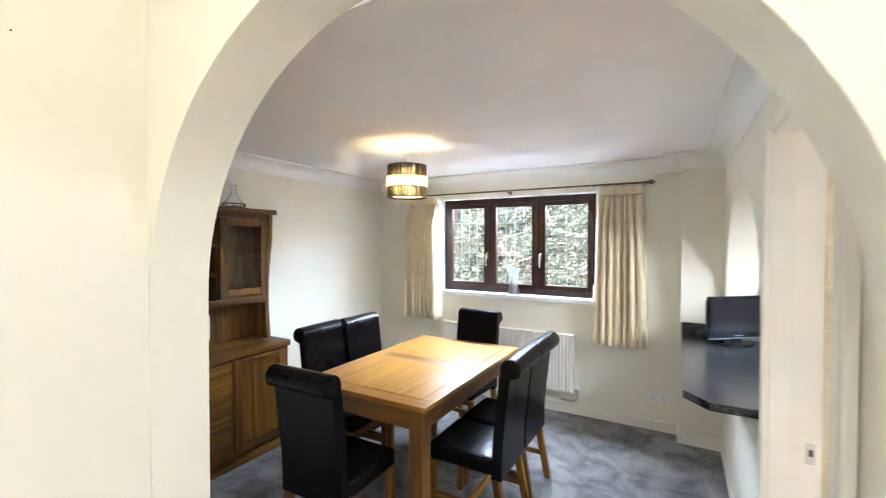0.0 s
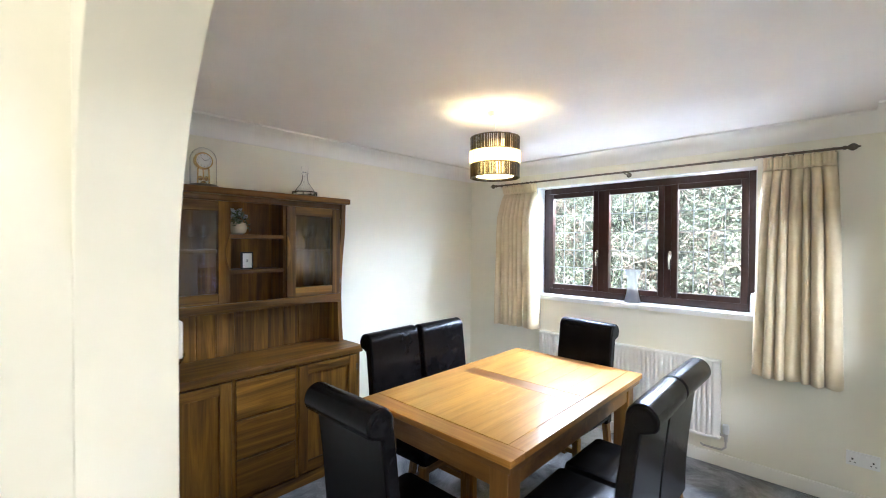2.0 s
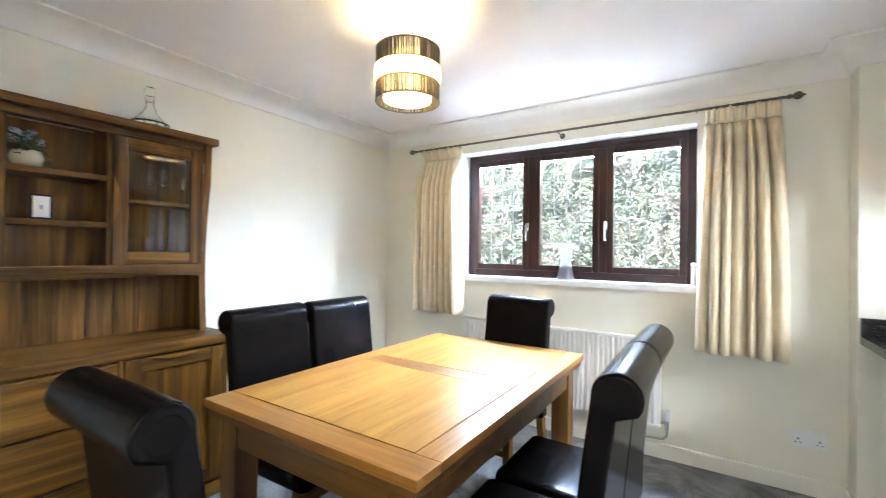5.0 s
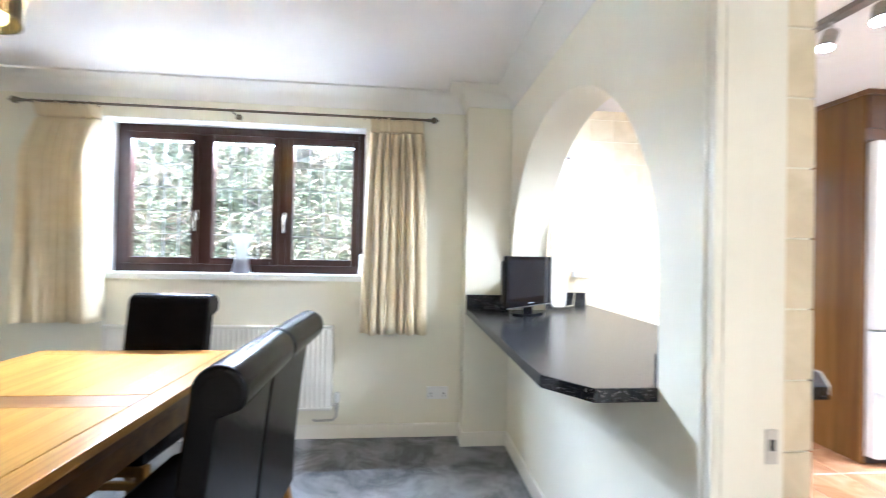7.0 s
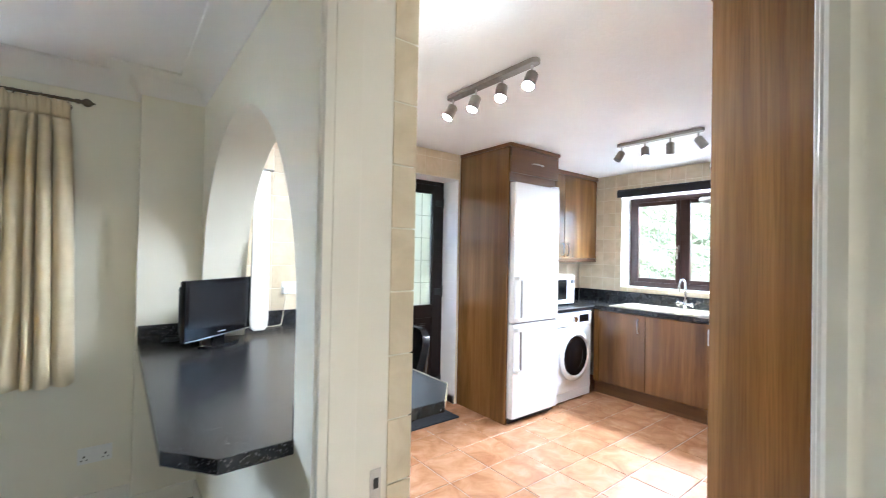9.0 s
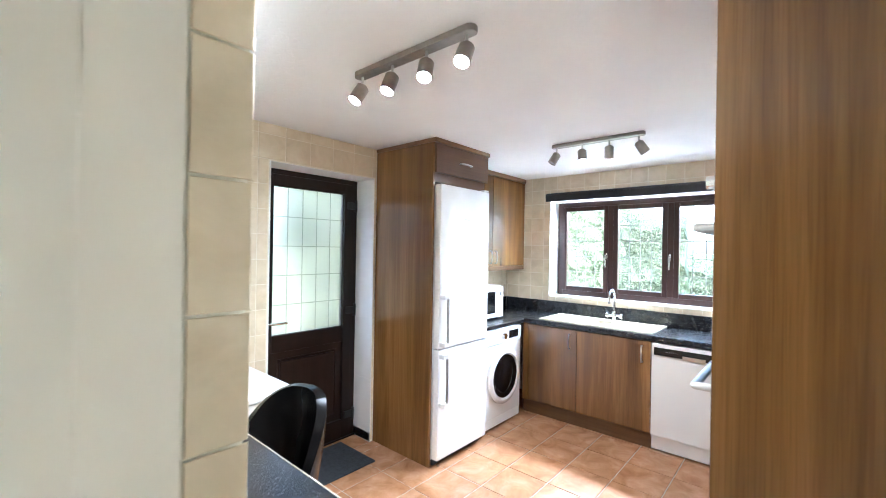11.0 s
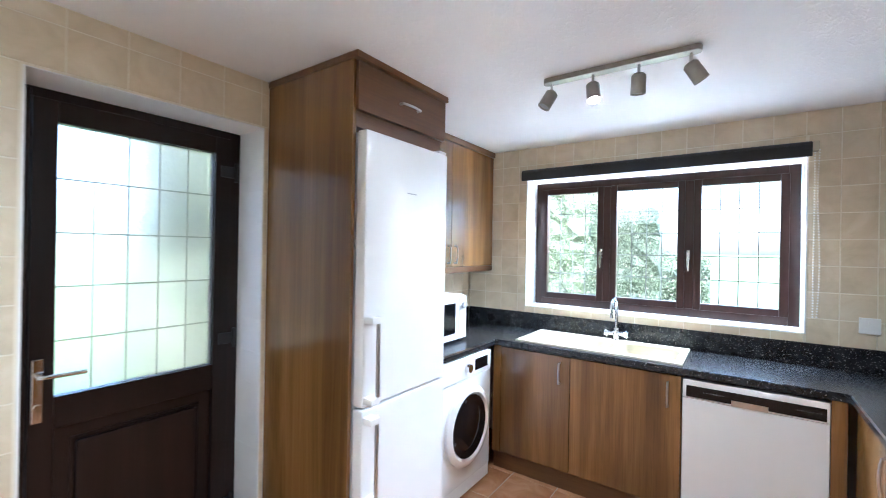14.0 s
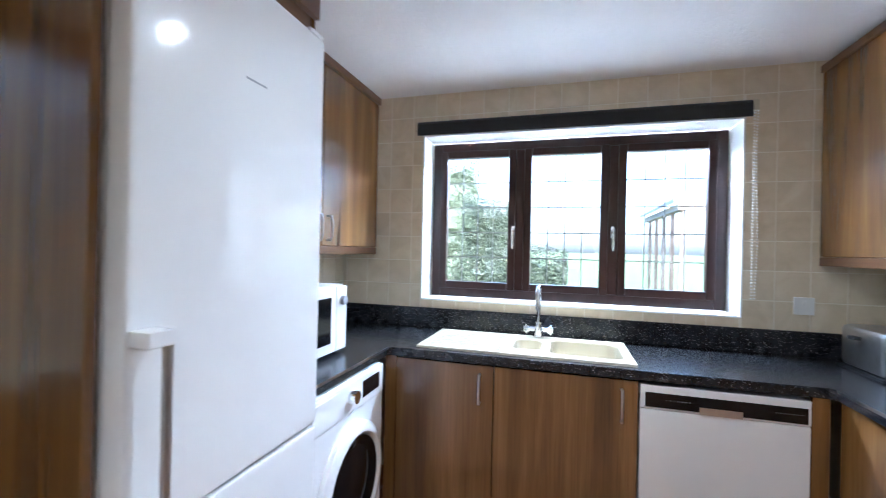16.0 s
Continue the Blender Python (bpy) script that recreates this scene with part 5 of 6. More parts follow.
part("raised_field", boxes((g0 + 0.07, g1 - 0.07, lf + 0.004, lf + 0.0198, 0.23, 0.73), bev=0.012), DOOR_UPVC, door)
bm = boxes((g0 + 0.052, g0 + 0.06, lf + 0.012, lf + 0.0199, 0.212, 0.748), (g1 - 0.06, g1 - 0.052, lf + 0.012, lf + 0.0199, 0.212, 0.748), (g0 + 0.06, g1 - 0.06, lf + 0.012, lf + 0.0199, 0.74, 0.748), (g0 + 0.06, g1 - 0.06, lf + 0.012, lf + 0.0199, 0.212, 0.22), bev=0.002)
part("panel_moulding", bm, DOOR_UPVC, door)
gp = part("pane", boxes((g0 - 0.005, g1 + 0.005, lf + 0.028, lf + 0.036, gz0 - 0.005, gz1 + 0.005)), FROSTED, door, "frosted glass pane", smooth=0)
gp.visible_shadow = False
bm = bmesh.new()
for k in range(1, 5):
    x = g0 + (g1 - g0) * k / 5
    box(bm, x - 0.0025, x + 0.0025, lf + 0.0235, lf + 0.0275, gz0, gz1)
for k in range(1, 5):
    z = gz0 + (gz1 - gz0) * k / 5
    box(bm, g0, g1, lf + 0.0228, lf + 0.0276, z - 0.003, z + 0.003)
part("lead_strips", bm, LEAD_WHITE, door)
bm = boxes((1.875, 1.91, lf - 0.012, lf - 0.0003, 0.84, 1.085), bev=0.005)
tube(bm, [(1.893, lf - 0.012, 1.02), (1.893, lf - 0.045, 1.02), (1.91, lf - 0.052, 1.02), (2.03, lf - 0.05, 1.018)], 0.009, 10)
cyl(bm, (1.893, lf - 0.012, 0.9), (1.893, lf - 0.022, 0.9), 0.012)
part("lever_handle", bm, CHROME, door, "chrome lever handle on a backplate")
for z in (0.19, 1.05, 1.91):
    bm = boxes((2.565, 2.635, lf - 0.016, lf - 0.0003, z - 0.028, z + 0.028), bev=0.004)
    cyl(bm, (2.64, lf - 0.02, z - 0.05), (2.64, lf - 0.02, z + 0.05), 0.011)
    part("hinge", bm, BLACK_MATT, door)
struct("trim_threshold", boxes((1.811, 2.674, KY1 + 0.2, KY1 + 0.33, -0.003, 0.009)), DOOR_UPVC, "dark door threshold", "threshold")
struct("trim_reveal", boxes((1.806, 1.8098, KY1 - 0.004, dyf - 0.001, 0, 2.1247), (1.8099, 1.8135, KY1 - 0.004, dyf - 0.001, 0, 2.121), (2.6715, 2.6749, KY1 - 0.004, dyf - 0.001, 0.071, 2.121), (1.8099, 2.6749, KY1 - 0.004, dyf - 0.001, 2.1211, 2.1249)), PVC_WHITE, "pale door reveal with white edge strip", "reveal")

# chest freezer beside the counter
fz = thing("tumble_dryer", "small white appliance with a flat rounded top", "appliance", at=(1.41, 3.76, 0))
part("body", boxes((1.19, 1.62, 3.49, 4.06, 0.02, 0.82), bev=0.01), APPLIANCE_MATT, fz)
part("top", boxes((1.18, 1.632, 3.48, 4.065, 0.8205, 0.852), bev=0.012), APPLIANCE, fz)
part("door", boxes((1.215, 1.6, 3.466, 3.489, 0.1, 0.7), bev=0.008), APPLIANCE, fz)

# stool with a moulded black back
st = thing("bar_stool", "black bar stool with a curved bucket back", "stool", at=(1.2, 2.95, 0))


def stool_shell(bm, cx, cy, r, zseat, ztop, a0, a1, t):
    """A bucket back: a bowl cut lower at the front."""
    nu, nv = 28, 8
    grids = []
    for off in (0, t):
        g = []
        for j in range(nv + 1):
            row = []
            for i in range(nu + 1):
                a = a0 + (a1 - a0) * i / nu
                u = abs(2 * i / nu - 1)
                top = zseat + (ztop - zseat) * (1 - u ** 2.6)
                f = j / nv
                rr = (r + off) * (0.8 + 0.2 * math.sin(f * math.pi / 2))
                row.append(bm.verts.new((cx + rr * math.cos(a), cy + rr * math.sin(a), zseat + (top - zseat) * f)))
            g.append(row)
        grids.append(g)
    for g, flip in ((grids[0], False), (grids[1], True)):
        for j in range(nv):
            for i in range(nu):
                q = [g[j][i], g[j][i + 1], g[j + 1][i + 1], g[j + 1][i]]
                bm.faces.new(q if not flip else q[::-1])
    for i in range(nu):
        bm.faces.new((grids[0][nv][i], grids[0][nv][i + 1], grids[1][nv][i + 1], grids[1][nv][i]))
        bm.faces.new((grids[0][0][i], grids[1][0][i], grids[1][0][i + 1], grids[0][0][i + 1]))
    bmesh.ops.remove_doubles(bm, verts=bm.verts, dist=1e-5)
    bmesh.ops.recalc_face_normals(bm, faces=bm.faces)
    return bm


SX, SY = 1.2, 2.95
part("backrest", stool_shell(bmesh.new(), SX, SY, 0.175, 0.66, 1.03, radians(-95), radians(115), 0.035), LEATHER, st)
part("seat", lathe(bmesh.new(), [(0, 0.6), (0.13, 0.6), (0.175, 0.625), (0.178, 0.655), (0.15, 0.675), (0, 0.68)], (SX, SY, 0), 28), LEATHER, st)
part("gas_column", lathe(bmesh.new(), [(0.028, 0.02), (0.028, 0.35), (0.02, 0.36), (0.02, 0.5995)], (SX, SY, 0), 16), CHROME, st)
part("base", lathe(bmesh.new(), [(0.19, 0.0), (0.19, 0.008), (0.06, 0.03), (0.029, 0.05)], (SX, SY, 0), 32), CHROME, st)
single("doormat", boxes((1.98, 2.50, 3.90, 4.33, 0.0005, 0.012), bev=0.003), RUBBER_MAT, "dark ribbed doormat in front of the back door", "mat")

# tall oven housing, seen from its side
ov = thing("oven_housing", "tall walnut oven housing with built-in double oven", "kitchen unit", "walnut kitchen units", at=(2.05, 1.47, 0))
ox0, ox1, of = 1.75, 2.35, 1.70
part("side_panel", boxes((ox0, ox0 + 0.02, KY0 + 0.001, of + 0.018, 0, 2.333), bev=0.002), WALNUT, ov)
part("carcass", boxes((ox0 + 0.0205, ox1, KY0 + 0.001, of, 0.13, 2.333)), WALNUT, ov)
part("plinth", boxes((ox0 + 0.0205, ox1, of - 0.06, of - 0.045, 0, 0.1295)), WALNUT_X, ov)
part("cornice", boxes((ox0 - 0.006, ox1, KY0 + 0.001, of + 0.03, 2.3335, CEIL - 0.001), bev=0.004), WALNUT_X, ov)
dt = front_door(ov, "X", ox0 + 0.022, ox1 - 0.002, 1.86, 2.328, of + 0.0185)
part("handle", bow_handle(bmesh.new(), (ox1 - 0.05, of + 0.0185, 1.92), (ox1 - 0.05, of + 0.0185, 2.06), (0, 0.035, 0)), STEEL, dt, "bowed brushed steel handle")
front_door(ov, "X", ox0 + 0.022, ox1 - 0.002, 0.135, 0.56, of + 0.0185)
part("oven_fascia", boxes((ox0 + 0.022, ox1 - 0.002, of + 0.0005, of + 0.02, 1.68, 1.85), bev=0.003), BLACK_GLOSS, ov)
for k in range(4):
    x = ox0 + 0.1 + k * 0.13
    part("knob", cyl(bmesh.new(), (x, of + 0.0205, 1.76), (x, of + 0.05, 1.76), 0.02, 0.018, 18), CHROME, ov)
for z0, z1 in ((1.26, 1.675), (0.57, 1.255)):
    d = part("oven_door", boxes((ox0 + 0.022, ox1 - 0.002, of + 0.0005, of + 0.022, z0, z1), bev=0.003), BLACK_GLOSS, ov, "dark glass oven door")
    bm = tube(bmesh.new(), [(ox0 + 0.05, of + 0.0225, z1 - 0.04), (ox0 + 0.05, of + 0.062, z1 - 0.04), (ox1 - 0.05, of + 0.062, z1 - 0.04), (ox1 - 0.05, of + 0.0225, z1 - 0.04)], 0.011, 10)
    part("bar_handle", bm, STEEL, d, "steel bar handle")

# base units, hob and wall cupboard on the cooker side
for k, (a0, a1) in enumerate(((2.356, 2.94), (2.944, 3.53), (3.534, 4.088))):
    b = thing("base_unit", "walnut base unit below the black worktop", "kitchen unit", "walnut kitchen units", at=((a0 + a1) / 2, 1.5, 0))
    part("body", boxes((a0, a1, KY0 + 0.001, 1.755, 0.13, 0.868)), WALNUT, b)
    part("plinth", boxes((a0, a1, 1.70, 1.715, 0, 0.1295)), WALNUT_X, b)
    if k < 2:
        for z0, z1 in ((0.135, 0.37), (0.373, 0.61), (0.613, 0.862)):
            d = front_door(b, "X", a0 + 0.002, a1 - 0.002, z0, z1, 1.774, name="drawer_front", mat=WALNUT_X)
            xm = (a0 + a1) / 2
            part("handle", bow_handle(bmesh.new(), (xm - 0.07, 1.774, z1 - 0.06), (xm + 0.07, 1.774, z1 - 0.06), (0, 0.03, 0)), STEEL, d)
    else:
        d = front_door(b, "X", a0 + 0.002, a1 - 0.002, 0.135, 0.862, 1.774)
        part("handle", bow_handle(bmesh.new(), (a0 + 0.05, 1.774, 0.68), (a0 + 0.05, 1.774, 0.82), (0, 0.03, 0)), STEEL, d)
hob = thing("gas_hob", "black gas hob with steel front trim and pan supports", "hob", at=(3.2, 1.5, WT))
part("plate", boxes((2.92, 3.50, 1.26, 1.738, WT + 0.0005, WT + 0.012), bev=0.004), BLACK_GLOSS, hob)
part("trim", boxes((2.92, 3.50, 1.7385, 1.75, WT + 0.0005, WT + 0.013), bev=0.002), STEEL, hob, "polished steel front trim")
for x in (2.99, 3.13, 3.29, 3.43):
    part("knob", cyl(bmesh.new(), (x, 1.715, WT + 0.0122), (x, 1.715, WT + 0.03), 0.014, 0.012, 14), BLACK_MATT, hob)
for x in (3.06, 3.36):
    for y in (1.38, 1.62):
        part("burner", lathe(bmesh.new(), [(0.045, 0), (0.045, 0.012), (0.03, 0.018), (0, 0.018)], (x, y, WT + 0.0125), 20), BLACK_MATT, hob)
        bm = bmesh.new()
        for a in range(4):
            ca, sa = math.cos(a * math.pi / 2), math.sin(a * math.pi / 2)
            tube(bm, [(x + 0.12 * ca, y + 0.10 * sa, WT + 0.0125), (x + 0.12 * ca, y + 0.10 * sa, WT + 0.045), (x + 0.02 * ca, y + 0.02 * sa, WT + 0.045)], 0.005, 6)
        part("pan_support", bm, BLACK_MATT, hob)
wr = thing("wall_cabinet", "walnut wall cupboard over the cooker worktop", "kitchen unit", "walnut kitchen units", at=(4.1, 1.4, 1.36))
part("body", boxes((3.53, KX1 - 0.003, KY0 + 0.001, 1.555, 1.40, 2.30)), WALNUT, wr)
part("cornice", boxes((3.52, KX1 - 0.003, KY0 + 0.001, 1.585, 2.3005, 2.335), bev=0.004), WALNUT_X, wr)
part("light_pelmet", boxes((3.53, KX1 - 0.003, 1.555, 1.575, 1.357, 1.3995), bev=0.003), WALNUT_X, wr)
for a0, a1, hp in ((3.532, 4.09, 4.045), (4.094, KX1 - 0.005, 4.14)):
    d = front_door(wr, "X", a0, a1, 1.402, 2.298, 1.575, 0.0195)
    part("handle", bow_handle(bmesh.new(), (hp, 1.575, 1.43), (hp, 1.575, 1.555), (0, 0.03, 0)), STEEL, d)
to = thing("toaster", "brushed steel toaster with black ends", "toaster", at=(4.4, 1.45, WT))
part("body", boxes((4.24, 4.52, 1.40, 1.56, WT + 0.012, 1.105), bev=0.025), STEEL, to)
part("base", boxes((4.235, 4.525, 1.395, 1.565, WT + 0.0005, WT + 0.0119)), BLACK_MATT, to)
part("lever", boxes((4.37, 4.41, 1.56, 1.59, 1.05, 1.065), bev=0.003), BLACK_MATT, to)
ke_ = thing("kettle", "black kettle on the cooker side worktop", "kettle", at=(4.1, 1.42, WT))
part("body", lathe(bmesh.new(), [(0.075, 0.0005), (0.08, 0.02), (0.075, 0.12), (0.055, 0.19), (0.03, 0.205), (0, 0.21)], (4.12, 1.42, WT), 24), BLACK_GLOSS, ke_)
part("handle", tube(bmesh.new(), [(4.06, 1.42, WT + 0.18), (4.02, 1.42, WT + 0.19), (4.01, 1.42, WT + 0.1), (4.045, 1.42, WT + 0.05)], 0.009), BLACK_MATT, ke_)

# ================================================================ smaller things
def socket_plate(name, label, m, w=0.146, switches=2, slots=True):
    """A wall plate in local axes: x along the wall, z up, facing -y, back at y = 0."""
    p = thing(name, label, "socket")
    part("plate", boxes((-w / 2, w / 2, -0.011, -0.0005, -0.043, 0.043), bev=0.003), SOCKET, p)
    for k in range(switches):
        x = (-0.02 + 0.04 * k) if switches == 2 else 0.0
        part("rocker", boxes((x - 0.007, x + 0.007, -0.015, -0.0112, 0.006, 0.026), bev=0.0015), SOCKET, p)
    if slots:
        for sx in ((-0.045, 0.045) if w > 0.1 else (0,)):
            bm = boxes((sx - 0.004, sx + 0.004, -0.0122, -0.0112, -0.008, 0.002), (sx - 0.014, sx - 0.007, -0.0122, -0.0112, -0.024, -0.019), (sx + 0.007, sx + 0.014, -0.0122, -0.0112, -0.024, -0.019))
            part("slots", bm, BLACK_MATT, p)
    p.matrix_world = m
    return p


socket_plate("wall_socket", "white double wall socket above the skirting", pose(0.062, NY, 0.30))
socket_plate("wall_socket", "white double wall socket on the tiles", pose(1.125, KY1 - 0.002, 1.155))
socket_plate("wall_switch", "white fused switch plate beside the window", pose(KX1 - 0.002, 1.635, 1.157, 0, 0, -90), 0.086, 1, False)
cable = single("power_cable", tube(bmesh.new(), [(1.075, KY1 - 0.03, 1.125), (1.07, KY1 - 0.045, 1.08), (1.055, KY1 - 0.06, 1.0), (1.04, KY1 - 0.08, 0.94), (1.02, KY1 - 0.12, WT + 0.006), (0.95, KY1 - 0.16, WT + 0.006), (0.86, KY1 - 0.13, WT + 0.006)], 0.004, 8), CERAMIC, "cream flex running down from the socket", "cable")
plug = single("plug", boxes((1.053, 1.1, KY1 - 0.05, KY1 - 0.0145, 1.115, 1.165), bev=0.008), SOCKET, "white mains plug in the socket", "plug")

towel = thing("hand_towel", "narrow white textured towel hanging beside the hatch", "towel", at=(0.81, 3.81, 1.9))
bm = slab(bmesh.new(), [(0.77, 1.9), (0.76, 1.0), (0.765, 0.955), (0.785, 0.936), (0.845, 0.936), (0.862, 0.955), (0.868, 1.0), (0.86, 1.9)], "y", 3.80, 3.825, 0.008)
part("cloth", bm, fabric_mat("white_towelling", (0.8, 0.78, 0.72), (0.84, 0.82, 0.76)), towel)
part("rail", cyl(bmesh.new(), (KX0, 3.8125, 1.91), (0.88, 3.8125, 1.91), 0.008, seg=10), CHROME, towel, "short chrome towel rail")

# television on the hatch counter
tv = thing("television", "small black flat television on the hatch counter", "television")
part("housing", boxes((-0.25, 0.25, -0.012, 0.018, 0.045, 0.352), bev=0.008), BLACK_GLOSS, tv)
part("back_cover", boxes((-0.235, 0.14, 0.0185, 0.045, 0.085, 0.325), bev=0.012), BLACK_MATT, tv)
SCREEN = mat_base("dark_screen", (0.012, 0.013, 0.016), 0.2)[0]
part("screen", boxes((-0.226, 0.226, -0.0135, -0.0122, 0.105, 0.332)), SCREEN, tv, "switched-off dark screen")
part("lower_trim", boxes((-0.245, 0.245, -0.0145, -0.0122, 0.047, 0.053), bev=0.0005), STEEL, tv, "silver lower trim")
part("badge", boxes((-0.03, 0.03, -0.0135, -0.0122, 0.066, 0.072)), GREY_PLASTIC, tv)
part("neck", boxes((-0.04, 0.04, 0.0, 0.018, 0.011, 0.0448)), BLACK_GLOSS, tv)
part("foot", slab(bmesh.new(), [(0.13 * math.cos(a), 0.005 + 0.075 * math.sin(a)) for a in (2 * math.pi * k / 28 for k in range(28))], "z", 0.0, 0.011, 0.004), BLACK_GLOSS, tv)
tv.matrix_world = pose(0.58, 3.680, WT + 0.0005, 0, 0, 40)
single("cable_coil", tube(bmesh.new(), [(0.38 + 0.05 * math.cos(a) * (1 - 0.02 * k), 3.83 + 0.035 * math.sin(a), WT + 0.006 + 0.0012 * k) for k, a in enumerate(0.6 * j for j in range(26))], 0.004, 6), BLACK_MATT, "black cable coiled behind the television", "cable")

# things on the dresser
DT = 1.911
CLOCKX, CLOCKY = -2.86, 1.40
clk = thing("mantel_clock", "gilt anniversary clock under a glass dome", "clock", at=(CLOCKX, CLOCKY, DT))
DARKBASE = mottled("dark_clock_base", (0.03, 0.02, 0.012), (0.05, 0.035, 0.02), 20, 0.3, 200, 0.03, 0.001)
part("base", lathe(bmesh.new(), [(0.085, 0), (0.088, 0.008), (0.078, 0.018), (0.07, 0.022), (0, 0.022)], (CLOCKX, CLOCKY, DT + 0.0003), 32), DARKBASE, clk)
bm = lathe(bmesh.new(), [(0.04, 0.0225), (0.02, 0.03), (0.008, 0.045), (0.0, 0.046)], (CLOCKX, CLOCKY, DT), 20)
for s in (-1, 1):
    tube(bm, [(CLOCKX, CLOCKY + s * 0.032, DT + 0.0225), (CLOCKX, CLOCKY + s * 0.03, DT + 0.12)], 0.0045, 8)
part("pillars", bm, BRASS, clk)
bm = bmesh.new()
for k in range(4):
    a = math.pi / 2 * k + 0.5
    bmesh.ops.create_uvsphere(bm, u_segments=10, v_segments=8, radius=0.012, matrix=Matrix.Translation((CLOCKX + 0.022 * math.cos(a), CLOCKY + 0.022 * math.sin(a), DT + 0.06)))
cyl(bm, (CLOCKX, CLOCKY, DT + 0.05), (CLOCKX, CLOCKY, DT + 0.12), 0.004, seg=8)
part("pendulum", bm, BRASS, clk, "polished brass torsion pendulum")


def disc_x(prof, x, y, z, seg=28):
    bm = lathe(bmesh.new(), prof, (0, 0, 0), seg)
    bm.transform(Matrix.Translation((x, y, z)) @ Matrix.Rotation(math.pi / 2, 4, "Y"))
    return bm


part("case", disc_x([(0.05, -0.025), (0.053, 0.0), (0.05, 0.012), (0.042, 0.014), (0, 0.012)], CLOCKX, CLOCKY, DT + 0.165), BRASS, clk)
face = part("dial_face", disc_x([(0.042, 0.0142), (0.042, 0.0155), (0, 0.0155)], CLOCKX, CLOCKY, DT + 0.165), SOCKET, clk, "white dial face")
bm = bmesh.new()
for a, l in ((70, 0.03), (-40, 0.022)):
    tube(bm, [(CLOCKX + 0.017, CLOCKY, DT + 0.165), (CLOCKX + 0.017, CLOCKY + l * math.sin(radians(a)), DT + 0.165 + l * math.cos(radians(a)))], 0.0012, 6)
for k in range(12):
    a = math.pi / 6 * k
    box(bm, CLOCKX + 0.0156, CLOCKX + 0.0163, CLOCKY + 0.035 * math.sin(a) - 0.0015, CLOCKY + 0.035 * math.sin(a) + 0.0015, DT + 0.165 + 0.035 * math.cos(a) - 0.003, DT + 0.165 + 0.035 * math.cos(a) + 0.003)
part("clock_marks", bm, BLACK_MATT, face)
dome_prof = [(0.072, 0.0225), (0.072, 0.17)] + [(0.072 * math.cos(a), 0.17 + 0.075 * math.sin(a)) for a in (math.pi / 2 * k / 8 for k in range(1, 9))]
dome_in = [(r * 0.965, z - 0.002 if r < 0.07 else z) for r, z in reversed(dome_prof)]
part("glass_dome", lathe(bmesh.new(), dome_prof + dome_in[1:] + [dome_prof[0]], (CLOCKX, CLOCKY, DT), 32), GLASS, clk, "clear glass dome", smooth=60)

DX, DYY = -2.86, 2.06
dec = thing("decanter", "ship's decanter of clear glass on a wooden tray", "decanter", at=(DX, DYY, DT))
bm = lathe(bmesh.new(), [(0.088, 0), (0.092, 0.006), (0.088, 0.01), (0, 0.01)], (DX, DYY, DT + 0.0003), 28)
for k in range(10):
    a = 2 * math.pi * k / 10
    cyl(bm, (DX + 0.085 * math.cos(a), DYY + 0.085 * math.sin(a), DT + 0.01), (DX + 0.085 * math.cos(a), DYY + 0.085 * math.sin(a), DT + 0.034), 0.003, seg=6)
tube(bm, [(DX + 0.085 * math.cos(a), DYY + 0.085 * math.sin(a), DT + 0.036) for a in (2 * math.pi * k / 24 for k in range(25))], 0.004, 6)
part("tray", bm, DARKBASE, dec, "dark gallery tray")
outp = [(0.078, 0.012), (0.08, 0.02), (0.06, 0.06), (0.03, 0.1), (0.019, 0.13), (0.018, 0.165), (0.026, 0.175)]
inp = [(0.022, 0.172), (0.014, 0.16), (0.015, 0.13), (0.026, 0.1), (0.055, 0.06), (0.072, 0.022), (0, 0.018)]
part("bottle", lathe(bmesh.new(), [(0, 0.012)] + outp + inp, (DX, DYY, DT), 28), GLASS, dec, smooth=60)
part("stopper", lathe(bmesh.new(), [(0, 0.15), (0.013, 0.15), (0.014, 0.178), (0.022, 0.186), (0.027, 0.205), (0.02, 0.225), (0, 0.232)], (DX, DYY, DT), 20), GLASS, dec, "round glass stopper")

LEAF = mottled("pot_plant_leaf", (0.03, 0.06, 0.02), (0.06, 0.1, 0.035), 30, 0.5, 200, 0.1, 0.001)
PETAL = mottled("pale_petals", (0.45, 0.5, 0.58), (0.6, 0.63, 0.7), 30, 0.6, 200, 0.05, 0.001)
FXX, FYY, FZ = -2.87, 1.60, 1.6355
fl = thing("potted_flowers", "small cream pot of pale blue artificial flowers", "plant", at=(FXX, FYY, FZ))
part("pot", lathe(bmesh.new(), [(0.03, 0), (0.05, 0.015), (0.058, 0.045), (0.048, 0.075), (0.035, 0.08), (0.03, 0.07), (0, 0.06)], (FXX, FYY, FZ), 24), CERAMIC, fl)
rnd = random.Random(5)


def leaf_quad(bm, p, size, rnd, up=0.3):
    d = Vector((rnd.uniform(-1, 1), rnd.uniform(-1, 1), rnd.uniform(-1, 1) + up)).normalized()
    s = d.orthogonal().normalized()
    s = Matrix.Rotation(rnd.uniform(0, 6.28), 3, d) @ s
    t = d.cross(s)
    w = size * rnd.uniform(0.6, 1.2)
    q = [p - s * w, p + t * w * 0.45 + d * w * 0.12, p + s * w, p - t * w * 0.45 + d * w * 0.12]
    bm.faces.new([bm.verts.new(v) for v in q])


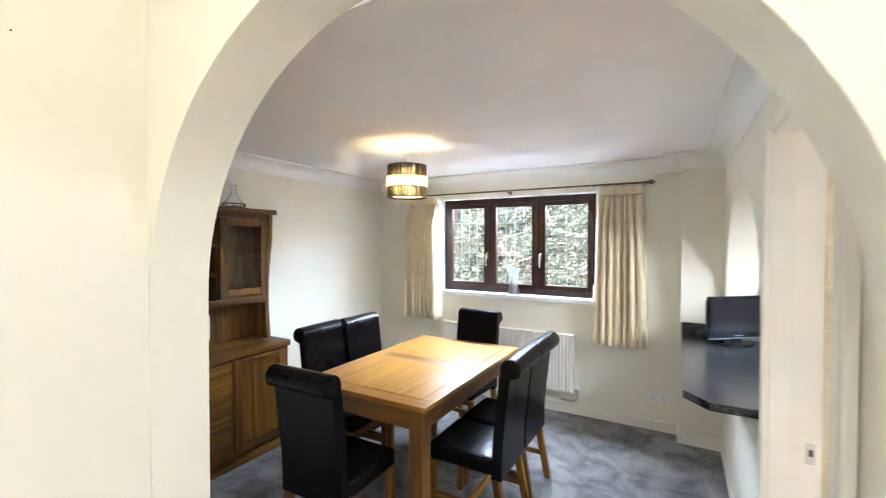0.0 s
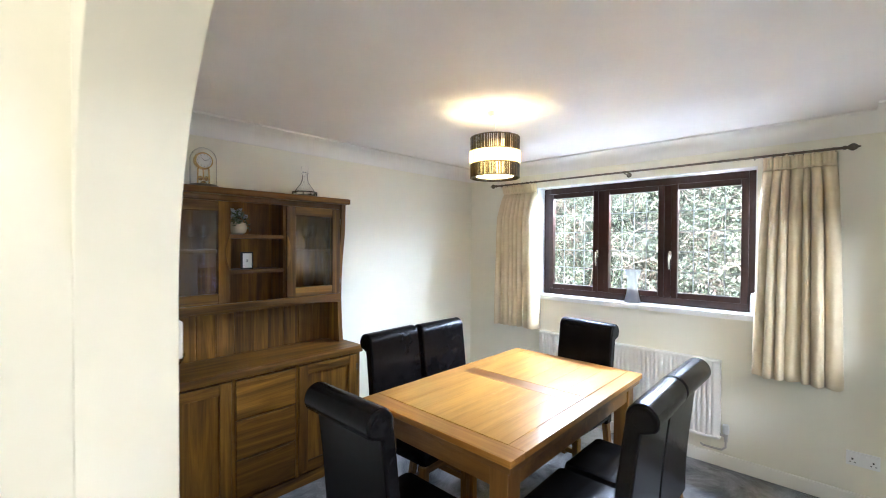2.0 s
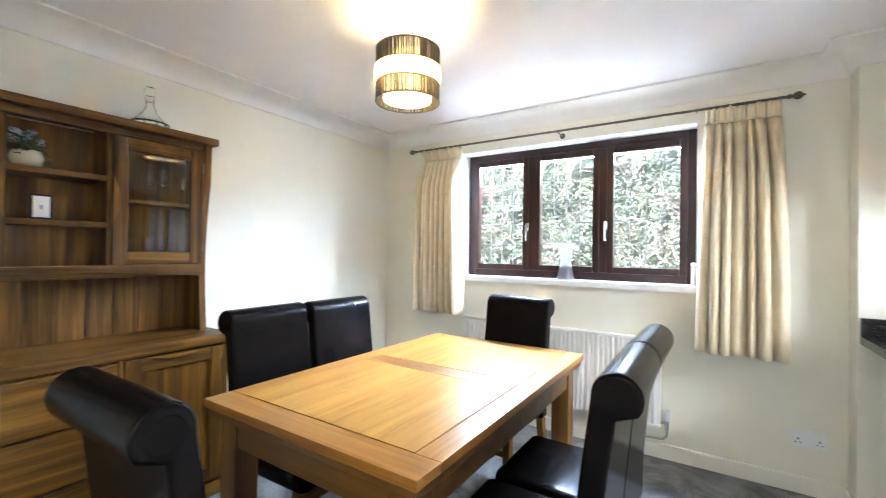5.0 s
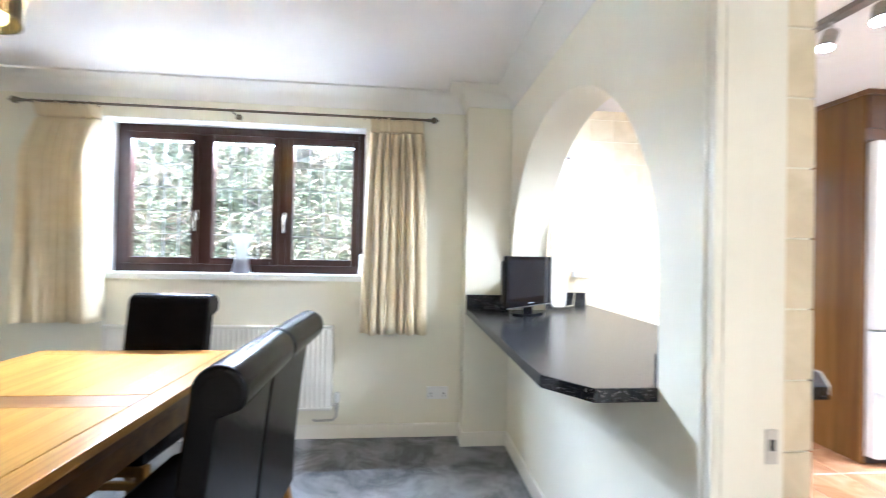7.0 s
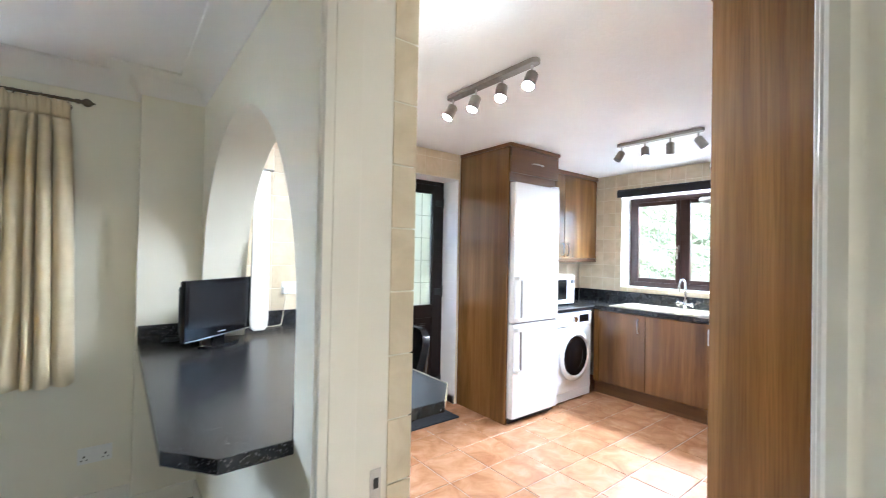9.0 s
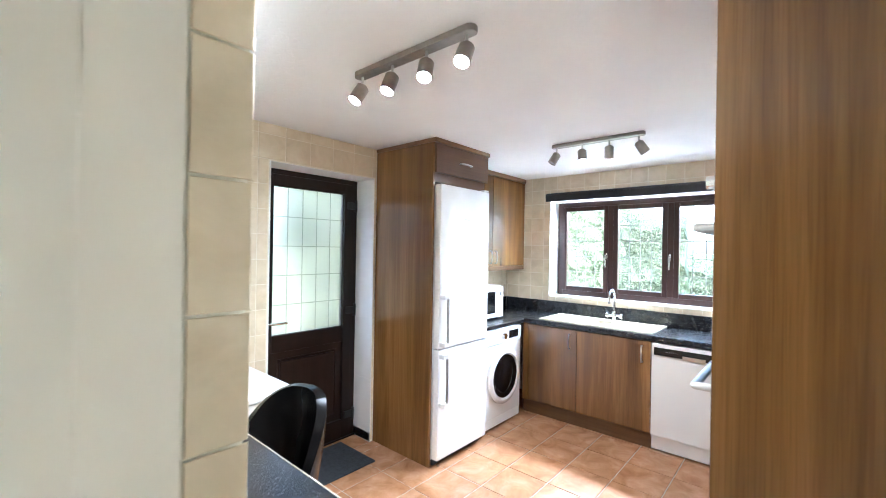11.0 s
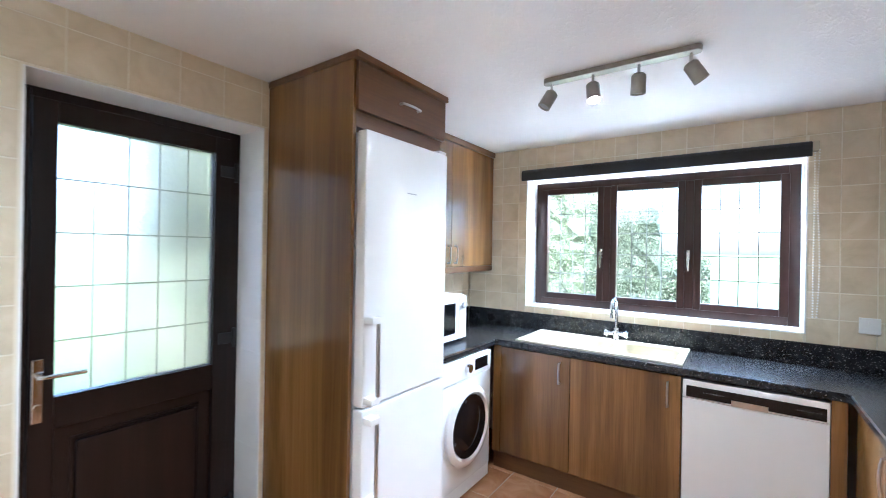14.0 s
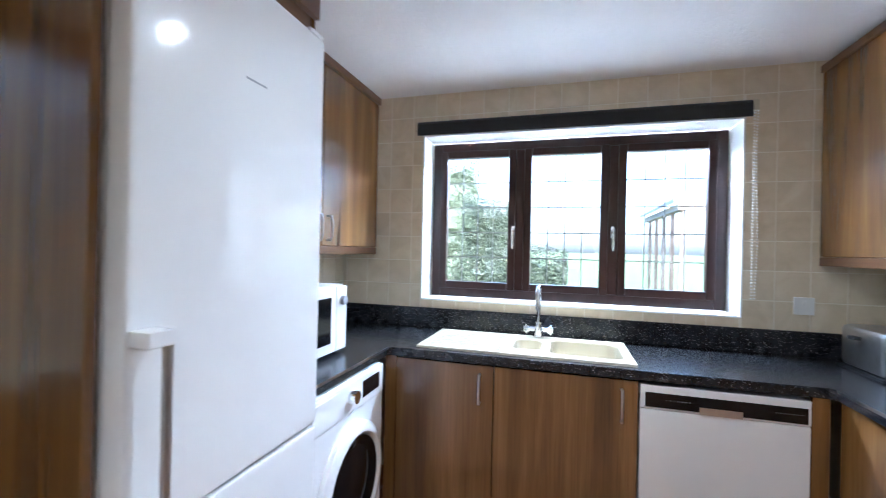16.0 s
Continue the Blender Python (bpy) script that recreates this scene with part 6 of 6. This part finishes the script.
bm = bmesh.new()
for k in range(110):
    a, r, h = rnd.uniform(0, 6.28), rnd.uniform(0.01, 0.075), rnd.uniform(0.075, 0.15)
    leaf_quad(bm, Vector((FXX + r * 0.7 * math.cos(a), FYY + r * 1.15 * math.sin(a), FZ + h - 2.5 * max(0, r - 0.04) * 0.6)), 0.016, rnd)
part("foliage", bm, LEAF, fl)
bm = bmesh.new()
for k in range(16):
    a, r = rnd.uniform(0, 6.28), rnd.uniform(0.01, 0.06)
    c = Vector((FXX + r * 0.7 * math.cos(a) + 0.012, FYY + r * math.sin(a), FZ + rnd.uniform(0.11, 0.165)))
    for j in range(6):
        leaf_quad(bm, c + Vector((0, 0.008 * math.cos(j), 0.008 * math.sin(j))), 0.011, rnd)
part("blossoms", bm, PETAL, fl, "pale blue blossoms")
pf = thing("picture_frame", "small black frame with a white card", "picture frame", at=(-2.82, 1.64, 1.4155))
part("frame", boxes((-2.825, -2.812, 1.60, 1.675, 1.4155, 1.525), bev=0.002), BLACK_MATT, pf)
part("card", boxes((-2.8118, -2.8105, 1.61, 1.665, 1.425, 1.516)), SOCKET, pf, "plain white card")
part("mark", boxes((-2.8104, -2.81, 1.632, 1.642, 1.46, 1.478)), GREY_PLASTIC, pf)

# fruit bowl
BXX, BYY, BZ = -2.79, 1.14, 0.8505
bw = thing("fruit_bowl", "clear glass bowl filled with fruit", "bowl", at=(BXX, BYY, BZ))
bp = [(0, 0.0), (0.055, 0.0), (0.095, 0.028), (0.128, 0.07), (0.138, 0.1), (0.135, 0.1), (0.123, 0.07), (0.09, 0.031), (0.05, 0.006), (0, 0.006)]
part("glass_bowl", lathe(bmesh.new(), bp, (BXX, BYY, BZ), 28), GLASS, bw, smooth=60)
FRUIT = [mottled("orange_peel", (0.62, 0.2, 0.03), (0.7, 0.26, 0.045), 30, 0.45, 300, 0.2, 0.002), mottled("green_apple", (0.3, 0.36, 0.06), (0.42, 0.42, 0.1), 20, 0.35, 200, 0.03, 0.001), mottled("red_apple", (0.36, 0.05, 0.03), (0.5, 0.2, 0.06), 14, 0.35, 200, 0.03, 0.001)]
for k, (dx, dy, dz, r, c) in enumerate(((0.0, 0.037, 0.043, 0.036, 1), (0.0, -0.037, 0.043, 0.036, 0), (0.06, 0.0, 0.052, 0.034, 1), (-0.06, 0.0, 0.052, 0.034, 2), (0.045, -0.065, 0.068, 0.03, 0), (0.045, 0.068, 0.068, 0.03, 1), (0.01, 0.01, 0.096, 0.03, 0), (-0.035, 0.075, 0.07, 0.03, 2))):
    prof = [(r * math.sin(math.pi * j / 10), -r * 0.94 * math.cos(math.pi * j / 10)) for j in range(11)]
    prof[0] = (0, -r * 0.86)
    prof[-1] = (0, r * 0.84)
    fo = single("fruit", lathe(bmesh.new(), prof, (BXX + dx, BYY + dy, BZ + dz), 16), FRUIT[c], ("ripe orange", "green apple", "red apple")[c] + " lying in the glass bowl", "fruit", "fruit in the bowl", 180)

# glassware behind the dresser's glazed doors
def wine_glass(x, y, z, h, label):
    prof = [(0, 0.0), (0.028, 0.0), (0.028, 0.002), (0.004, 0.006), (0.0035, h * 0.45), (0.02, h * 0.55), (0.03, h * 0.75), (0.026, h), (0.0245, h), (0.0285, h * 0.75), (0.018, h * 0.56), (0, h * 0.5)]
    return single("wine_glass", lathe(bmesh.new(), prof, (x, y, z), 16), GLASS, label, "glass", "glasses in the dresser", 60)


for y0, y1, z in ((1.94, 2.24, 1.1905), (1.94, 2.24, 1.5405)):
    for k in range(4):
        wine_glass(-2.87 + 0.05 * (k % 2), y0 + 0.03 + (y1 - y0 - 0.06) * k / 3, z, 0.14 + 0.02 * ((k * 7) % 3), "stemmed clear glass on the dresser shelf")
for k in range(2):
    wine_glass(-2.86, 1.33 + 0.07 * k, 1.5405, 0.15, "stemmed clear glass on the dresser shelf")
CHINA = mottled("pale_china", (0.62, 0.58, 0.5), (0.7, 0.66, 0.58), 9, 0.2, 90, 0.02, 0.001)
dish = thing("lidded_dish", "small pale china dish with a domed lid", "dish", at=(-2.86, 1.14, 1.5405))
part("body", lathe(bmesh.new(), [(0, 0.0), (0.035, 0.0), (0.04, 0.008), (0.062, 0.045), (0.064, 0.06), (0.06, 0.062), (0, 0.062)], (-2.86, 1.14, 1.5405), 24), CHINA, dish)
part("lid", lathe(bmesh.new(), [(0.059, 0.0625), (0.05, 0.078), (0.02, 0.09), (0.008, 0.094), (0.012, 0.104), (0, 0.108)], (-2.86, 1.14, 1.5405), 24), CHINA, dish)
cup_prof = [(0, 0.0), (0.024, 0.0), (0.026, 0.006), (0.036, 0.04), (0.04, 0.068), (0.0375, 0.068), (0.033, 0.04), (0.02, 0.01), (0, 0.008)]


def tea_cup(y):
    c = thing("tea_cup", "pale china cup on the dresser shelf", "cup", "cups in the dresser", at=(-2.84, y, 1.1905))
    part("body", lathe(bmesh.new(), cup_prof, (-2.84, y, 1.1905), 20), CHINA, c)
    part("handle", tube(bmesh.new(), [(-2.84, y + 0.037 + 0.022 * math.sin(a), 1.1905 + 0.036 + 0.02 * math.cos(a)) for a in (math.pi * k / 8 for k in range(9))], 0.0035, 6), CHINA, c)
    return c


cup = tea_cup(1.27)
for k in (1, 2):
    copy_thing(cup, pose(-2.84 - 0.01 * k, 1.27 + 0.072 * k, 1.1905))
pot = thing("glass_jug", "clear glass jug with a handle in the dresser", "jug", at=(-2.85, 1.13, 1.1905))
part("body", lathe(bmesh.new(), [(0, 0.0), (0.05, 0.0), (0.062, 0.03), (0.06, 0.07), (0.042, 0.11), (0.046, 0.125), (0.043, 0.125), (0.039, 0.11), (0.056, 0.07), (0.058, 0.03), (0.045, 0.005), (0, 0.005)], (-2.85, 1.13, 1.1905), 24), GLASS, pot, smooth=60)
part("handle", tube(bmesh.new(), [(-2.85, 1.13 + 0.052 + 0.03 * math.sin(a), 1.1905 + 0.07 + 0.035 * math.cos(a)) for a in (math.pi * k / 8 for k in range(9))], 0.005, 8), GLASS, pot)

# window sill things
vs = [(0, 0.0), (0.06, 0.0), (0.062, 0.01), (0.046, 0.08), (0.036, 0.14), (0.044, 0.2), (0.068, 0.27), (0.065, 0.27), (0.041, 0.2), (0.033, 0.14), (0.042, 0.08), (0.055, 0.02), (0, 0.014)]
VASE_GLASS = glass_mat("cloudy_glass", (0.96, 0.97, 0.98), 0.28)
single("glass_vase", lathe(bmesh.new(), vs, (-1.30, 4.165, 1.1045), 28), VASE_GLASS, "waisted clear glass vase on the window sill", "vase", smooth=60)
single("card_ornament", slab(bmesh.new(), [(4.11, 1.1045), (4.2, 1.1045), (4.2, 1.18), (4.16, 1.25), (4.12, 1.23), (4.11, 1.15)], "x", -0.50, -0.475, 0.004), PVC_WHITE, "plain white ornament at the sill's end", "ornament")
single("nail", cyl(bmesh.new(), (-1.162, 0.369, 2.145), (-1.156, 0.369, 2.145), 0.0017, seg=8), BLACK_MATT, "small dark nail in the hall wall", "nail")

# ================================================================ outside
GRASS = mottled("lawn", (0.045, 0.075, 0.022), (0.085, 0.12, 0.035), 3, 0.9, 60, 0.6, 0.02)
PATIO = mottled("patio_concrete", (0.42, 0.40, 0.36), (0.5, 0.48, 0.43), 2, 0.85, 80, 0.2, 0.004)
struct("ground", boxes((-3000, 3000, -3000, 3000, -0.45, -0.25)), GRASS, "rough green lawn", "ground")
# Darker concrete: the house's shade on this side is put into its colour.
PATIO_SHADED = mottled("shaded_concrete", (0.11, 0.105, 0.095), (0.16, 0.155, 0.14), 2, 0.9, 80, 0.25, 0.004)
struct("pavement", boxes((-6, 8.5, 4.38, 6.9, -0.249, -0.13)), PATIO_SHADED, "concrete path behind the house, coloured darker for its shade", "path")
struct("pavement", boxes((4.96, 8.5, -4, 4.379, -0.249, -0.13)), PATIO, "pale concrete path round the house", "path")
HLEAF = []
for nm, c1, c2 in (("ivy_leaf", (0.05, 0.07, 0.03), (0.1, 0.115, 0.055)), ("pale_leaf", (0.11, 0.125, 0.07), (0.19, 0.195, 0.12)), ("conifer_leaf", (0.022, 0.031, 0.016), (0.046, 0.06, 0.034)), ("golden_conifer_leaf", (0.075, 0.092, 0.05), (0.12, 0.14, 0.085))):
    HLEAF.append(mottled(nm, c1, c2, 12, 0.45, 100, 0.05, 0.002))
TWIG = mottled("brown_twigs", (0.16, 0.11, 0.08), (0.27, 0.2, 0.145), 12, 0.85, 100, 0.3, 0.003)


# Core colour: stems and soil, darkened to paint in the shade between leaves.
SHADED_CORE = mottled("shaded_growth", (0.03, 0.034, 0.018), (0.065, 0.062, 0.037), 9, 0.9, 40, 0.6, 0.03)


def hedge(name, label, x0, x1, y0, y1, z1, leaves, sizes, seed, mats, twigs, ragged, core=None):
    rnd = random.Random(seed)
    h = thing(name, label, "hedge", at=((x0 + x1) / 2, (y0 + y1) / 2, -0.25))
    bms = [bmesh.new() for _ in mats]
    for k in range(leaves):
        x, z = rnd.uniform(x0, x1), rnd.uniform(-0.2, z1)
        y = rnd.uniform(y0, y1)
        if x1 - x0 > y1 - y0:
            y = y0 + (y1 - y0) * rnd.random() ** 1.8
        else:
            x = x0 + (x1 - x0) * rnd.random() ** 1.8
        top = z1 + ragged * (noise.noise((x * 0.9, y * 0.9, seed)) - 0.2)
        z = -0.2 + (top + 0.2) * (z + 0.2) / (z1 + 0.2)
        if twigs and noise.noise((x * 2.1, y * 2.1, z * 2.1)) < -0.32:
            continue
        leaf_quad(bms[0 if rnd.random() < 0.5 or len(bms) == 1 else 1], Vector((x, y, z)), sizes, rnd)
    for bm, m in zip(bms, mats):
        part("foliage", bm, m, h, smooth=0)["kind"] = "stuff"
    # Backing sheet behind the leaves; its default colour carries painted shade.
    bm = bmesh.new()
    nx, nz = max(4, int((x1 - x0) * 5)), max(4, int(z1 * 5))
    along = x1 - x0 > y1 - y0
    nn = max(4, int((y1 - y0 if not along else x1 - x0) * 5))
    grid = []
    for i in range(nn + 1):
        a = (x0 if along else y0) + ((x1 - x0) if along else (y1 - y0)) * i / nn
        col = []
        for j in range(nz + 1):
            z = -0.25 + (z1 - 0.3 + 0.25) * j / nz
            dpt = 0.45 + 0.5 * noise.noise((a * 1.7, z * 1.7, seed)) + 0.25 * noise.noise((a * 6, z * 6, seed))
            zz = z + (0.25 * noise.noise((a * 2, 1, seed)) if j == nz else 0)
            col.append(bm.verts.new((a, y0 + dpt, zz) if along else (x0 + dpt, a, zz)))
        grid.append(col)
    for i in range(nn):
        for j in range(nz):
            bm.faces.new((grid[i][j], grid[i + 1][j], grid[i + 1][j + 1], grid[i][j + 1]))
    core_part = part("inner_growth", bm, core or SHADED_CORE, h, smooth=0)
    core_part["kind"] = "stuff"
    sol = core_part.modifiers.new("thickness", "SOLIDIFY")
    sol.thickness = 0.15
    if twigs:
        bm = bmesh.new()
        for k in range(twigs):
            p = Vector((rnd.uniform(x0, x1), rnd.uniform(y0 + 0.1, y1), rnd.uniform(-0.2, z1 * 0.7)))
            pts = [p]
            d = Vector((rnd.uniform(-0.8, 0.8), rnd.uniform(-0.4, 0.2), rnd.uniform(0.1, 1)))
            for j in range(5):
                d = (d + Vector((rnd.uniform(-0.5, 0.5), rnd.uniform(-0.3, 0.3), rnd.uniform(-0.4, 0.3)))).normalized()
                pts.append(pts[-1] + d * rnd.uniform(0.1, 0.25))
            tube(bm, pts, [0.007, 0.0065, 0.006, 0.005, 0.004, 0.002], 4)
        part("twigs", bm, TWIG, h)["kind"] = "stuff"
    return h


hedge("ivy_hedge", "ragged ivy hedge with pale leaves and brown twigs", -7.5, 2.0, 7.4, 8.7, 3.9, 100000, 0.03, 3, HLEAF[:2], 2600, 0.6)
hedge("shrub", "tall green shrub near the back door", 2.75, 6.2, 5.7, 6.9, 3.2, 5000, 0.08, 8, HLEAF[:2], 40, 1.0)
hedge("conifer", "clipped dark green conifer in the garden", 10.5, 11.5, 3.5, 4.85, 2.6, 34000, 0.021, 6, [HLEAF[2], HLEAF[3]], 0, 0.3, HLEAF[2])
hedge("conifer_hedge", "tall pale green conifer hedge in the garden", 12.0, 13.0, 4.9, 10.5, 3.7, 60000, 0.032, 16, [HLEAF[3]], 0, 0.25, HLEAF[3])
socket_plate("light_switch", "white light switch beside the arch", pose(-1.215, AY1, 1.36, 0, 0, 180), 0.086, 1, False)
hedge("garden_bush", "low green garden bush", 11.6, 12.6, 2.7, 3.7, 1.45, 9000, 0.03, 7, [HLEAF[2], HLEAF[3]], 0, 0.5, HLEAF[2])
# conservatory next door
FRAME_BR = mottled("brown_conservatory_frame", (0.12, 0.085, 0.06), (0.17, 0.125, 0.09), 5, 0.5, 100, 0.1, 0.001)
cs = thing("conservatory", "brown framed glass conservatory in the garden", "conservatory", at=(10.2, -0.3, -0.25))
part("dwarf_wall", boxes((9.0, 11.6, -2.6, 1.55, -0.25, 0.45)), PATIO, cs)
for k in range(9):
    y = -2.55 + k * 0.505
    part("post", boxes((9.0, 9.06, y, y + 0.06, 0.4505, 2.05)), FRAME_BR, cs)
for k in range(1, 5):
    part("post", boxes((9.0 + k * 0.6, 9.06 + k * 0.6, 1.49, 1.55, 0.4505, 2.05)), FRAME_BR, cs)
part("eaves_beam", boxes((8.95, 11.65, 1.48, 1.6, 2.0505, 2.14)), FRAME_BR, cs)
part("eaves_beam", boxes((8.95, 9.07, -2.65, 1.4795, 2.0505, 2.14)), FRAME_BR, cs)
part("roof", slab(bmesh.new(), [(1.68, 2.1405), (1.68, 2.2), (-0.5, 3.5), (-2.7, 2.2), (-2.7, 2.1405), (-0.5, 3.42)], "x", 8.85, 11.7), LEAD, cs, "grey ridged roof")
for k in range(8):
    y = -2.49 + k * 0.505
    part("pane", boxes((9.02, 9.03, y + 0.002, y + 0.443, 0.4505, 2.05)), GLASS, cs, smooth=0)

cs.matrix_world = Matrix.Translation((10.2, -0.7, -0.25))

# ================================================================ tiles
def tile_meshes(n, w, h, t, mat, bev):
    out = []
    for k in range(n):
        bm = boxes((-w / 2, w / 2, -h / 2, h / 2, -t, 0))
        top = [e for e in bm.edges if all(v.co.z > -1e-6 for v in e.verts)]
        bmesh.ops.bevel(bm, geom=top, offset=bev, segments=1, affect="EDGES")
        out.append(mesh_of("tile", bm, mat, 0))
    return out


def tile_field(parent, a0, a1, b0, b1, aw, bh, ao, bo, joint, place, holes, mat, t, bev, rnd):
    """Tiles on a grid through (ao, bo), cut at the edges of the field and round its openings."""
    cache = {}
    ka = math.floor((a0 - ao) / aw)
    while ao + ka * aw < a1 - 1e-6:
        kb = math.floor((b0 - bo) / bh)
        while bo + kb * bh < b1 - 1e-6:
            pa, qa = max(a0, ao + ka * aw), min(a1, ao + (ka + 1) * aw)
            pb, qb = max(b0, bo + kb * bh), min(b1, bo + (kb + 1) * bh)
            rects = [(pa, qa, pb, qb)]
            for h0, h1, g0, g1 in holes:
                nxt = []
                for p, q, r, s in rects:
                    if p >= h1 or q <= h0 or r >= g1 or s <= g0:
                        nxt.append((p, q, r, s))
                        continue
                    if p < h0:
                        nxt.append((p, h0, r, s))
                    if q > h1:
                        nxt.append((h1, q, r, s))
                    lo, hi = max(p, h0), min(q, h1)
                    if r < g0:
                        nxt.append((lo, hi, r, g0))
                    if s > g1:
                        nxt.append((lo, hi, g1, s))
                rects = nxt
            for p, q, r, s in rects:
                w, h = q - p - joint, s - r - joint
                if w < 0.012 or h < 0.012:
                    continue
                key = (round(w, 3), round(h, 3))
                if key not in cache:
                    cache[key] = tile_meshes(1, w, h, t, mat, bev)[0]
                ob = new("tile", cache[key])
                ob.parent = parent
                ob.matrix_world = place((p + q) / 2, (r + s) / 2, rnd.uniform(-0.0006, 0.0006)) @ pose(0, 0, 0, rnd.uniform(-0.25, 0.25), rnd.uniform(-0.25, 0.25), 0)
            kb += 1
        ka += 1


rnd = random.Random(12)
north = lambda a, b, d: Matrix(((1, 0, 0, a), (0, 0, -1, KY1 + d), (0, 1, 0, b), (0, 0, 0, 1)))
tile_field(kn, KX0, 2.70, 0.0, CEIL, 0.186, 0.163, 1.172, 1.155, 0.005, north, [(1.8, 2.68, -1, 2.128)], WALL_TILE, 0.002, 0.001, rnd)
tile_field(kn, hx1, KX1, 0.93, 1.42, 0.15, 0.15, 3.36, 1.025, 0.0055, north, [], WALL_TILE, 0.002, 0.001, rnd)
east = lambda a, b, d: Matrix(((0, 0, -1, KX1 - d), (-1, 0, 0, a), (0, 1, 0, b), (0, 0, 0, 1)))
tile_field(ke, KY0, KY1, 0.93, CEIL, 0.15, 0.15, 1.755, 1.025, 0.0055, east, [KW], WALL_TILE, 0.002, 0.001, rnd)
south = lambda a, b, d: Matrix(((-1, 0, 0, a), (0, 0, 1, KY0 + 0.0058 + d), (0, 1, 0, b), (0, 0, 0, 1)))
tile_field(ks, 2.352, KX1, 0.93, 1.42, 0.15, 0.15, 2.36, 1.025, 0.004, south, [], WALL_TILE, 0.002, 0.001, rnd)
# reveal of the doorway, kitchen side
jamb = lambda a, b, d: Matrix(((1, 0, 0, a), (0, 0, -1, 2.0685 + d), (0, 1, 0, b), (0, 0, 0, 1)))
tile_field(partition, 0.68, KX0 + 0.006, 0.0, DZ + 0.03, 0.186, 0.163, 0.58, 0.18, 0.004, jamb, [], WALL_TILE, 0.002, 0.001, rnd)
# reveal of the back door
rev = lambda a, b, d: Matrix(((0, 0, -1, 2.671 - d), (-1, 0, 0, a), (0, 1, 0, b), (0, 0, 0, 1)))
tile_field(kn, KY1 - 0.003, 4.398, 0.072, 2.12, 0.215, 0.163, KY1 - 0.003, 1.155, 0.004, rev, [], PVC_WHITE, 0.004, 0.001, rnd)
flat = lambda a, b, d: Matrix(((1, 0, 0, a), (0, 1, 0, b), (0, 0, 1, d * 0.7), (0, 0, 0, 1)))
tile_field(kitchen_floor, KX0 - 0.125, KX1, KY0, KY1, 0.33, 0.31, 0.80, 2.53, 0.006, flat, [], FLOOR_TILE, 0.008, 0.002, rnd)
tile_field(kitchen_floor, 1.815, 2.67, KY1, KY1 + 0.2, 0.33, 0.31, 0.80, 2.53, 0.006, flat, [], FLOOR_TILE, 0.008, 0.002, rnd)
